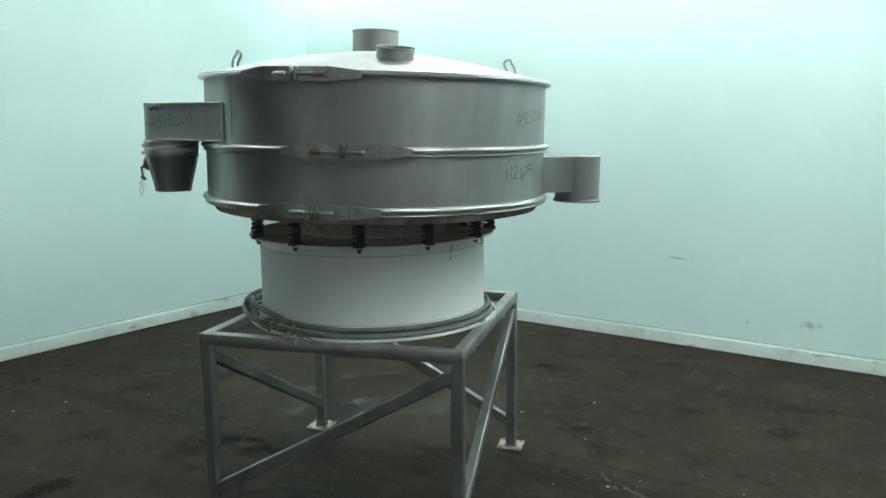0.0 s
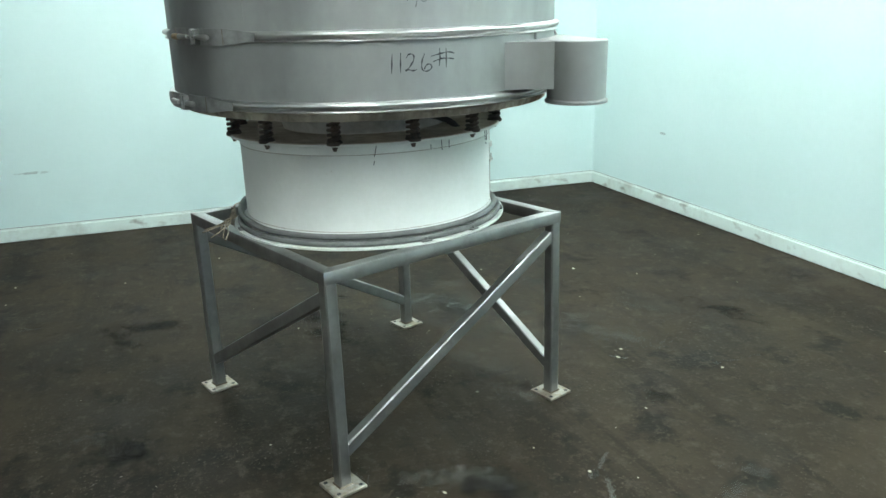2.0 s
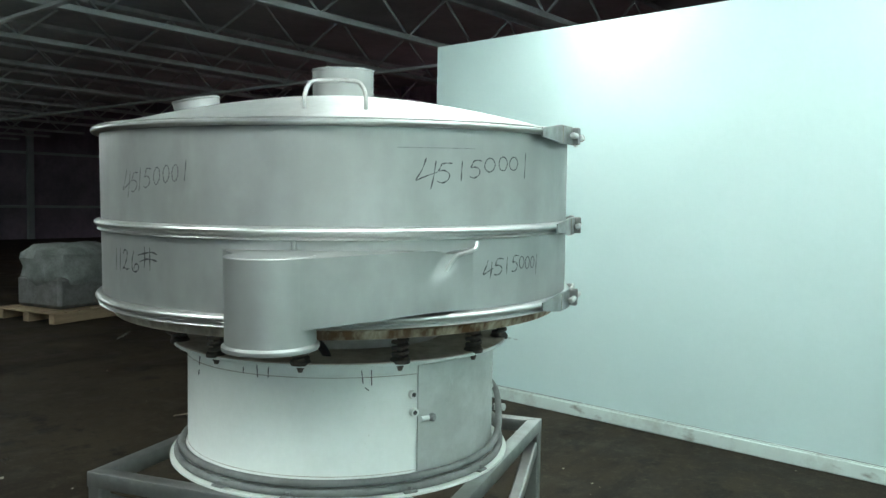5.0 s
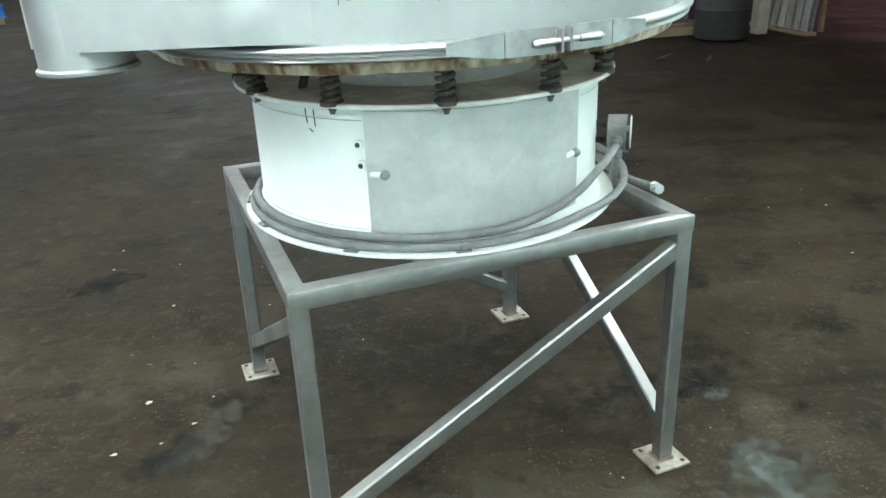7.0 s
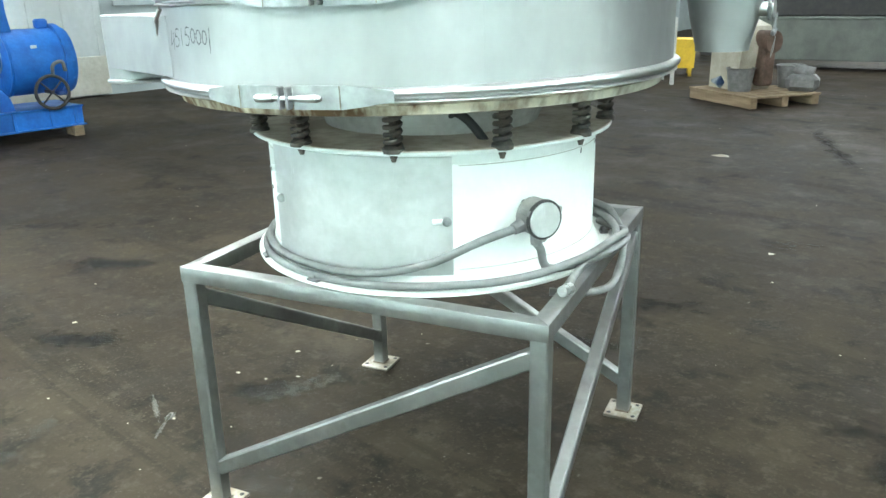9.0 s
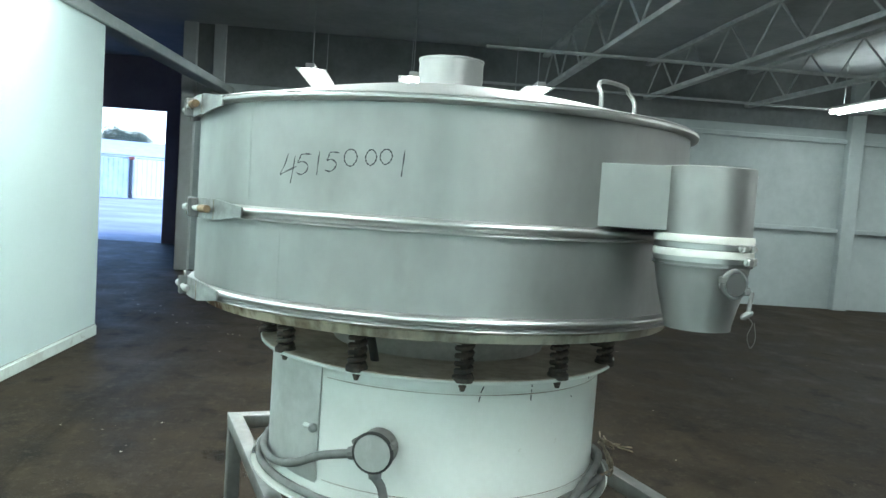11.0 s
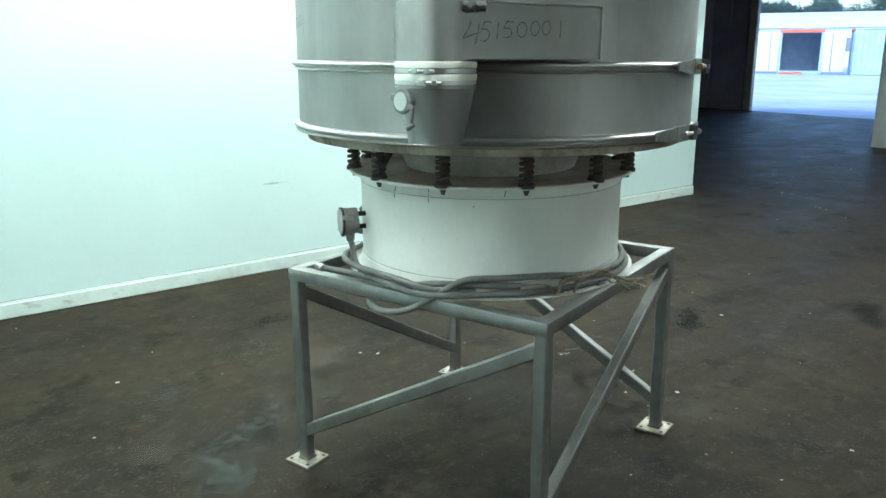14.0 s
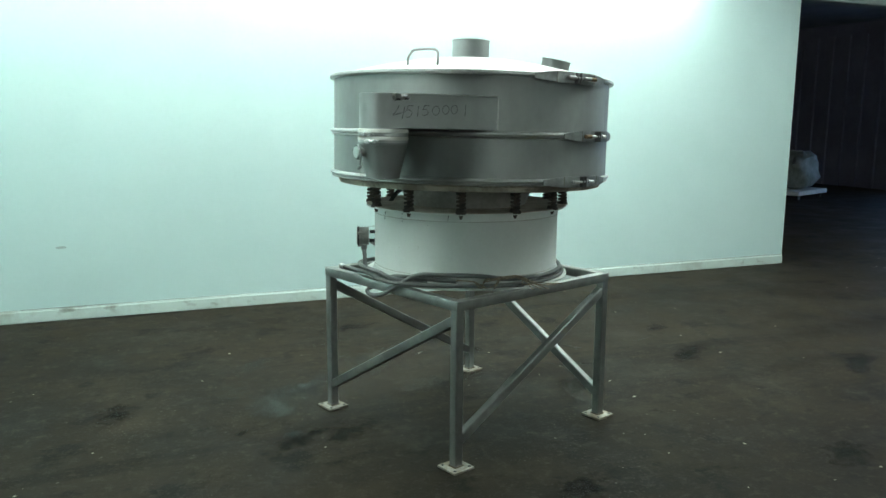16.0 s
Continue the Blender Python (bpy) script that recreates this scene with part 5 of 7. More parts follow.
# ---- junction box on the drum ----
jb = thing("junction_box", BASE, "round grey cast junction box with a flat cover on the drum", "junction box")
JA, JR = 143.8, 0.492
jc = polar(JA, JR, 0.853)
jn = polar(JA, 1.0).normalized()
jt = Vector((-jn.y, jn.x, 0))
b = bmesh.new()
rod(b, jc - jn * 0.048, jc - jn * 0.004, 0.040, 0.041, 32)
for k in (25, 155, 270):
    rod(b, jc - jn * 0.03 + (jt * math.cos(radians(k)) + Vector((0, 0, 1)) * math.sin(radians(k))) * 0.040, jc + jn * 0.002 + (jt * math.cos(radians(k)) + Vector((0, 0, 1)) * math.sin(radians(k))) * 0.043, 0.007, seg=8)
part("body", b, BOX_GREY, jb)
part("gasket_ring", bm_new((rod, jc - jn * 0.004, jc + jn * 0.003, 0.0435, 0.0435, 32)), BLACK, jb, "black gasket ring")
part("cover", bm_new((rod, jc + jn * 0.003, jc + jn * 0.006, 0.0385, 0.0375, 32)), GALV, jb, "flat pale metal cover")
for s in (-0.4, 0.4):
    q = jc - jn * 0.052 + Vector((0, 0, s * 0.05)) - jt * 0.0
    part("mount", bm_new((rod, q, q - jn * (JR - 0.052 - RB + 0.004), 0.0078, 0.0078, 10)), BLACK, jb)
b = bmesh.new()
g0 = jc - jn * 0.026 - jt * 0.040 + Vector((0, 0, -0.012))
rod(b, g0, g0 - jt * 0.020 + Vector((0, 0, -0.006)), 0.016, 0.013, 10)
g1 = jc - jn * 0.026 + Vector((0, 0, -0.040))
part("gland", b, GREYMETAL, jb)
b = bmesh.new()
rod(b, g1, g1 + Vector((0, 0, -0.022)), 0.015, 0.013, 10)
part("gland", b, GREYMETAL, jb)

# ---- conduits lying round the base ----
ZF = ZB + 0.006
r0 = 0.0094


def conduit(name, pts, r, label, tip=None):
    t = thing(name, BASE, label, "cable", "conduits on the stand")
    b = bmesh.new()
    hose(b, pts, r, seg=12, n=6)
    part("sheath", b, CABLE, t)
    if tip:
        p, q = Vector(tip[0]), Vector(tip[1])
        d = (q - p).normalized()
        b = bmesh.new()
        rod(b, p - d * 0.010, p + d * 0.006, 0.0128, 0.0128, 8)
        rod(b, p + d * 0.005, p + d * 0.016, 0.0105, 0.0105, 14)
        rod(b, p + d * 0.016, p + d * 0.024, 0.0118, 0.0118, 14)
        rod(b, p + d * 0.0235, p + d * 0.0245, 0.0070, 0.0070, 12)
        part("end_fitting", b, STEEL_BRIGHT, t, "bright threaded end fitting")
    return t


# from the box's side gland round the drum's front, then over the rail in a hanging loop
run = [g0 - jt * 0.02 + Vector((0, 0, -0.006)), polar(127, 0.462, 0.812), polar(116, 0.446, 0.770), polar(105, 0.438, ZF + 0.045), polar(93, 0.432, ZF + 0.031), polar(80, 0.431, ZF + 0.028)]
run += [polar(a, 0.431, ZF + 0.028) for a in range(65, -100, -15)]
run += [polar(-108, 0.436, ZF + 0.034), polar(-125, 0.436, ZF + 0.050), polar(-143, 0.442, ZF + 0.052), polar(-156, 0.468, ZF + 0.052), (-0.474, -0.129, 0.713), (-0.488, -0.095, 0.690), (-0.496, -0.036, 0.655), (-0.498, 0.020, 0.640), (-0.490, 0.075, 0.634), (-0.465, 0.125, 0.638), (-0.425, 0.155, 0.640), (-0.375, 0.165, 0.640)]
conduit("conduit", run, r0, "grey flexible conduit round the drum foot, looping below the rail")
run2 = [polar(145.2, 0.562, ZF + 0.016), polar(152, 0.510, ZF + 0.013), polar(163, 0.474, ZF + 0.013), polar(176, 0.482, ZF + 0.013), polar(-171, 0.505, ZF + 0.013), polar(-160, 0.490, ZF + 0.013), polar(-149, 0.470, ZF + 0.013), polar(-136, 0.457, ZF + 0.013), polar(-120, 0.4425, ZF + r0)]
run2 += [polar(a, 0.4425, ZF + r0) for a in range(-105, 95, 15)]
run2 += [polar(105, 0.4425, ZF + 0.011), polar(118, 0.449, ZF + 0.015), polar(130, 0.470, ZF + 0.022), polar(142, 0.484, ZF + 0.030), polar(153, 0.488, ZF + 0.038), polar(163, 0.487, ZF + 0.040), polar(180, 0.490, ZF + 0.040), polar(-170, 0.500, ZF + 0.030), polar(-163, 0.478, ZF + 0.020), polar(-153, 0.444, ZF + 0.016)]
conduit("conduit", run2, r0, "grey flexible conduit with a bright end fitting, crossing the others", (polar(145.2, 0.562, ZF + 0.016), polar(141, 0.58, ZF + 0.020)))
run3 = [g1 + Vector((0, 0, -0.02)), polar(145.5, 0.464, 0.775), polar(147, 0.462, 0.738), polar(151, 0.461, ZF + 0.022), polar(160, 0.472, ZF + 0.020), polar(170, 0.480, ZF + 0.019), polar(-178, 0.482, ZF + 0.020), polar(-168, 0.474, ZF + 0.036), polar(-156, 0.456, ZF + 0.036), polar(-146, 0.449, ZF + 0.033), polar(-137, 0.451, ZF + 0.031)]
conduit("conduit", run3, r0, "grey flexible conduit dropping from the junction box")
rw = random.Random(4)
wt = thing("loose_wires", BASE, "stripped brown wire ends splayed over the stand rail", "wires", kind="stuff")


def strand(points, r=0.0023, loose=0.005):
    """One stiff wire through (angle, radius, height over the flange), a little off the given line."""
    run = [polar(a + rw.uniform(-0.7, 0.7), q + rw.uniform(-loose, loose), ZF + max(0.004, h + rw.uniform(-loose, loose))) for a, q, h in points]
    part("wire", bm_new((hose, run, r, 5, 5)), WIRE, wt)


# a short bunch out of the cut conduit, a knotted hoop, and the long ends lying over the rail
for k in range(3):
    strand([(-137, 0.452, 0.032), (-132, 0.466, 0.037), (-128.5, 0.470, 0.030), (-125 + k, 0.468, 0.010), (-123 + k, 0.462, 0.006)])
for k in range(3):
    strand([(-124, 0.468, 0.012), (-122, 0.468, 0.036), (-119, 0.464, 0.046), (-115.5, 0.462, 0.040), (-116 - k, 0.468, 0.022), (-117.5 - k, 0.472, 0.006)])
for k, end in enumerate(((-103.5, 0.560, 0.012), (-101, 0.578, 0.008), (-96, 0.560, 0.010), (-90, 0.552, 0.008), (-86, 0.552, 0.014), (-99, 0.530, 0.014))):
    mid = (end[0] * 0.5 - 50.5, 0.515, 0.022)
    strand([(-122 + k, 0.462, 0.036), (-114, 0.462, 0.044), (-108, 0.462, 0.048), (-104, 0.468, 0.044), (-102, 0.490, 0.034), mid, end], loose=0.006)
strand([(-106, 0.460, 0.046), (-103, 0.474, 0.050), (-100, 0.498, 0.030), (-102, 0.515, 0.020), (-105, 0.500, 0.026), (-103, 0.482, 0.034)])


# ---- machines and stock round the hall ----
def at(u, v, turn=0.0, z=0.0):
    return BM @ pose(u, v, z, 0, 0, turn)


def boxes(*items):
    b = bmesh.new()
    for c, s, *r in items:
        soft_box(b, c, s, r[0] if r else 0.008)
    return b


def pallet(name, m, w=1.1, d=0.95, label="worn timber pallet on the floor"):
    t = thing(name, m, label, "pallet", "pallets")
    for i in range(7):
        x = -w / 2 + 0.05 + (w - 0.1) * i / 6
        part("deck_board", boxes(((x, 0, 0.118), (w / 8, d, 0.02), 0.003)), WOOD, t)
    for y in (-d / 2 + 0.05, 0, d / 2 - 0.05):
        part("runner", boxes(((0, y, 0.055), (w, 0.09, 0.105), 0.004)), WOOD, t)
    return t


def blue_extruder(m):
    t = thing("blue_extruder", m, "bright blue industrial extruder with a yellow shaft guard", "machine")
    part("base_frame", boxes(((0.80, 0.10, 0.20), (1.60, 0.12, 0.20), 0.01), ((0.80, 0.62, 0.20), (1.60, 0.12, 0.20), 0.01), ((0.80, 0.36, 0.285), (1.58, 0.5, 0.03), 0.008), ((0.80, 0.03, 0.295), (1.60, 0.05, 0.016), 0.004)), BLUE, t)
    b = bmesh.new()
    prism(b, [(0.02, 0.30), (0.98, 0.30), (0.95, 0.42), (0.86, 0.54), (0.30, 0.56), (0.22, 0.62), (0.20, 0.92), (0.09, 0.92)], 0.12, 0.60, Matrix(((1, 0, 0, 0), (0, 0, 1, 0), (0, 1, 0, 0), (0, 0, 0, 1))))
    part("gear_trough", b, BLUE, t)
    part("bearing_housing", bm_new((rod, (0.09, 0.34, 0.84), (0.26, 0.34, 0.84), 0.10, 0.10, 24)), BLUE, t)
    part("bearing_housing", bm_new((rod, (0.80, 0.34, 0.82), (0.98, 0.34, 0.82), 0.13, 0.15, 24)), BLUE, t)
    part("shaft_collar", bm_new((rod, (0.955, 0.34, 0.80), (0.975, 0.34, 0.80), 0.155, 0.155, 24)), STEEL_BRIGHT, t, "bright steel collar")
    for x in (0.22, 0.92, 1.28, 1.52):
        part("stiffener", boxes(((x, 0.035, 0.20), (0.03, 0.03, 0.19), 0.003)), BLUE, t)
    part("skid_lip", boxes(((0.80, 0.03, 0.105), (1.62, 0.06, 0.014), 0.003)), BLUE, t)
    part("coupling", bm_new((rod, (0.26, 0.34, 0.83), (0.42, 0.34, 0.83), 0.085, 0.085, 20), (rod, (0.34, 0.34, 0.84), (0.36, 0.34, 0.55), 0.045)), BLACK, t, "black rubber shaft coupling")
    part("shaft_guard", bm_new((rod, (0.42, 0.34, 0.82), (0.84, 0.34, 0.82), 0.058, 0.058, 20)), YELLOW, t, "yellow round shaft guard")
    b = bmesh.new()
    rod(b, (0.98, 0.34, 0.74), (1.62, 0.34, 0.74), 0.32, 0.32, 36)
    rod(b, (1.50, 0.34, 0.74), (1.56, 0.34, 0.74), 0.36, 0.36, 36)
    rod(b, (0.96, 0.34, 0.74), (1.00, 0.34, 0.74), 0.27, 0.33, 36)
    barrel = part("barrel", b, BLUE, t)
    b = bmesh.new()
    for k in range(12):
        a = radians(30 * k)
        rod(b, (1.49, 0.34 + 0.34 * math.cos(a), 0.74 + 0.34 * math.sin(a)), (1.58, 0.34 + 0.34 * math.cos(a), 0.74 + 0.34 * math.sin(a)), 0.014, seg=6)
    part("flange_bolt", b, BLUE, barrel)
    part("barrel_mark", bm_new((soft_box, (1.22, 0.34 - 0.312, 0.90), (0.06, 0.012, 0.03), 0.004)), WHITE_PAINT, barrel)
    part("top_lug", boxes(((1.44, 0.34, 1.10), (0.12, 0.10, 0.10), 0.02)), BLUE, barrel)
    b = bmesh.new()
    prism(b, [(0.72, 1.40), (1.08, 1.40), (1.08, 1.22), (1.10, 1.04), (0.98, 1.04), (0.90, 1.22), (0.80, 1.30), (0.72, 1.36)], 0.20, 0.50, Matrix(((1, 0, 0, 0), (0, 0, 1, 0), (0, 1, 0, 0), (0, 0, 0, 1))))
    part("feed_chute", b, BLUE, t)
    part("drive_motor", bm_new((rod, (0.50, -0.02, 0.40), (0.72, -0.02, 0.40), 0.11, 0.11, 20), (soft_box, (0.61, -0.02, 0.50), (0.20, 0.16, 0.10), 0.01)), BLACK, t, "dark greasy drive motor")
    b = bmesh.new()
    lathe(b, [(0.04, -0.03), (0.14, -0.03), (0.15, 0.0), (0.14, 0.03), (0.04, 0.03)], 24, closed=True)
    b.transform(Matrix.Translation((0.60, -0.10, 0.30)) @ pose(0, 0, 0, 90, 0, 0))
    part("belt_wheel", b, BLACK, t)
    part("motor_hub", bm_new((rod, (0.60, -0.15, 0.36), (0.60, -0.08, 0.36), 0.045, 0.045, 16)), GREYMETAL, t)
    b = bmesh.new()
    ringp = [Vector((1.30 + 0.16 * math.cos(a), -0.04, 0.46 + 0.16 * math.sin(a))) for a in (2 * math.pi * i / 28 for i in range(29))]
    hose(b, ringp, 0.017, seg=8, soft=False)
    for k in range(4):
        a = radians(45 + 90 * k)
        rod(b, (1.30, -0.04, 0.46), (1.30 + 0.15 * math.cos(a), -0.04, 0.46 + 0.15 * math.sin(a)), 0.009, seg=6)
    rod(b, (1.30, -0.05, 0.46), (1.30, 0.12, 0.46), 0.02, seg=8)
    part("hand_wheel", b, BLACK, t, "black spoked hand wheel")
    part("pipe_elbow", bm_new((hose, [(1.34, -0.02, 0.62), (1.34, -0.06, 0.72), (1.42, -0.08, 0.75), (1.46, -0.04, 0.66)], 0.018)), GREYMETAL, t)
    part("sticker", boxes(((0.13, 0.108, 0.80), (0.11, 0.01, 0.15), 0.003)), STICKER, t, "pale mint label on the end post")
    part("green_cord", bm_new((hose, [(0.10, 0.10, 0.74), (0.09, 0.09, 0.60), (0.11, 0.09, 0.46)], 0.012)), TEAL, t)
    for x, y in ((0.34, 0.06), (1.50, 0.06), (0.34, 0.66), (1.50, 0.66)):
        part("timber_block", boxes(((x, y, 0.05), (0.10, 0.22, 0.10), 0.006)), WOOD, t)
    return t


blue_extruder(at(6.44, -0.25, -90) @ Matrix.Diagonal((0.94, 0.95, 0.95, 1)))


def steel_hopper(m):
    t = thing("hopper_feeder", m, "polished conical feed hopper on a low steel table", "hopper")
    b = bmesh.new()
    lathe(b, [(0.17, 1.52), (0.172, 1.53), (0.166, 1.53), (0.08, 1.12), (0.075, 1.08), (0.085, 1.08), (0.09, 1.12)], 28, closed=True)
    part("cone", b, STEEL_BRIGHT, t)
    part("gearbox", bm_new((rod, (-0.1, 0, 1.04), (0.14, 0, 1.04), 0.09, 0.09, 18), (soft_box, (-0.16, 0, 1.0), (0.14, 0.14, 0.12), 0.02)), GREYMETAL, t)
    part("table_top", boxes(((0.05, 0, 0.93), (1.0, 0.5, 0.03), 0.006)), GREYMETAL, t)
    for x in (-0.40, 0.50):
        for y in (-0.2, 0.2):
            part("leg", boxes(((x, y, 0.46), (0.05, 0.05, 0.92), 0.005)), GREYMETAL, t)
    part("flexible_lead", bm_new((hose, [(-0.16, 0, 1.06), (-0.24, 0, 1.20), (-0.34, 0, 1.18), (-0.42, 0, 1.02), (-0.40, 0, 0.95)], 0.012)), BLACK, t)
    return t


steel_hopper(at(8.19, -0.98, -90))
tagged(part("paper_sheet", boxes(((0, 0, 0.003), (0.30, 0.21, 0.004), 0.001)), PAPER, m=at(6.40, -0.68, 20)), "white sheet of paper lying on the floor", "paper")


def stand_hopper(m):
    t = thing("hopper_machine", m, "stainless drum hopper with a white lid on a white tube stand", "machine")
    for x in (-0.45, 0.45):
        for y in (-0.3, 0.3):
            part("leg", boxes(((x, y, 0.43), (0.055, 0.055, 0.86), 0.006)), WHITE_PAINT, t)
    b = bmesh.new()
    for y in (-0.3, 0.3):
        soft_box(b, (0, y, 0.84), (0.92, 0.05, 0.05), 0.005)
        part("low_rail", boxes(((0, y, 0.24), (0.86, 0.045, 0.045), 0.005)), WHITE_PAINT, t)
    for x in (-0.45, 0.45):
        soft_box(b, (x, 0, 0.84), (0.05, 0.58, 0.05), 0.005)
    part("top_rail", b, WHITE_PAINT, t)
    b = bmesh.new()
    lathe(b, [(0.02, 0.88), (0.10, 0.88), (0.15, 0.97), (0.16, 1.0), (0.165, 1.62), (0.0, 1.62)], 28, c=(-0.05, 0))
    part("drum", b, STEEL_BRIGHT, t)
    b = bmesh.new()
    lathe(b, [(0.17, 1.60), (0.21, 1.61), (0.215, 1.66), (0.19, 1.74), (0.0, 1.78)], 28, c=(-0.05, 0))
    part("lid", b, WHITE_PAINT, t, "white domed lid")
    part("filter_can", bm_new((rod, (-0.30, 0, 1.30), (-0.30, 0, 1.68), 0.085, 0.085, 18)), WHITE_PAINT, t)
    part("hose", bm_new((hose, [(-0.16, 0, 1.30), (-0.28, 0, 1.26), (-0.36, 0, 1.08), (-0.36, 0, 0.88)], 0.030)), WHITE_PAINT, t)
    part("blower", bm_new((rod, (-0.1, -0.1, 0.62), (0.2, -0.1, 0.62), 0.14, 0.14, 20), (soft_box, (0.0, 0.0, 0.40), (0.5, 0.4, 0.22), 0.02)), GREYMETAL, t)
    return t


stand_hopper(at(4.15, -8.36, 40) @ Matrix.Diagonal((0.85, 1.0, 1.0, 1)))


def yellow_bin(m):
    t = thing("yellow_bin", m, "yellow sheet metal bin on short legs", "bin")
    b = bmesh.new()
    prism(b, [(-0.37, 0.12), (0.37, 0.12), (0.385, 0.52), (-0.385, 0.52)], -0.25, 0.25, Matrix(((1, 0, 0, 0), (0, 0, 1, 0), (0, 1, 0, 0), (0, 0, 0, 1))))
    part("body", b, YELLOW, t)
    for x in (-0.32, 0.32):
        for y in (-0.2, 0.2):
            part("leg", boxes(((x, y, 0.065), (0.05, 0.05, 0.13), 0.005)), YELLOW, t)
    return t


yellow_bin(at(4.30, -9.42, 29))


def teal_cabinet(m):
    t = thing("teal_machine", m, "teal painted machine cabinet with a grey column", "machine")
    part("body", boxes(((0, 0, 0.62), (1.5, 0.6, 0.90), 0.02), ((-0.2, 0, 1.14), (0.7, 0.5, 0.14), 0.02)), TEAL, t)
    part("column", boxes(((-0.62, -0.36, 0.70), (0.28, 0.16, 1.1), 0.02)), WHITE_PAINT, t)
    part("foot", boxes(((0, 0, 0.09), (1.4, 0.5, 0.17), 0.01)), BLACK, t)
    part("timber_top", boxes(((0.25, 0, 1.38), (0.9, 0.5, 0.32), 0.02)), PLY, t)
    return t


teal_cabinet(at(4.6, -12.7, -15))


def cream_machine(m):
    t = thing("cream_grinder", m, "old cream cabinet machine with slack hoses on a pallet", "machine")
    b = bmesh.new()
    prism(b, [(-0.08, 0.129), (0.46, 0.129), (0.46, 0.62), (0.38, 0.80), (0.22, 0.88), (-0.02, 0.82), (-0.14, 0.60)], -0.28, 0.22, Matrix(((1, 0, 0, 0), (0, 0, 1, 0), (0, 1, 0, 0), (0, 0, 0, 1))))
    part("cabinet", b, CREAM, t)
    part("motor", bm_new((rod, (-0.30, -0.12, 0.66), (0.02, -0.12, 0.66), 0.12, 0.12, 20), (soft_box, (-0.14, -0.12, 0.40), (0.20, 0.2, 0.45), 0.03)), BROWN_IRON, t, "rust brown motor")
    part("hose", bm_new((hose, [(0.30, -0.29, 0.82), (0.10, -0.33, 0.55), (0.0, -0.32, 0.42), (0.20, -0.34, 0.34), (0.38, -0.30, 0.52)], 0.017)), GREYMETAL, t)
    part("hose", bm_new((hose, [(0.34, -0.1, 0.86), (0.54, -0.05, 0.78), (0.60, -0.02, 0.50), (0.52, -0.05, 0.30)], 0.02)), GREYMETAL, t)
    return t


pallet("pallet", at(2.22, -7.52, -28), 1.06, 0.92)
cream_machine(at(2.30, -7.52, -28) @ Matrix.Diagonal((0.88, 0.9, 1, 1)))
b = bmesh.new()
lathe(b, [(0.0, 0.0), (0.12, 0.0), (0.15, 0.24), (0.165, 0.25), (0.15, 0.255), (0.14, 0.25), (0.11, 0.02)], 24)
buck = tagged(part("bucket", b, GREYMETAL, m=at(1.98, -7.96, 0, 0.128)), "grey plastic bucket on a pallet", "bucket", "buckets")
copy_thing(buck, at(2.30, -7.34, 0, 0.128))
b = bmesh.new()
soft_box(b, (0, 0, 0.09), (0.34, 0.26, 0.18), 0.05)
rod(b, (-0.1, 0, 0.18), (0.1, 0, 0.24), 0.08, 0.05)
tagged(part("scrap_casting", b, GREYMETAL, m=at(1.75, -7.72, 15, 0.128)), "loose grey cast parts heaped on a pallet", "scrap")
b = bmesh.new()
soft_box(b, (0, 0, 0.07), (0.30, 0.30, 0.14), 0.06)
tagged(part("plastic_bag", b, PLASTIC, m=at(2.56, -7.56, 40, 0.128)), "crumpled clear bag of parts on a pallet", "bag")


def long_bench(m):
    t = thing("control_bench", m, "long grey-green steel bench with a dark console and rail", "bench")
    part("body", boxes(((0, 0, 0.44), (2.3, 0.7, 0.60), 0.012), ((0, 0, 0.755), (2.36, 0.76, 0.03), 0.006)), OLIVE, t)
    part("console", boxes(((0, 0.14, 1.05), (2.2, 0.34, 0.54), 0.015)), BLACK, t, "dark console panel")
    for x in (-0.7, 0.0, 0.7):
        part("knob", bm_new((rod, (x, -0.05, 1.22), (x, -0.02, 1.22), 0.03, 0.03, 12)), STEEL_BRIGHT, t)
    part("top_rail", boxes(((0.2, 0.2, 1.56), (2.0, 0.12, 0.06), 0.008)), TRUSS, t)
    for x in (-0.6, 0.2, 1.0):
        part("rail_post", boxes(((x, 0.2, 1.43), (0.05, 0.05, 0.24), 0.005)), TRUSS, t)
    for x in (-1.0, 1.0):
        part("foot", boxes(((x, 0, 0.07), (0.12, 0.6, 0.14), 0.008)), BLACK, t)
    return t


long_bench(at(2.75, -11.5, -168 + 180))


def crate(m, w, d, h, label):
    t = thing("plywood_crate", m, label, "crate", "plywood crates")
    part("body", boxes(((0, 0, h / 2 + 0.09), (w, d, h - 0.09), 0.006)), PLY, t)
    for z in (0.16, h / 2 + 0.05, h - 0.06):
        part("batten", boxes(((0, d / 2 + 0.011, z), (w, 0.02, 0.09), 0.004)), PLY, t)
    for x in (-w / 2 + 0.1, 0, w / 2 - 0.1):
        part("skid", boxes(((x, 0, 0.045), (0.10, d, 0.09), 0.004)), WOOD, t)
    return t


crate(at(2.75, -19.4, 8), 1.55, 1.0, 1.15, "large plywood crate with battens on skids")
crate(at(2.72, -19.4, 6, 1.15), 1.5, 0.95, 1.0, "plywood crate stacked on another crate")
crate(at(1.1, -18.8, 4), 1.1, 0.9, 0.85, "plywood crate on skids near the far wall")
crate(at(1.1, -18.8, 5, 0.85), 1.0, 0.85, 0.36, "small plywood crate stacked on another")


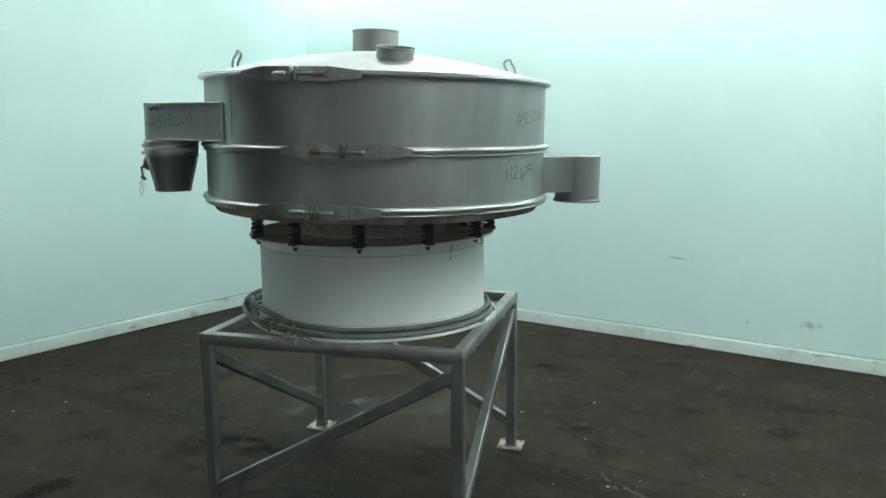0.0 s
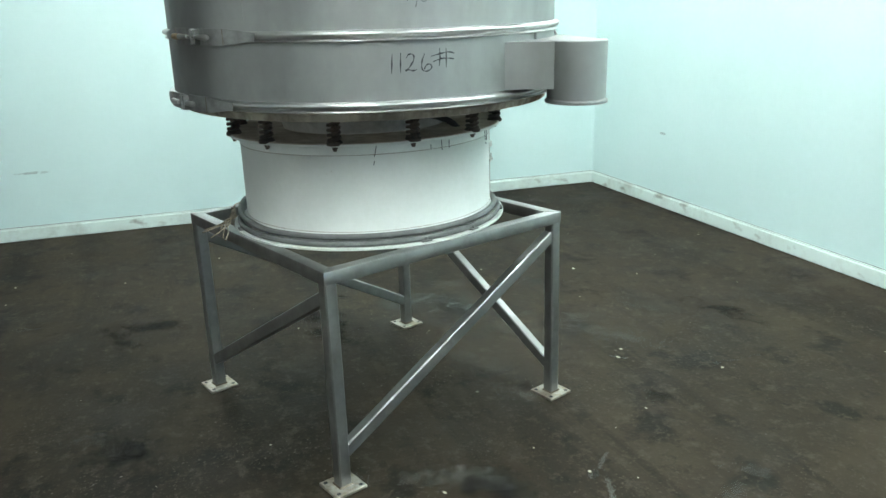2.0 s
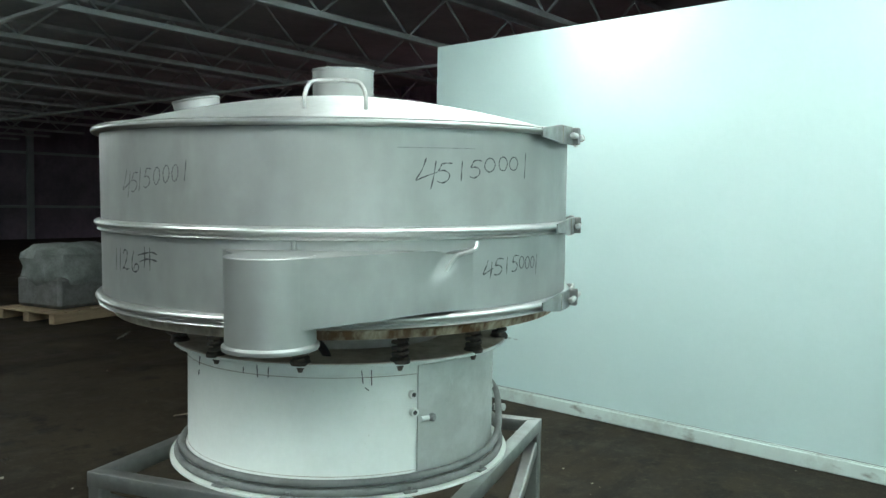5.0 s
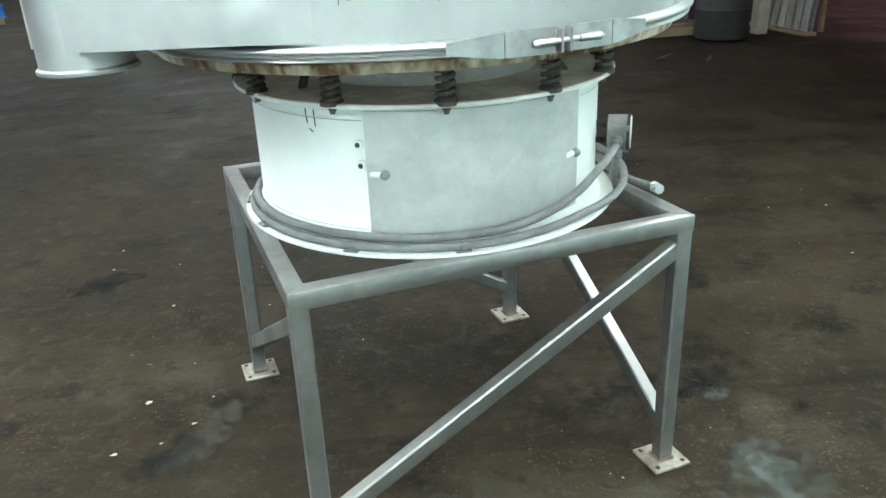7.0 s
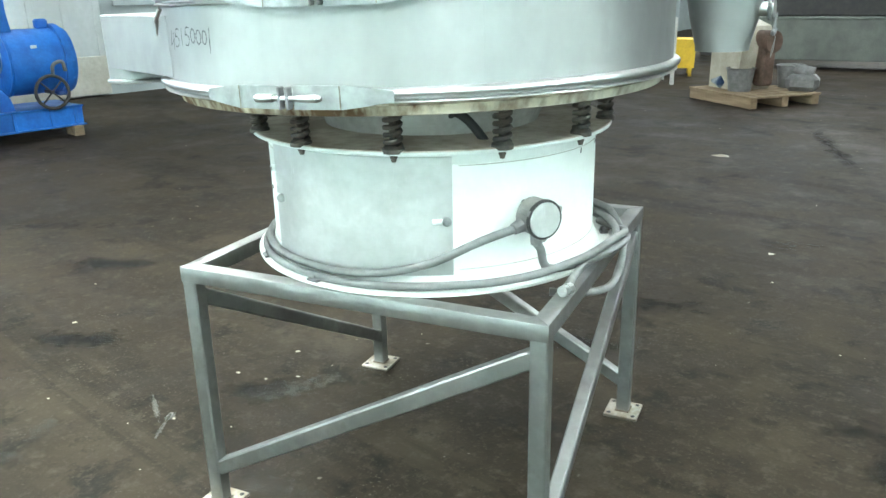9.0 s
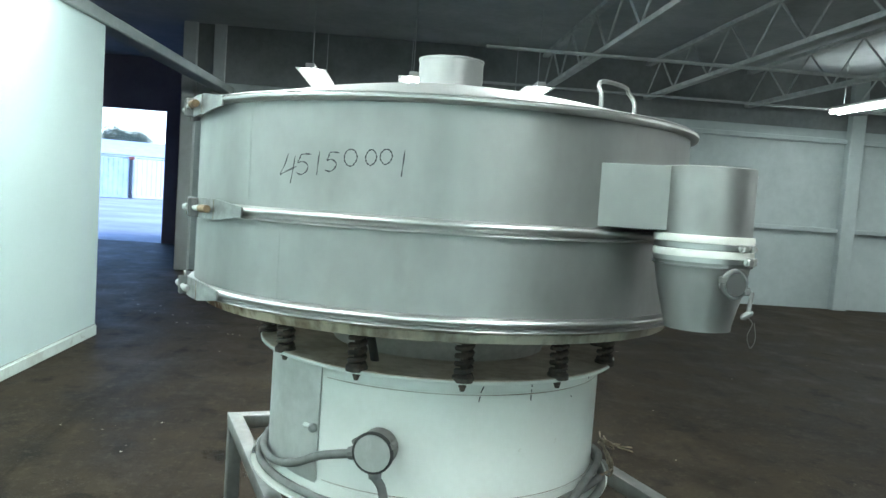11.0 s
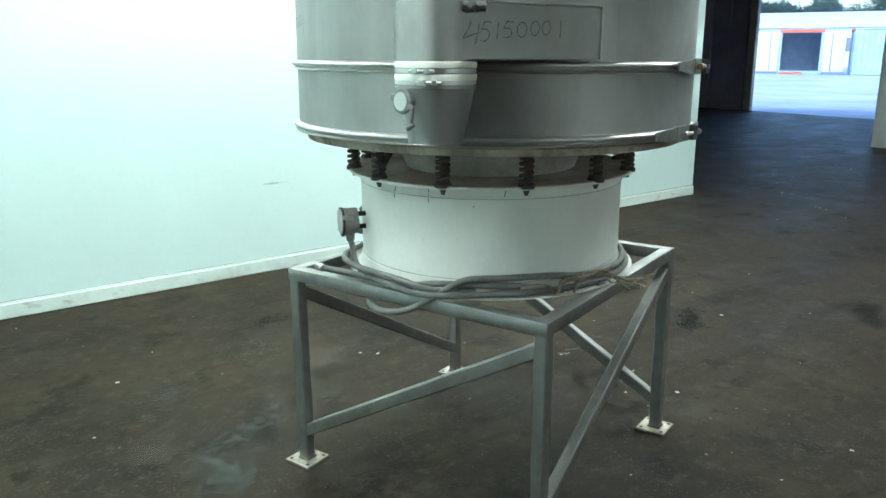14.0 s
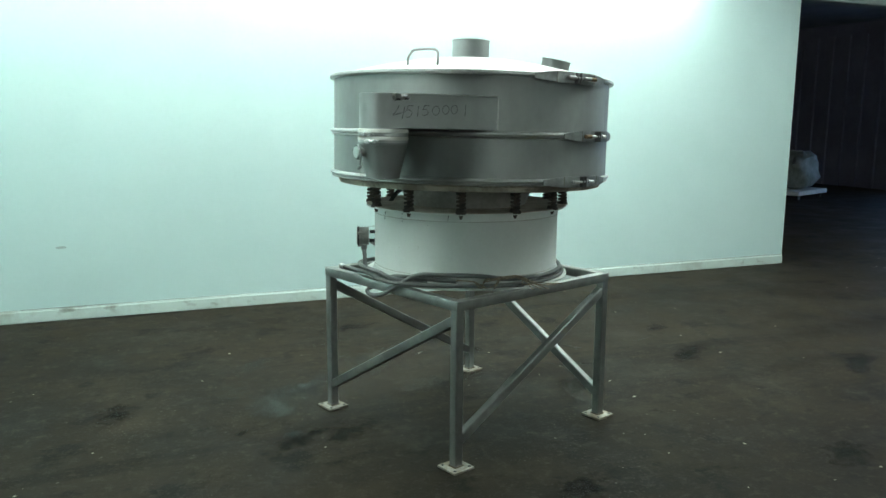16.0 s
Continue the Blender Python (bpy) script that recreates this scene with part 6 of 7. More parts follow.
def lumpy(b, c, s, seed, amp=0.16, seg=28, rings=16, foot=0.0):
    """A draped, crumpled mound: a rounded block pushed in and out by noise."""
    rows = []
    for j in range(rings + 1):
        e = math.pi * (j / rings) - math.pi / 2
        row = []
        for i in range(seg):
            a = 2 * math.pi * i / seg
            p = Vector((math.cos(e) * math.cos(a), math.cos(e) * math.sin(a), math.sin(e)))
            p = Vector([math.copysign(abs(x) ** 0.6, x) for x in p])
            n = 1 + amp * noise.noise(p * 2.1 + Vector((seed, 0, 0))) + amp * 0.5 * noise.noise(p * 6 + Vector((0, seed, 0)))
            q = Vector((c[0] + p.x * s[0] / 2 * n, c[1] + p.y * s[1] / 2 * n, c[2] + p.z * s[2] / 2 * (n if p.z > 0 else 1)))
            q.z = max(q.z, foot)
            row.append(b.verts.new(q))
        rows.append(row)
    for r, q in zip(rows, rows[1:]):
        for i in range(seg):
            b.faces.new((r[i], r[(i + 1) % seg], q[(i + 1) % seg], q[i]))


def wrapped(name, m, core, cover, s, seed, label):
    t = thing(name, m, label, "machine", "wrapped machines")
    part("machine_body", boxes(((0, 0, 0.128 + s[2] * 0.26), (s[0] * 0.9, s[1] * 0.9, s[2] * 0.5), 0.04), ((0.1, 0, 0.128 + s[2] * 0.62), (s[0] * 0.5, s[1] * 0.5, s[2] * 0.3), 0.05)), core, t)
    b = bmesh.new()
    lumpy(b, (0, 0, 0.14 + s[2] * 0.62), (s[0] * 0.98, s[1] * 0.98, s[2] * 0.75), seed, foot=0.14 + s[2] * 0.3)
    part("wrap", b, cover, t, "loose crumpled cover")
    return t


pallet("pallet", at(0.10, -10.05, 12), 1.1, 0.95)
wrapped("wrapped_machine", at(0.10, -10.05, 12), DEEP_BLUE, PLASTIC, (0.88, 0.80, 0.86), 3.3, "blue machine under crumpled clear plastic on a pallet")
pallet("pallet", at(-1.6, -9.9, -6), 1.2, 1.0)
wrapped("wrapped_machine", at(-1.6, -9.9, -6), GREYMETAL, TARP, (1.1, 0.95, 0.80), 8.1, "machine under a grey tarpaulin on a pallet")
pallet("pallet", at(1.22, -16.6, 4), 1.1, 0.95)
wrapped("wrapped_machine", at(1.22, -16.6, 4), TEAL, TARP, (1.0, 0.9, 1.0), 5.7, "teal machine partly covered on a pallet")


pallet("pallet", at(0.55, -12.5, 8), 1.1, 0.95)
wrapped("wrapped_machine", at(0.55, -12.5, 8), DEEP_BLUE, PLASTIC, (0.95, 0.85, 0.92), 6.4, "dark blue machine under a cloudy plastic cover on a pallet")


def column_machine(m):
    t = thing("column_machine", m, "dark blue cabinet machine with a yellow guard and a tall column", "machine")
    part("cabinet", boxes(((0, 0, 0.50), (0.90, 0.70, 0.92), 0.03)), DEEP_BLUE, t)
    part("plinth", boxes(((0, 0, 0.03), (0.96, 0.76, 0.06), 0.01)), BLACK, t)
    part("worktop", boxes(((0, 0, 0.99), (0.98, 0.76, 0.06), 0.015)), TEAL, t)
    part("column", bm_new((rod, (0.10, 0.1, 1.02), (0.10, 0.1, 1.75), 0.06, 0.06, 16)), GREYMETAL, t)
    part("head", boxes(((0.12, -0.02, 1.50), (0.30, 0.46, 0.34), 0.05)), DEEP_BLUE, t)
    part("spindle", bm_new((rod, (0.12, -0.16, 1.14), (0.12, -0.16, 1.33), 0.03, 0.04, 12)), GREYMETAL, t)
    part("guard", boxes(((-0.28, 0.12, 1.22), (0.16, 0.10, 0.40), 0.02)), YELLOW, t, "yellow upright guard")
    return t


column_machine(at(-0.72, -15.3, 4 + 180))


def press(m):
    t = thing("press_machine", m, "dark teal press with yellow guard posts and a grey back panel", "machine")
    part("bed", boxes(((0, 0, 0.62), (1.75, 0.8, 0.75), 0.02), ((0, -0.42, 0.86), (1.6, 0.06, 0.10), 0.01), ((0, -0.42, 0.60), (1.6, 0.06, 0.10), 0.01)), NAVY, t)
    part("back_panel", boxes(((0, 0.1, 1.62), (1.75, 0.3, 1.22), 0.02), ((-0.05, 0.1, 2.28), (0.36, 0.22, 0.12), 0.01)), BLACK, t, "tall dark grey back panel")
    part("centre_plate", boxes(((0.0, -0.07, 1.58), (0.50, 0.04, 1.1), 0.01)), OLIVE, t)
    for x in (-1.02, 1.02):
        part("guard_post", boxes(((x, -0.42, 0.60), (0.16, 0.16, 0.95), 0.01)), YELLOW, t, "yellow guard post")
    part("plate_mark", bm_new((rod, (0.0, -0.46, 0.74), (0.0, -0.45, 0.74), 0.07, 0.07, 16)), WHITE_PAINT, t)
    part("plinth", boxes(((0, 0, 0.12), (1.6, 0.7, 0.24), 0.01)), BLACK, t)
    return t


press(at(-1.75, -19.6, 4 + 180))


def pipe_rack(m):
    t = thing("pipe_rack", m, "grey steel pipe rack carrying long bars", "rack")
    for x in (-2.4, 0, 2.4):
        part("upright", boxes(((x, 0, 0.95), (0.08, 0.08, 1.9), 0.006)), GREYMETAL, t)
        for z in (1.2, 1.75):
            part("arm", boxes(((x, 0.16, z), (0.06, 0.36, 0.06), 0.006)), GREYMETAL, t)
    for z, y in ((1.26, 0.10), (1.27, 0.22), (1.81, 0.12), (1.82, 0.24)):
        part("bar", bm_new((rod, (-2.8, y, z), (2.8, y, z), 0.03, 0.03, 10)), TRUSS, t)
    return t


pipe_rack(at(1.6, -21.9, 0))
pipe_rack(at(-4.6, -21.9, 0))




second = blue_extruder(at(7.55, -10.48, -137))
tagged(second, "blue extruder with a small grey motor on its chute", "machine")
part("chute_motor", bm_new((rod, (0.72, 0.35, 1.56), (0.86, 0.35, 1.56), 0.11, 0.11, 20), (rod, (0.86, 0.35, 1.56), (1.04, 0.35, 1.56), 0.13, 0.12, 20), (soft_box, (0.90, 0.35, 1.425), (0.36, 0.26, 0.05), 0.01), (soft_box, (0.94, 0.35, 1.70), (0.12, 0.10, 0.06), 0.01)), GREYMETAL, second, "small grey motor")


def drum_mixer(m):
    t = thing("motor_stand", m, "dark motor unit on a trestle stand with a looped cable", "machine")
    motor = part("motor", bm_new((rod, (-0.40, 0, 0.95), (-0.30, 0, 0.95), 0.19, 0.26, 28), (rod, (-0.30, 0, 0.95), (0.0, 0, 0.95), 0.265, 0.265, 28), (rod, (0.0, 0, 0.95), (0.10, 0, 0.95), 0.26, 0.18, 28), (soft_box, (-0.12, 0, 1.22), (0.28, 0.20, 0.06), 0.015)), DARK_FRAME, t, "dusty dark motor casing")
    part("motor_shell", bm_new((rod, (-0.20, 0, 0.95), (-0.06, 0, 0.95), 0.272, 0.272, 28)), BROWN_IRON, motor)
    for k in range(10):
        a = radians(200 + 16 * k)
        part("fin", boxes(((-0.13, 0.275 * math.cos(a), 0.95 + 0.275 * math.sin(a)), (0.13, 0.02, 0.02), 0.003)), BROWN_IRON, motor)
    part("gearbox", bm_new((rod, (0.08, 0, 0.93), (0.22, 0, 0.93), 0.14, 0.14, 20), (soft_box, (0.30, 0, 0.90), (0.20, 0.24, 0.40), 0.03)), BLACK, t)
    part("control_box", boxes(((0.28, -0.02, 1.13), (0.38, 0.26, 0.10), 0.015), ((0.40, -0.05, 1.02), (0.12, 0.22, 0.10), 0.015)), GREYMETAL, t, "light grey control box")
    for y in (-0.24, 0.24):
        for x0, x1 in ((-0.50, -0.22), (0.46, 0.24)):
            part("leg", bm_new((hose, [(x0, y, 0.0), (x1, y * 0.6, 0.66)], 0.034, 6, 1, False)), DARK_FRAME, t)
    part("deck", boxes(((0.02, 0, 0.665), (0.62, 0.36, 0.05), 0.006)), DARK_FRAME, t)
    for y in (-0.19, 0.19):
        part("cross_rail", boxes(((-0.02, y, 0.46), (0.56, 0.04, 0.06), 0.005)), DARK_FRAME, t)
    part("shaft", bm_new((rod, (0.10, 0, 0.14), (0.16, -0.05, 0.64), 0.035, 0.05, 10)), BLACK, t)
    part("cable", bm_new((hose, [(0.46, -0.08, 1.04), (0.58, -0.08, 1.0), (0.66, -0.08, 0.82), (0.60, -0.08, 0.66), (0.50, -0.08, 0.68), (0.46, -0.08, 0.86)], 0.014)), BLACK, t)
    part("floor_box", boxes(((0.02, 0, 0.12), (0.40, 0.32, 0.24), 0.02)), GREYMETAL, t)
    return t


drum_mixer(at(8.28, -10.41, -137))


# ---- west hall ----
def ladder(m):
    t = thing("step_ladder", m, "weathered yellow step ladder standing open", "ladder")
    for y in (-0.23, 0.23):
        part("front_rail", bm_new((hose, [(0.30, y, 0.0), (0.0, y * 0.75, 1.55)], 0.022, 6, 1, False)), LADDER, t)
        part("back_rail", bm_new((hose, [(-0.38, y, 0.0), (-0.02, y * 0.75, 1.52)], 0.018, 6, 1, False)), LADDER, t)
    for k in range(1, 5):
        f = k / 5
        part("tread", boxes(((0.30 * (1 - f), 0, 1.55 * f), (0.09, 0.42 - 0.08 * f, 0.025), 0.004)), BLACK, t)
    part("cap", boxes(((-0.01, 0, 1.56), (0.16, 0.36, 0.04), 0.01)), LADDER, t)
    return t


ladder(at(-3.98, -2.46, -90))
tagged(part("timber_offcut", boxes(((0, 0, 0.20), (0.06, 0.10, 0.40), 0.004)), WOOD, m=at(-3.55, -2.42, 15)), "short timber offcut standing by the wall end", "timber")

t = thing("cardboard_bin", at(-14.9, -9.2, 6), "long low brown cardboard bin on the floor", "box")
part("carton", boxes(((0, 0, 0.56), (1.1, 2.9, 1.12), 0.02)), CARD, t)
part("rim_fold", boxes(((0, 0, 1.13), (1.14, 2.94, 0.05), 0.01)), CARD, t)
t = thing("roll_rack", at(-17.6, -7.9, 6), "dark rack with two long metal rolls", "rack")
for z in (1.45, 1.95):
    part("roll", bm_new((rod, (0, -0.95, z), (0, 0.95, z), 0.20, 0.20, 24)), GREYMETAL, t)
for y in (-1.05, 1.05):
    part("upright", boxes(((0, y, 1.2), (0.5, 0.08, 2.4), 0.01)), BLACK, t)
part("backing", boxes(((-0.35, 0, 1.2), (0.06, 2.4, 2.4), 0.01)), BLACK, t)


def shelf_unit(m, seed):
    t = thing("storage_shelf", m, "dark steel shelving crammed with boxes and papers", "shelf", "storage shelves")
    rng = random.Random(seed)
    for x in (-1.2, 1.2):
        for y in (-0.3, 0.3):
            part("post", boxes(((x, y, 1.15), (0.07, 0.07, 2.3), 0.006)), BLACK, t)
    for z in (0.2, 0.85, 1.5, 2.1):
        part("shelf_board", boxes(((0, 0, z), (2.4, 0.6, 0.04), 0.005)), BLACK, t)
    return t


def stock_box(m, s, material, label):
    b = bmesh.new()
    soft_box(b, (0, 0, s[2] / 2), s, 0.008)
    soft_box(b, (0, 0, s[2] + 0.002), (s[0] * 0.96, 0.05, 0.004), 0.001)
    return tagged(part("carton", b, material, m=m), label, "box", "stored cartons")


for (u, v, turn, seed) in ((-19.3, -11.9, 96, 2), (-18.6, -14.6, 96, 5)):
    shelf_unit(at(u, v, turn), seed)
    rng = random.Random(seed)
    for z in (0.22, 0.87, 1.52, 2.12):
        y = -1.0
        while y < 0.9:
            w = rng.uniform(0.25, 0.5)
            h = rng.uniform(0.18, 0.42)
            if rng.random() < 0.8:
                k = rng.choice((CARD, BLACK, BLACK, OLIVE, GREYMETAL, PLY))
                stock_box(at(u, v, turn) @ pose(y + w / 2, rng.uniform(-0.05, 0.05), z, 0, 0, rng.uniform(-6, 6)), (w * 0.9, 0.4, h), k, "worn storage carton on a dark shelf")
            y += w
b = bmesh.new()
rng = random.Random(31)
for k in range(90):
    r, a, f = rng.random() ** 0.6, rng.uniform(0, 6.283), rng.random()
    size = (rng.uniform(0.10, 0.55), rng.uniform(0.10, 0.40), rng.choice((0.02, 0.05, 0.12, 0.22)))
    lift = 0.12 + 1.75 * f * (1.05 - r)
    soft_box(b, (0, 0, 0), size, 0.006, Matrix.Translation((0.8 * r * math.cos(a), 0.95 * r * math.sin(a), lift)) @ pose(0, 0, 0, rng.gauss(0, 24), rng.gauss(0, 24), rng.uniform(0, 180)))
tagged(part("scrap_heap", b, SCRAP, m=at(-17.0, -11.9)), "dull heap of tipped boxes, sheets and packing", "scrap", kind="stuff")


def dark_machine(m, w, h, top, label):
    t = thing("bench_machine", m, label, "machine", "machines along the west hall")
    part("cabinet", boxes(((0, 0, h / 2 + 0.04), (w, 0.9, h - 0.08), 0.02)), OLIVE, t)
    part("plinth", boxes(((0, 0, 0.05), (w * 0.92, 0.8, 0.10), 0.01)), BLACK, t)
    part("worktop", boxes(((0, 0, h + 0.03), (w * 1.04, 0.96, 0.07), 0.01)), top, t)
    part("panel", boxes(((w * 0.18, -0.46, h * 0.62), (w * 0.34, 0.03, h * 0.4), 0.01)), GREYMETAL, t)
    part("name_plate", boxes(((w * 0.1, -0.48, h * 0.35), (0.12, 0.02, 0.16), 0.004)), WHITE_PAINT, t)
    for k in range(3):
        part("louvre", boxes(((-w * 0.1, -0.457, h * 0.5 + 0.09 * k), (0.22, 0.02, 0.04), 0.004)), WHITE_PAINT, t)
    return t


for k, (u, v) in enumerate(((-11.0, -17.4), (-11.6, -15.6), (-12.2, -13.7), (-12.7, -11.9))):
    dark_machine(at(u, v, 107), 1.75, 1.0 if k % 2 else 1.15, BLUE if k == 1 else BLACK, "dark industrial cabinet machine with a worktop")
rng = random.Random(21)
for k in range(11):
    f = k / 10
    u, v = -11.0 - 1.6 * f + rng.uniform(-0.1, 0.1), -17.6 + 5.8 * f
    s = (rng.uniform(0.25, 0.5), rng.uniform(0.25, 0.5), rng.uniform(0.2, 0.5))
    on_tall = int(f * 3.999) % 2 == 0
    stock_box(at(u, v, rng.uniform(90, 125), 1.215 if on_tall else 1.065), s, (ORANGE, PLY, GREYMETAL, WHITE_PAINT, BLACK, YELLOW)[k % 6], "loose carton on a machine worktop")

t = thing("leaning_sheets", at(-4.36, -7.06, 8), "ribbed weathered sheets leaning on a low timber rail", "sheets")
for i in range(7):
    part("sheet_rib", bm_new((soft_box, (0, 0, 0), (0.03, 0.11, 0.84), 0.012, pose(0.06, -0.42 + 0.14 * i, 0.42, 0, -5, 0))), WEATHERED, t)
part("sheet", bm_new((soft_box, (0, 0, 0), (0.02, 1.04, 0.80), 0.005, pose(0.03, 0, 0.42, 0, -5, 0))), GREYMETAL, t)
part("rail", boxes(((0.10, 0, 0.02), (0.16, 1.1, 0.04), 0.006)), WOOD, t)
part("back_prop", boxes(((-0.20, 0.3, 0.30), (0.05, 0.05, 0.60), 0.005)), WOOD, t)
tagged(part("timber_post", bm_new((soft_box, (0, 0, 0.5), (0.14, 0.14, 1.0), 0.012)), CREAM, m=at(-3.93, -6.86, 10)), "short pale timber post standing on the floor", "post")
b = bmesh.new()
lathe(b, [(0.0, 0.02), (0.26, 0.02), (0.28, 0.05), (0.28, 0.30), (0.29, 0.32), (0.28, 0.34), (0.28, 0.60), (0.29, 0.62), (0.28, 0.64), (0.28, 0.88), (0.26, 0.90), (0.0, 0.89)], 32)
tagged(part("steel_drum", b, BLACK, m=at(-3.40, -6.62)), "black steel drum standing on the floor", "drum")
pallet("pallet", at(-2.75, -7.35, 12), 1.1, 0.95)
wrapped("wrapped_machine", at(-2.75, -7.35, 12), GREYMETAL, TARP, (0.9, 0.8, 0.7), 2.2, "low machine under a grey cover on a pallet")

# west hall wall frame
for v in (-18, -14, -10, -6, -2, 2):
    tagged(part("hall_post", bm_new((soft_box, (-20.4, v, HALL / 2), (0.24, 0.24, HALL), 0.01)), SHED_DARK, m=BM), "dark steel post of the west hall", "post", kind="structure")
for z in (2.45, 2.85, 4.2):
    tagged(part("hall_rail", bm_new((soft_box, (-20.45, -8, z), (0.10, 21, 0.08), 0.01)), SHED_DARK, m=BM), "dark wall rail of the west hall", "trim", kind="structure")
for v in (-16, -12, -4):
    for s in (-1, 1):
        tagged(part("hall_brace", bm_new((rod, (-20.42, v - 1.9 * s, 2.9), (-20.42, v + 1.9 * s, 5.2), 0.035, 0.035, 8)), SHED_DARK, m=BM), "dark diagonal wall brace of the west hall", "trim", kind="structure")
shed_wall("wall_hall_west", [(-20.75, -20.6, -20, 4, 0, HALL)], mat("dull_violet_cladding", (0.50, 0.43, 0.49), (0.38, 0.32, 0.37), rough=0.8, scale=1.0, fine=8, stretch=(1, 1, 0.3)), "dull violet cladding of the west hall")

# dark backing added over the wall's lower part, up to 2.7 m
tagged(part("hall_dado", bm_new((soft_box, (-20.56, -8.0, 1.35), (0.06, 23.6, 2.70), 0.01)), mat("dark_violet_boarding", (0.075, 0.068, 0.085), (0.045, 0.04, 0.05), rough=0.8, scale=1.5, fine=10), m=BM), "dark backing along the foot of the west hall wall", "trim", kind="structure")

# white parts truck by the yard doorway
t = thing("parts_truck", at(10.0, 7.65, 20), "pale bagged machine on a low white dolly", "dolly")
part("deck", boxes(((0, 0, 0.12), (1.2, 0.7, 0.08), 0.01)), WHITE_PAINT, t)
for x in (-0.45, 0.45):
    for y in (-0.28, 0.28):
        part("caster", bm_new((rod, (x, y - 0.02, 0.042), (x, y + 0.02, 0.042), 0.042, 0.042, 14)), BLACK, t)
b = bmesh.new()
lumpy(b, (0, 0, 0.5), (0.95, 0.6, 0.66), 6.1, 0.25)
part("bagged_load", b, TARP, t)

# ---- the yard ----
b = bmesh.new()
rows = [[b.verts.new((u, v, z)) for v in (-340, 340)] for u, z in ((-300, -0.06), (13.3, -0.05), (46, -0.56), (380, -0.62))]
for p, q in zip(rows, rows[1:]):
    b.faces.new((p[0], q[0], q[1], p[1]))
tagged(part("ground", b, YARD, m=BM), "pale worn concrete yard", "ground", kind="structure")


def container(m, length, front_open, body, label):
    t = thing("shipping_container", m, label, "container", "shipping containers")
    w, h = 2.44, 2.59
    part("floor_frame", boxes(((length / 2, 0, 0.09), (length, w, 0.18), 0.02)), body, t)
    part("roof", boxes(((length / 2, 0, h - 0.04), (length, w, 0.08), 0.02)), body, t)
    part("header", boxes(((0.05, 0, h - 0.10), (0.12, w, 0.20), 0.02)), ORANGE, t, "faded orange header beam")
    for y in (-w / 2 + 0.03, w / 2 - 0.03):
        b = bmesh.new()
        n = int(length / 0.28)
        fold = [(length * (i + f) / n, d) for i in range(n) for f, d in ((0.0, -0.02), (0.35, -0.02), (0.5, 0.02), (0.85, 0.02))] + [(length, -0.02)]
        loop = [(x, y + d - 0.01) for x, d in fold] + [(x, y + d + 0.01) for x, d in reversed(fold)]
        low, top = [b.verts.new((x, q, 0.15)) for x, q in loop], [b.verts.new((x, q, h - 0.15)) for x, q in loop]
        for i in range(len(loop)):
            j = (i + 1) % len(loop)
            b.faces.new((low[i], low[j], top[j], top[i]))
        part("corrugated_side", b, body, t)
    part("end_wall", boxes(((length - 0.03, 0, h / 2), (0.06, w - 0.1, h - 0.2), 0.01)), body, t)
    for y in (-w / 2 + 0.08, w / 2 - 0.08):
        part("corner_post", boxes(((0.08, y, h / 2), (0.16, 0.16, h), 0.02)), body, t)
    if front_open:
        for s in (-1, 1):
            d = part("door", boxes(((-0.04, s * (w / 2 + 0.60), h / 2), (0.06, 1.14, h - 0.3), 0.02)), WHITE_PAINT, t, "door leaf swung open")
            part("lock_bar", bm_new((rod, (-0.10, s * (w / 2 + 0.45), 0.2), (-0.10, s * (w / 2 + 0.45), h - 0.2), 0.02)), GREYMETAL, d)
            for z in (0.7, 1.3, 1.9):
                part("door_rib", boxes(((-0.085, s * (w / 2 + 0.60), z), (0.03, 1.0, 0.06), 0.006)), WHITE_PAINT, d)
    return t


ROW = at(44, 24.4, 30, -0.53)
container(ROW, 5.0, True, CONTAINER, "pale blue shipping container with its doors open")
container(ROW @ pose(0.5, -2.7, 0, 0, 0, -90), 6.06, False, CONTAINER, "pale blue corrugated shipping container")
container(ROW @ pose(0.4, 8.9, 0, 0, 0, -90), 6.06, False, ROOFING, "pale grey shipping container")
container(ROW @ pose(0.9, -9.1, 0, 0, 0, -90), 6.06, False, ROOFING, "white shipping container at the end of the row")
tagged(part("ramp", boxes(((0, 0, 0.06), (1.2, 1.3, 0.14), 0.02)), ORANGE, m=ROW @ pose(-0.9, 0.45, 0)), "rusty red steel ramp at a container door", "ramp")
t = thing("yard_building", at(64, 34, 30, -0.6), "long low pale building with a shallow metal roof", "building")
part("wall", boxes(((0, 0, 1.5), (10, 42, 3.0), 0.02)), ROOFING, t)
b = bmesh.new()
prism(b, [(-5.4, 3.0), (5.4, 3.0), (0, 4.3)], -21.5, 21.5, Matrix(((1, 0, 0, 0), (0, 0, 1, 0), (0, 1, 0, 0), (0, 0, 0, 1))))
part("roof", b, ROOFING, t, "shallow pale metal roof")
for k in range(5):
    part("window", boxes(((-5.02, -16 + 7.5 * k, 1.7), (0.06, 1.6, 1.0), 0.01)), GREYMETAL, t)


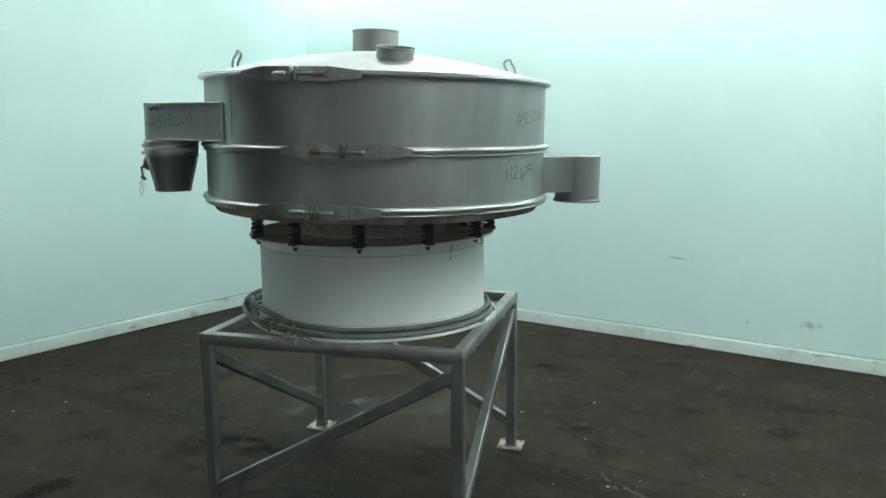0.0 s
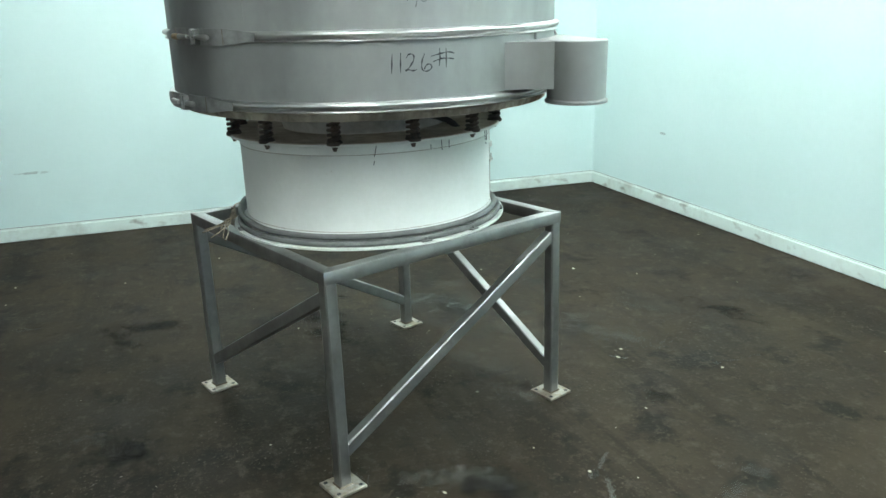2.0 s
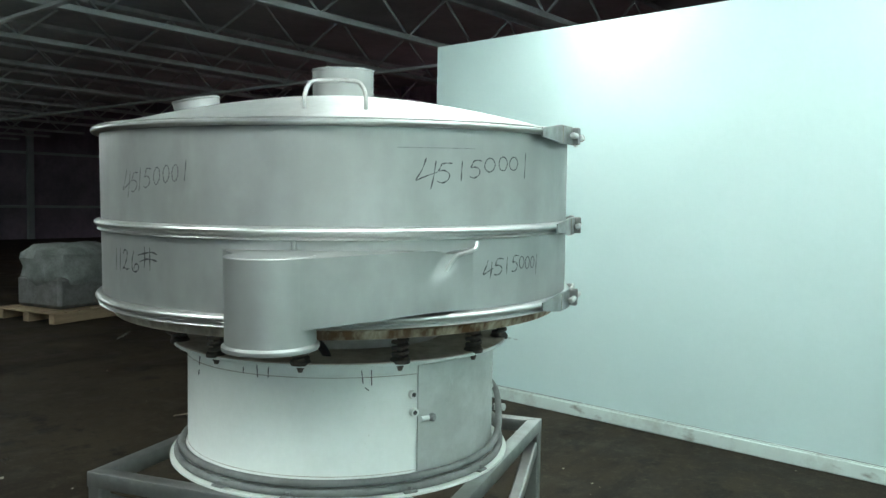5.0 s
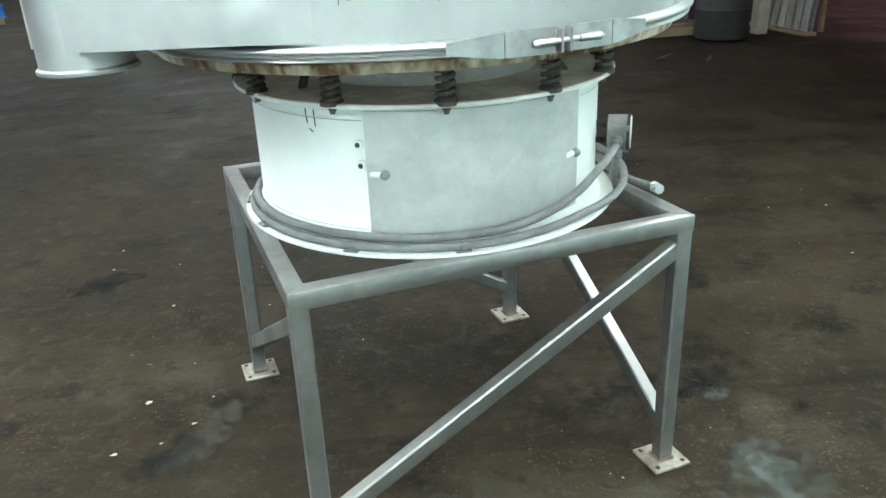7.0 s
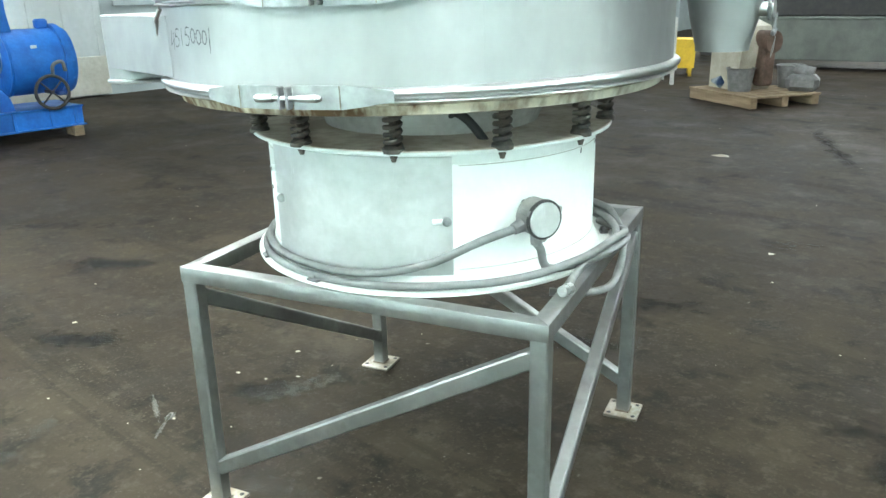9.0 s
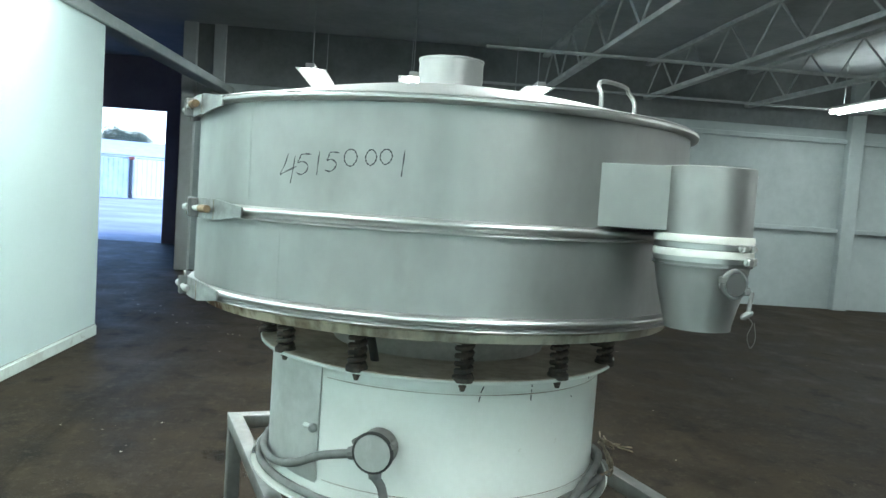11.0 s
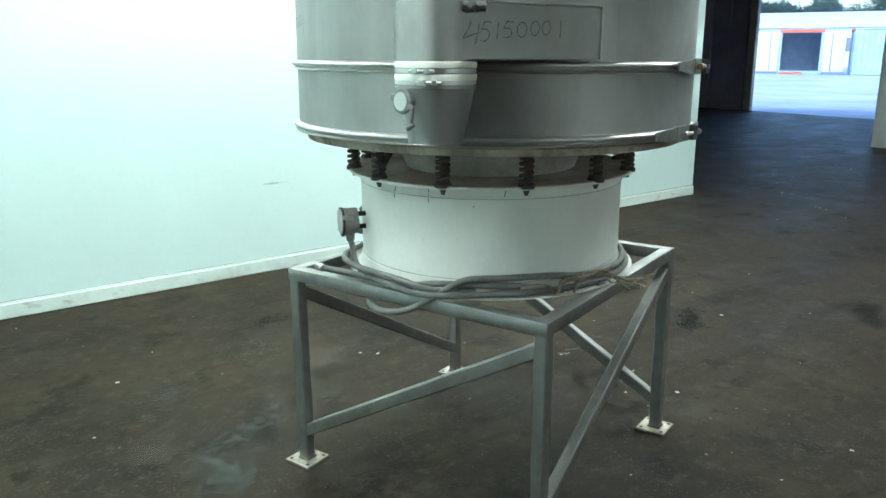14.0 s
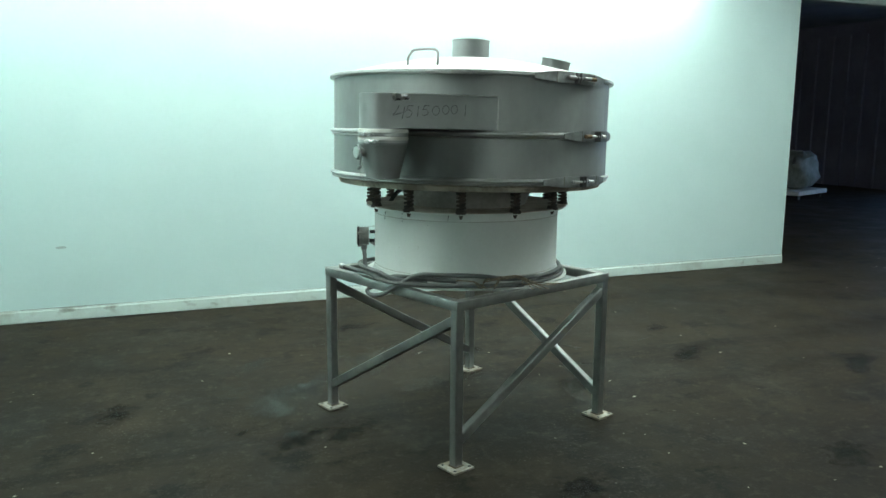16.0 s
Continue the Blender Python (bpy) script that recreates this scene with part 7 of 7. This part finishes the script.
def tree(u, v, h, seed):
    t = thing("tree", at(u, v, 0, -0.6), "dull green broad-leaved tree beyond the yard", "tree", "trees beyond the yard")
    rng = random.Random(seed)
    b = bmesh.new()
    hose(b, [(0, 0, -0.1), (0.1, 0.05, h * 0.3), (0.0, 0.1, h * 0.6)], 0.22, seg=8)
    for k in range(6):
        a = k * 1.05 + rng.random()
        rod(b, (0.05, 0.05, h * (0.3 + 0.05 * k)), (math.cos(a) * h * 0.28, math.sin(a) * h * 0.28, h * (0.5 + 0.06 * k)), 0.10, 0.03, 6)
    part("trunk", b, BARK, t)
    vs, fs = [], []
    for k in range(70):
        a, e, r = rng.uniform(0, 6.283), rng.uniform(-0.7, 1.4), h * rng.uniform(0.10, 0.34)
        cx, cy, cz = math.cos(a) * math.cos(e) * r, math.sin(a) * math.cos(e) * r, h * 0.66 + math.sin(e) * r
        for q in range(130):
            p = Vector((cx, cy, cz)) + Vector((rng.gauss(0, 1), rng.gauss(0, 1), rng.gauss(0, 0.8))) * h * 0.055
            n = Vector((rng.gauss(0, 1), rng.gauss(0, 1), rng.gauss(0, 1))).normalized()
            x = n.orthogonal().normalized() * h * 0.011
            y = n.cross(x)
            i = len(vs)
            vs += [p - x, p - y * 0.6, p + x, p + y * 0.6]
            fs.append((i, i + 1, i + 2, i + 3))
    me = bpy.data.meshes.new("crown")
    me.from_pydata(vs, [], fs)
    me.materials.append(LEAF)
    o = new("crown", me)
    o.parent = t
    return t


for k, (u, v, h) in enumerate(((104, 78, 7.6), (106, 70, 8.2), (110, 62, 7.4), (108, 54, 7.0), (112, 45, 7.9), (110, 36, 7.2), (98, 84, 7.8), (112, 66, 7.8), (106, 58, 7.3), (116, 50, 8.0), (112, 40, 7.5), (108, 74, 7.2), (118, 82, 8.4), (116, 76, 8.6), (120, 71, 8.3), (117, 63, 8.5), (121, 57, 8.8), (119, 47, 8.4), (118, 88, 8.2), (122, 66, 8.9), (120, 79, 8.7), (121, 52, 8.5), (118, 73.5, 8.6), (120, 75, 8.0), (115, 71, 8.1))):
    tree(u, v, h, 40 + k)

# ---- litter and scuffs on the floor ----


def stain(name, m, w, h, material, label):
    """A thin stain: a flat disc, w by h, just proud of its surface."""
    b = bmesh.new()
    ring = [b.verts.new((math.cos(2 * math.pi * i / 20), math.sin(2 * math.pi * i / 20), 0)) for i in range(20)]
    b.faces.new(ring)
    o = part(name, b, material, m=m @ Matrix.Diagonal((w, h, 1, 1)))
    return tagged(o, label, "stain", "stains", "stuff")


for x, y, w, h, turn in ((1.19, 0.52, 0.11, 0.06, 30), (-0.88, -2.45, 0.22, 0.07, 10), (-0.25, -5.0, 0.12, 0.05, 0), (0.30, 0.35, 0.26, 0.08, 0), (0.75, 1.20, 0.20, 0.02, 70), (-0.05, 0.75, 0.40, 0.10, 15), (-0.45, 1.25, 0.25, 0.10, 40), (-2.9, -6.1, 0.45, 0.12, 20), (1.75, 0.2, 0.16, 0.03, 10), (0.6, -0.2, 0.34, 0.09, 50), (-1.6, -0.9, 0.10, 0.04, 60), (1.23, 0.37, 0.16, 0.05, -75), (-0.53, -2.50, 0.22, 0.14, 20), (-0.84, -2.39, 0.12, 0.04, 0), (1.0, 0.12, 0.16, 0.018, -40), (0.25, 1.02, 0.34, 0.16, 20), (0.0, 0.95, 0.30, 0.14, 70), (-0.22, 0.85, 0.22, 0.10, 40), (0.13, 1.38, 0.20, 0.08, 10), (0.08, 0.41, 0.30, 0.14, 0), (-0.31, -0.94, 0.20, 0.08, 30), (-0.29, -4.73, 0.16, 0.05, 0), (-0.70, 0.95, 0.22, 0.12, 30), (-0.30, 0.55, 0.20, 0.10, 10)):
    stain("floor_scuff", pose(x, y, 0.0015, 0, 0, turn), w, h, SCUFF, "pale chalky scuff on the concrete")
# the last two are flat pale colour in place of far reflecting marks
for x, y, w, h, turn in ((0.88, 0.21, 0.10, 0.010, 115), (0.90, 0.16, 0.035, 0.022, 100), (1.0, 0.12, 0.12, 0.010, -40), (0.42, 0.86, 0.05, 0.012, 20), (-4.15, -4.6, 0.30, 0.035, 30), (-4.45, -4.3, 0.22, 0.03, 45)):
    stain("scrape_mark", pose(x, y, 0.0016, 0, 0, turn), w, h, SCRAPE, "short pale mark or scrape on the concrete")
for x, y, w, h, turn in ((-0.62, 0.66, 0.30, 0.18, 40), (-0.40, 0.78, 0.22, 0.10, 10), (-0.76, 0.27, 0.08, 0.04, 20)):
    stain("paint_stain", pose(x, y, 0.002, 0, 0, turn), w, h, BLUE_SCUFF, "bluish paint stain on the concrete")
for x, y, w, h, turn in ((2.3, -0.9, 0.35, 0.12, 20), (2.0, 0.3, 0.20, 0.10, 0), (1.6, -0.2, 0.18, 0.12, 30), (-1.2, -0.6, 0.22, 0.12, 10), (-0.4, -1.4, 0.30, 0.15, 0), (-0.2, -0.9, 0.20, 0.14, 30), (0.4, 1.6, 0.3, 0.12, 0), (-1.3, 1.0, 0.22, 0.10, 60), (0.9, -1.4, 0.25, 0.13, 15), (0.73, 0.71, 0.10, 0.07, 0), (-0.75, 0.2, 0.28, 0.12, 20), (-1.23, -0.45, 0.20, 0.12, 60), (0.69, -0.12, 0.25, 0.12, 30), (1.77, -0.14, 0.22, 0.10, 0), (-1.1, -5.2, 1.3, 0.12, 100), (-2.0, -5.4, 1.2, 0.11, 98), (3.1, -1.3, 0.5, 0.14, 25), (-0.6, 0.15, 0.22, 0.13, 5), (-0.95, 0.42, 0.10, 0.05, 10)):
    stain("oil_stain", pose(x, y, 0.001, 0, 0, turn), w, h, OIL, "dark oil stain on the concrete")
for x, z, w, h, t in ((3.89, 0.226, 0.09, 0.035, 5), (3.97, 0.066, 0.12, 0.014, 3), (0.9, 0.5, 0.05, 0.012, 0), (3.55, 0.20, 0.02, 0.02, 0), (3.1, 0.55, 0.14, 0.008, 0)):
    stain("wall_smudge", RM @ pose(x, -0.018 if z < 0.1 else -0.0015, z, 90, 0, 0) @ pose(0, 0, 0, 0, 0, t), w, h, SMUDGE, "grey scuff on the white partition")
stain("wall_smudge", LM @ pose(4.0, 0.0015, 0.434, 90, 0, 0), 0.13, 0.012, SMUDGE, "grey scuff on the white partition")
for v, z, w, h in ((-1.2, 0.30, 0.16, 0.04), (-2.3, 0.22, 0.30, 0.05), (-0.5, 0.16, 0.20, 0.05), (0.185, 0.435, 0.035, 0.06), (0.11, 0.14, 0.07, 0.022), (-0.06, 0.15, 0.07, 0.012), (-0.15, 0.125, 0.08, 0.016), (-1.7, 0.10, 0.12, 0.02)):
    stain("door_smudge", BM @ pose(EU - 0.1005, v, z, 0, -90, 0), h, w, DOOR_MARK, "dark scraped mark on the foot of the door")
rng = random.Random(77)
vs, fs = [], []
for k in range(270):
    r, a = rng.uniform(0.5, 9.0) ** 1.0, rng.uniform(0, 6.283)
    x, y = r * math.cos(a), r * math.sin(a)
    u = x * math.cos(radians(18.5)) - y * math.sin(radians(18.5))
    v = x * math.sin(radians(18.5)) + y * math.cos(radians(18.5))
    if v > 2.4 or (u < -2.7 and v > -2.2):
        continue
    s, n, i = rng.choice((0.0025, 0.003, 0.004, 0.0055, 0.008)), 5, len(vs)
    ph = rng.uniform(0, 6)
    vs += [(x + s * rng.uniform(0.5, 1.4) * math.cos(ph + 6.283 * j / n), y + s * rng.uniform(0.5, 1.2) * math.sin(ph + 6.283 * j / n), 0.001) for j in range(n)] + [(x, y, 0.001 + s * 0.35)]
    fs += [(i + j, i + (j + 1) % n, i + n) for j in range(n)]
for k in range(28):
    f = rng.random()
    x, y, s, i, ph = 4.6 + 4.4 * f + rng.gauss(0, 0.10), -0.45 + 1.7 * f ** 0.8 + rng.gauss(0, 0.10), rng.choice((0.005, 0.007, 0.011)), len(vs), rng.uniform(0, 6)
    vs += [(x + s * rng.uniform(0.5, 1.6) * math.cos(ph + 1.257 * j), y + s * rng.uniform(0.5, 1.2) * math.sin(ph + 1.257 * j), 0.001) for j in range(5)] + [(x, y, 0.001 + s * 0.3)]
    fs += [(i + j, i + (j + 1) % 5, i + 5) for j in range(5)]
for x, y, s in ((-0.45, 1.56, 0.012), (1.83, -0.28, 0.012), (0.89, -0.18, 0.010), (0.79, -0.41, 0.012), (-0.79, -2.26, 0.020), (0.42, 0.86, 0.010), (0.88, 0.16, 0.008), (-0.30, -4.62, 0.055)):
    i = len(vs)
    vs += [(x + s * rng.uniform(0.6, 1.5) * math.cos(1.257 * j), y + s * rng.uniform(0.5, 1.0) * math.sin(1.257 * j), 0.001) for j in range(5)] + [(x, y, 0.001 + s * 0.25)]
    fs += [(i + j, i + (j + 1) % 5, i + 5) for j in range(5)]
me = bpy.data.meshes.new("floor_litter")
me.from_pydata(vs, [], fs)
me.materials.append(CREAM)
tagged(new("floor_litter", me), "small pale flakes and crumbs strewn over the floor", "litter", kind="stuff")
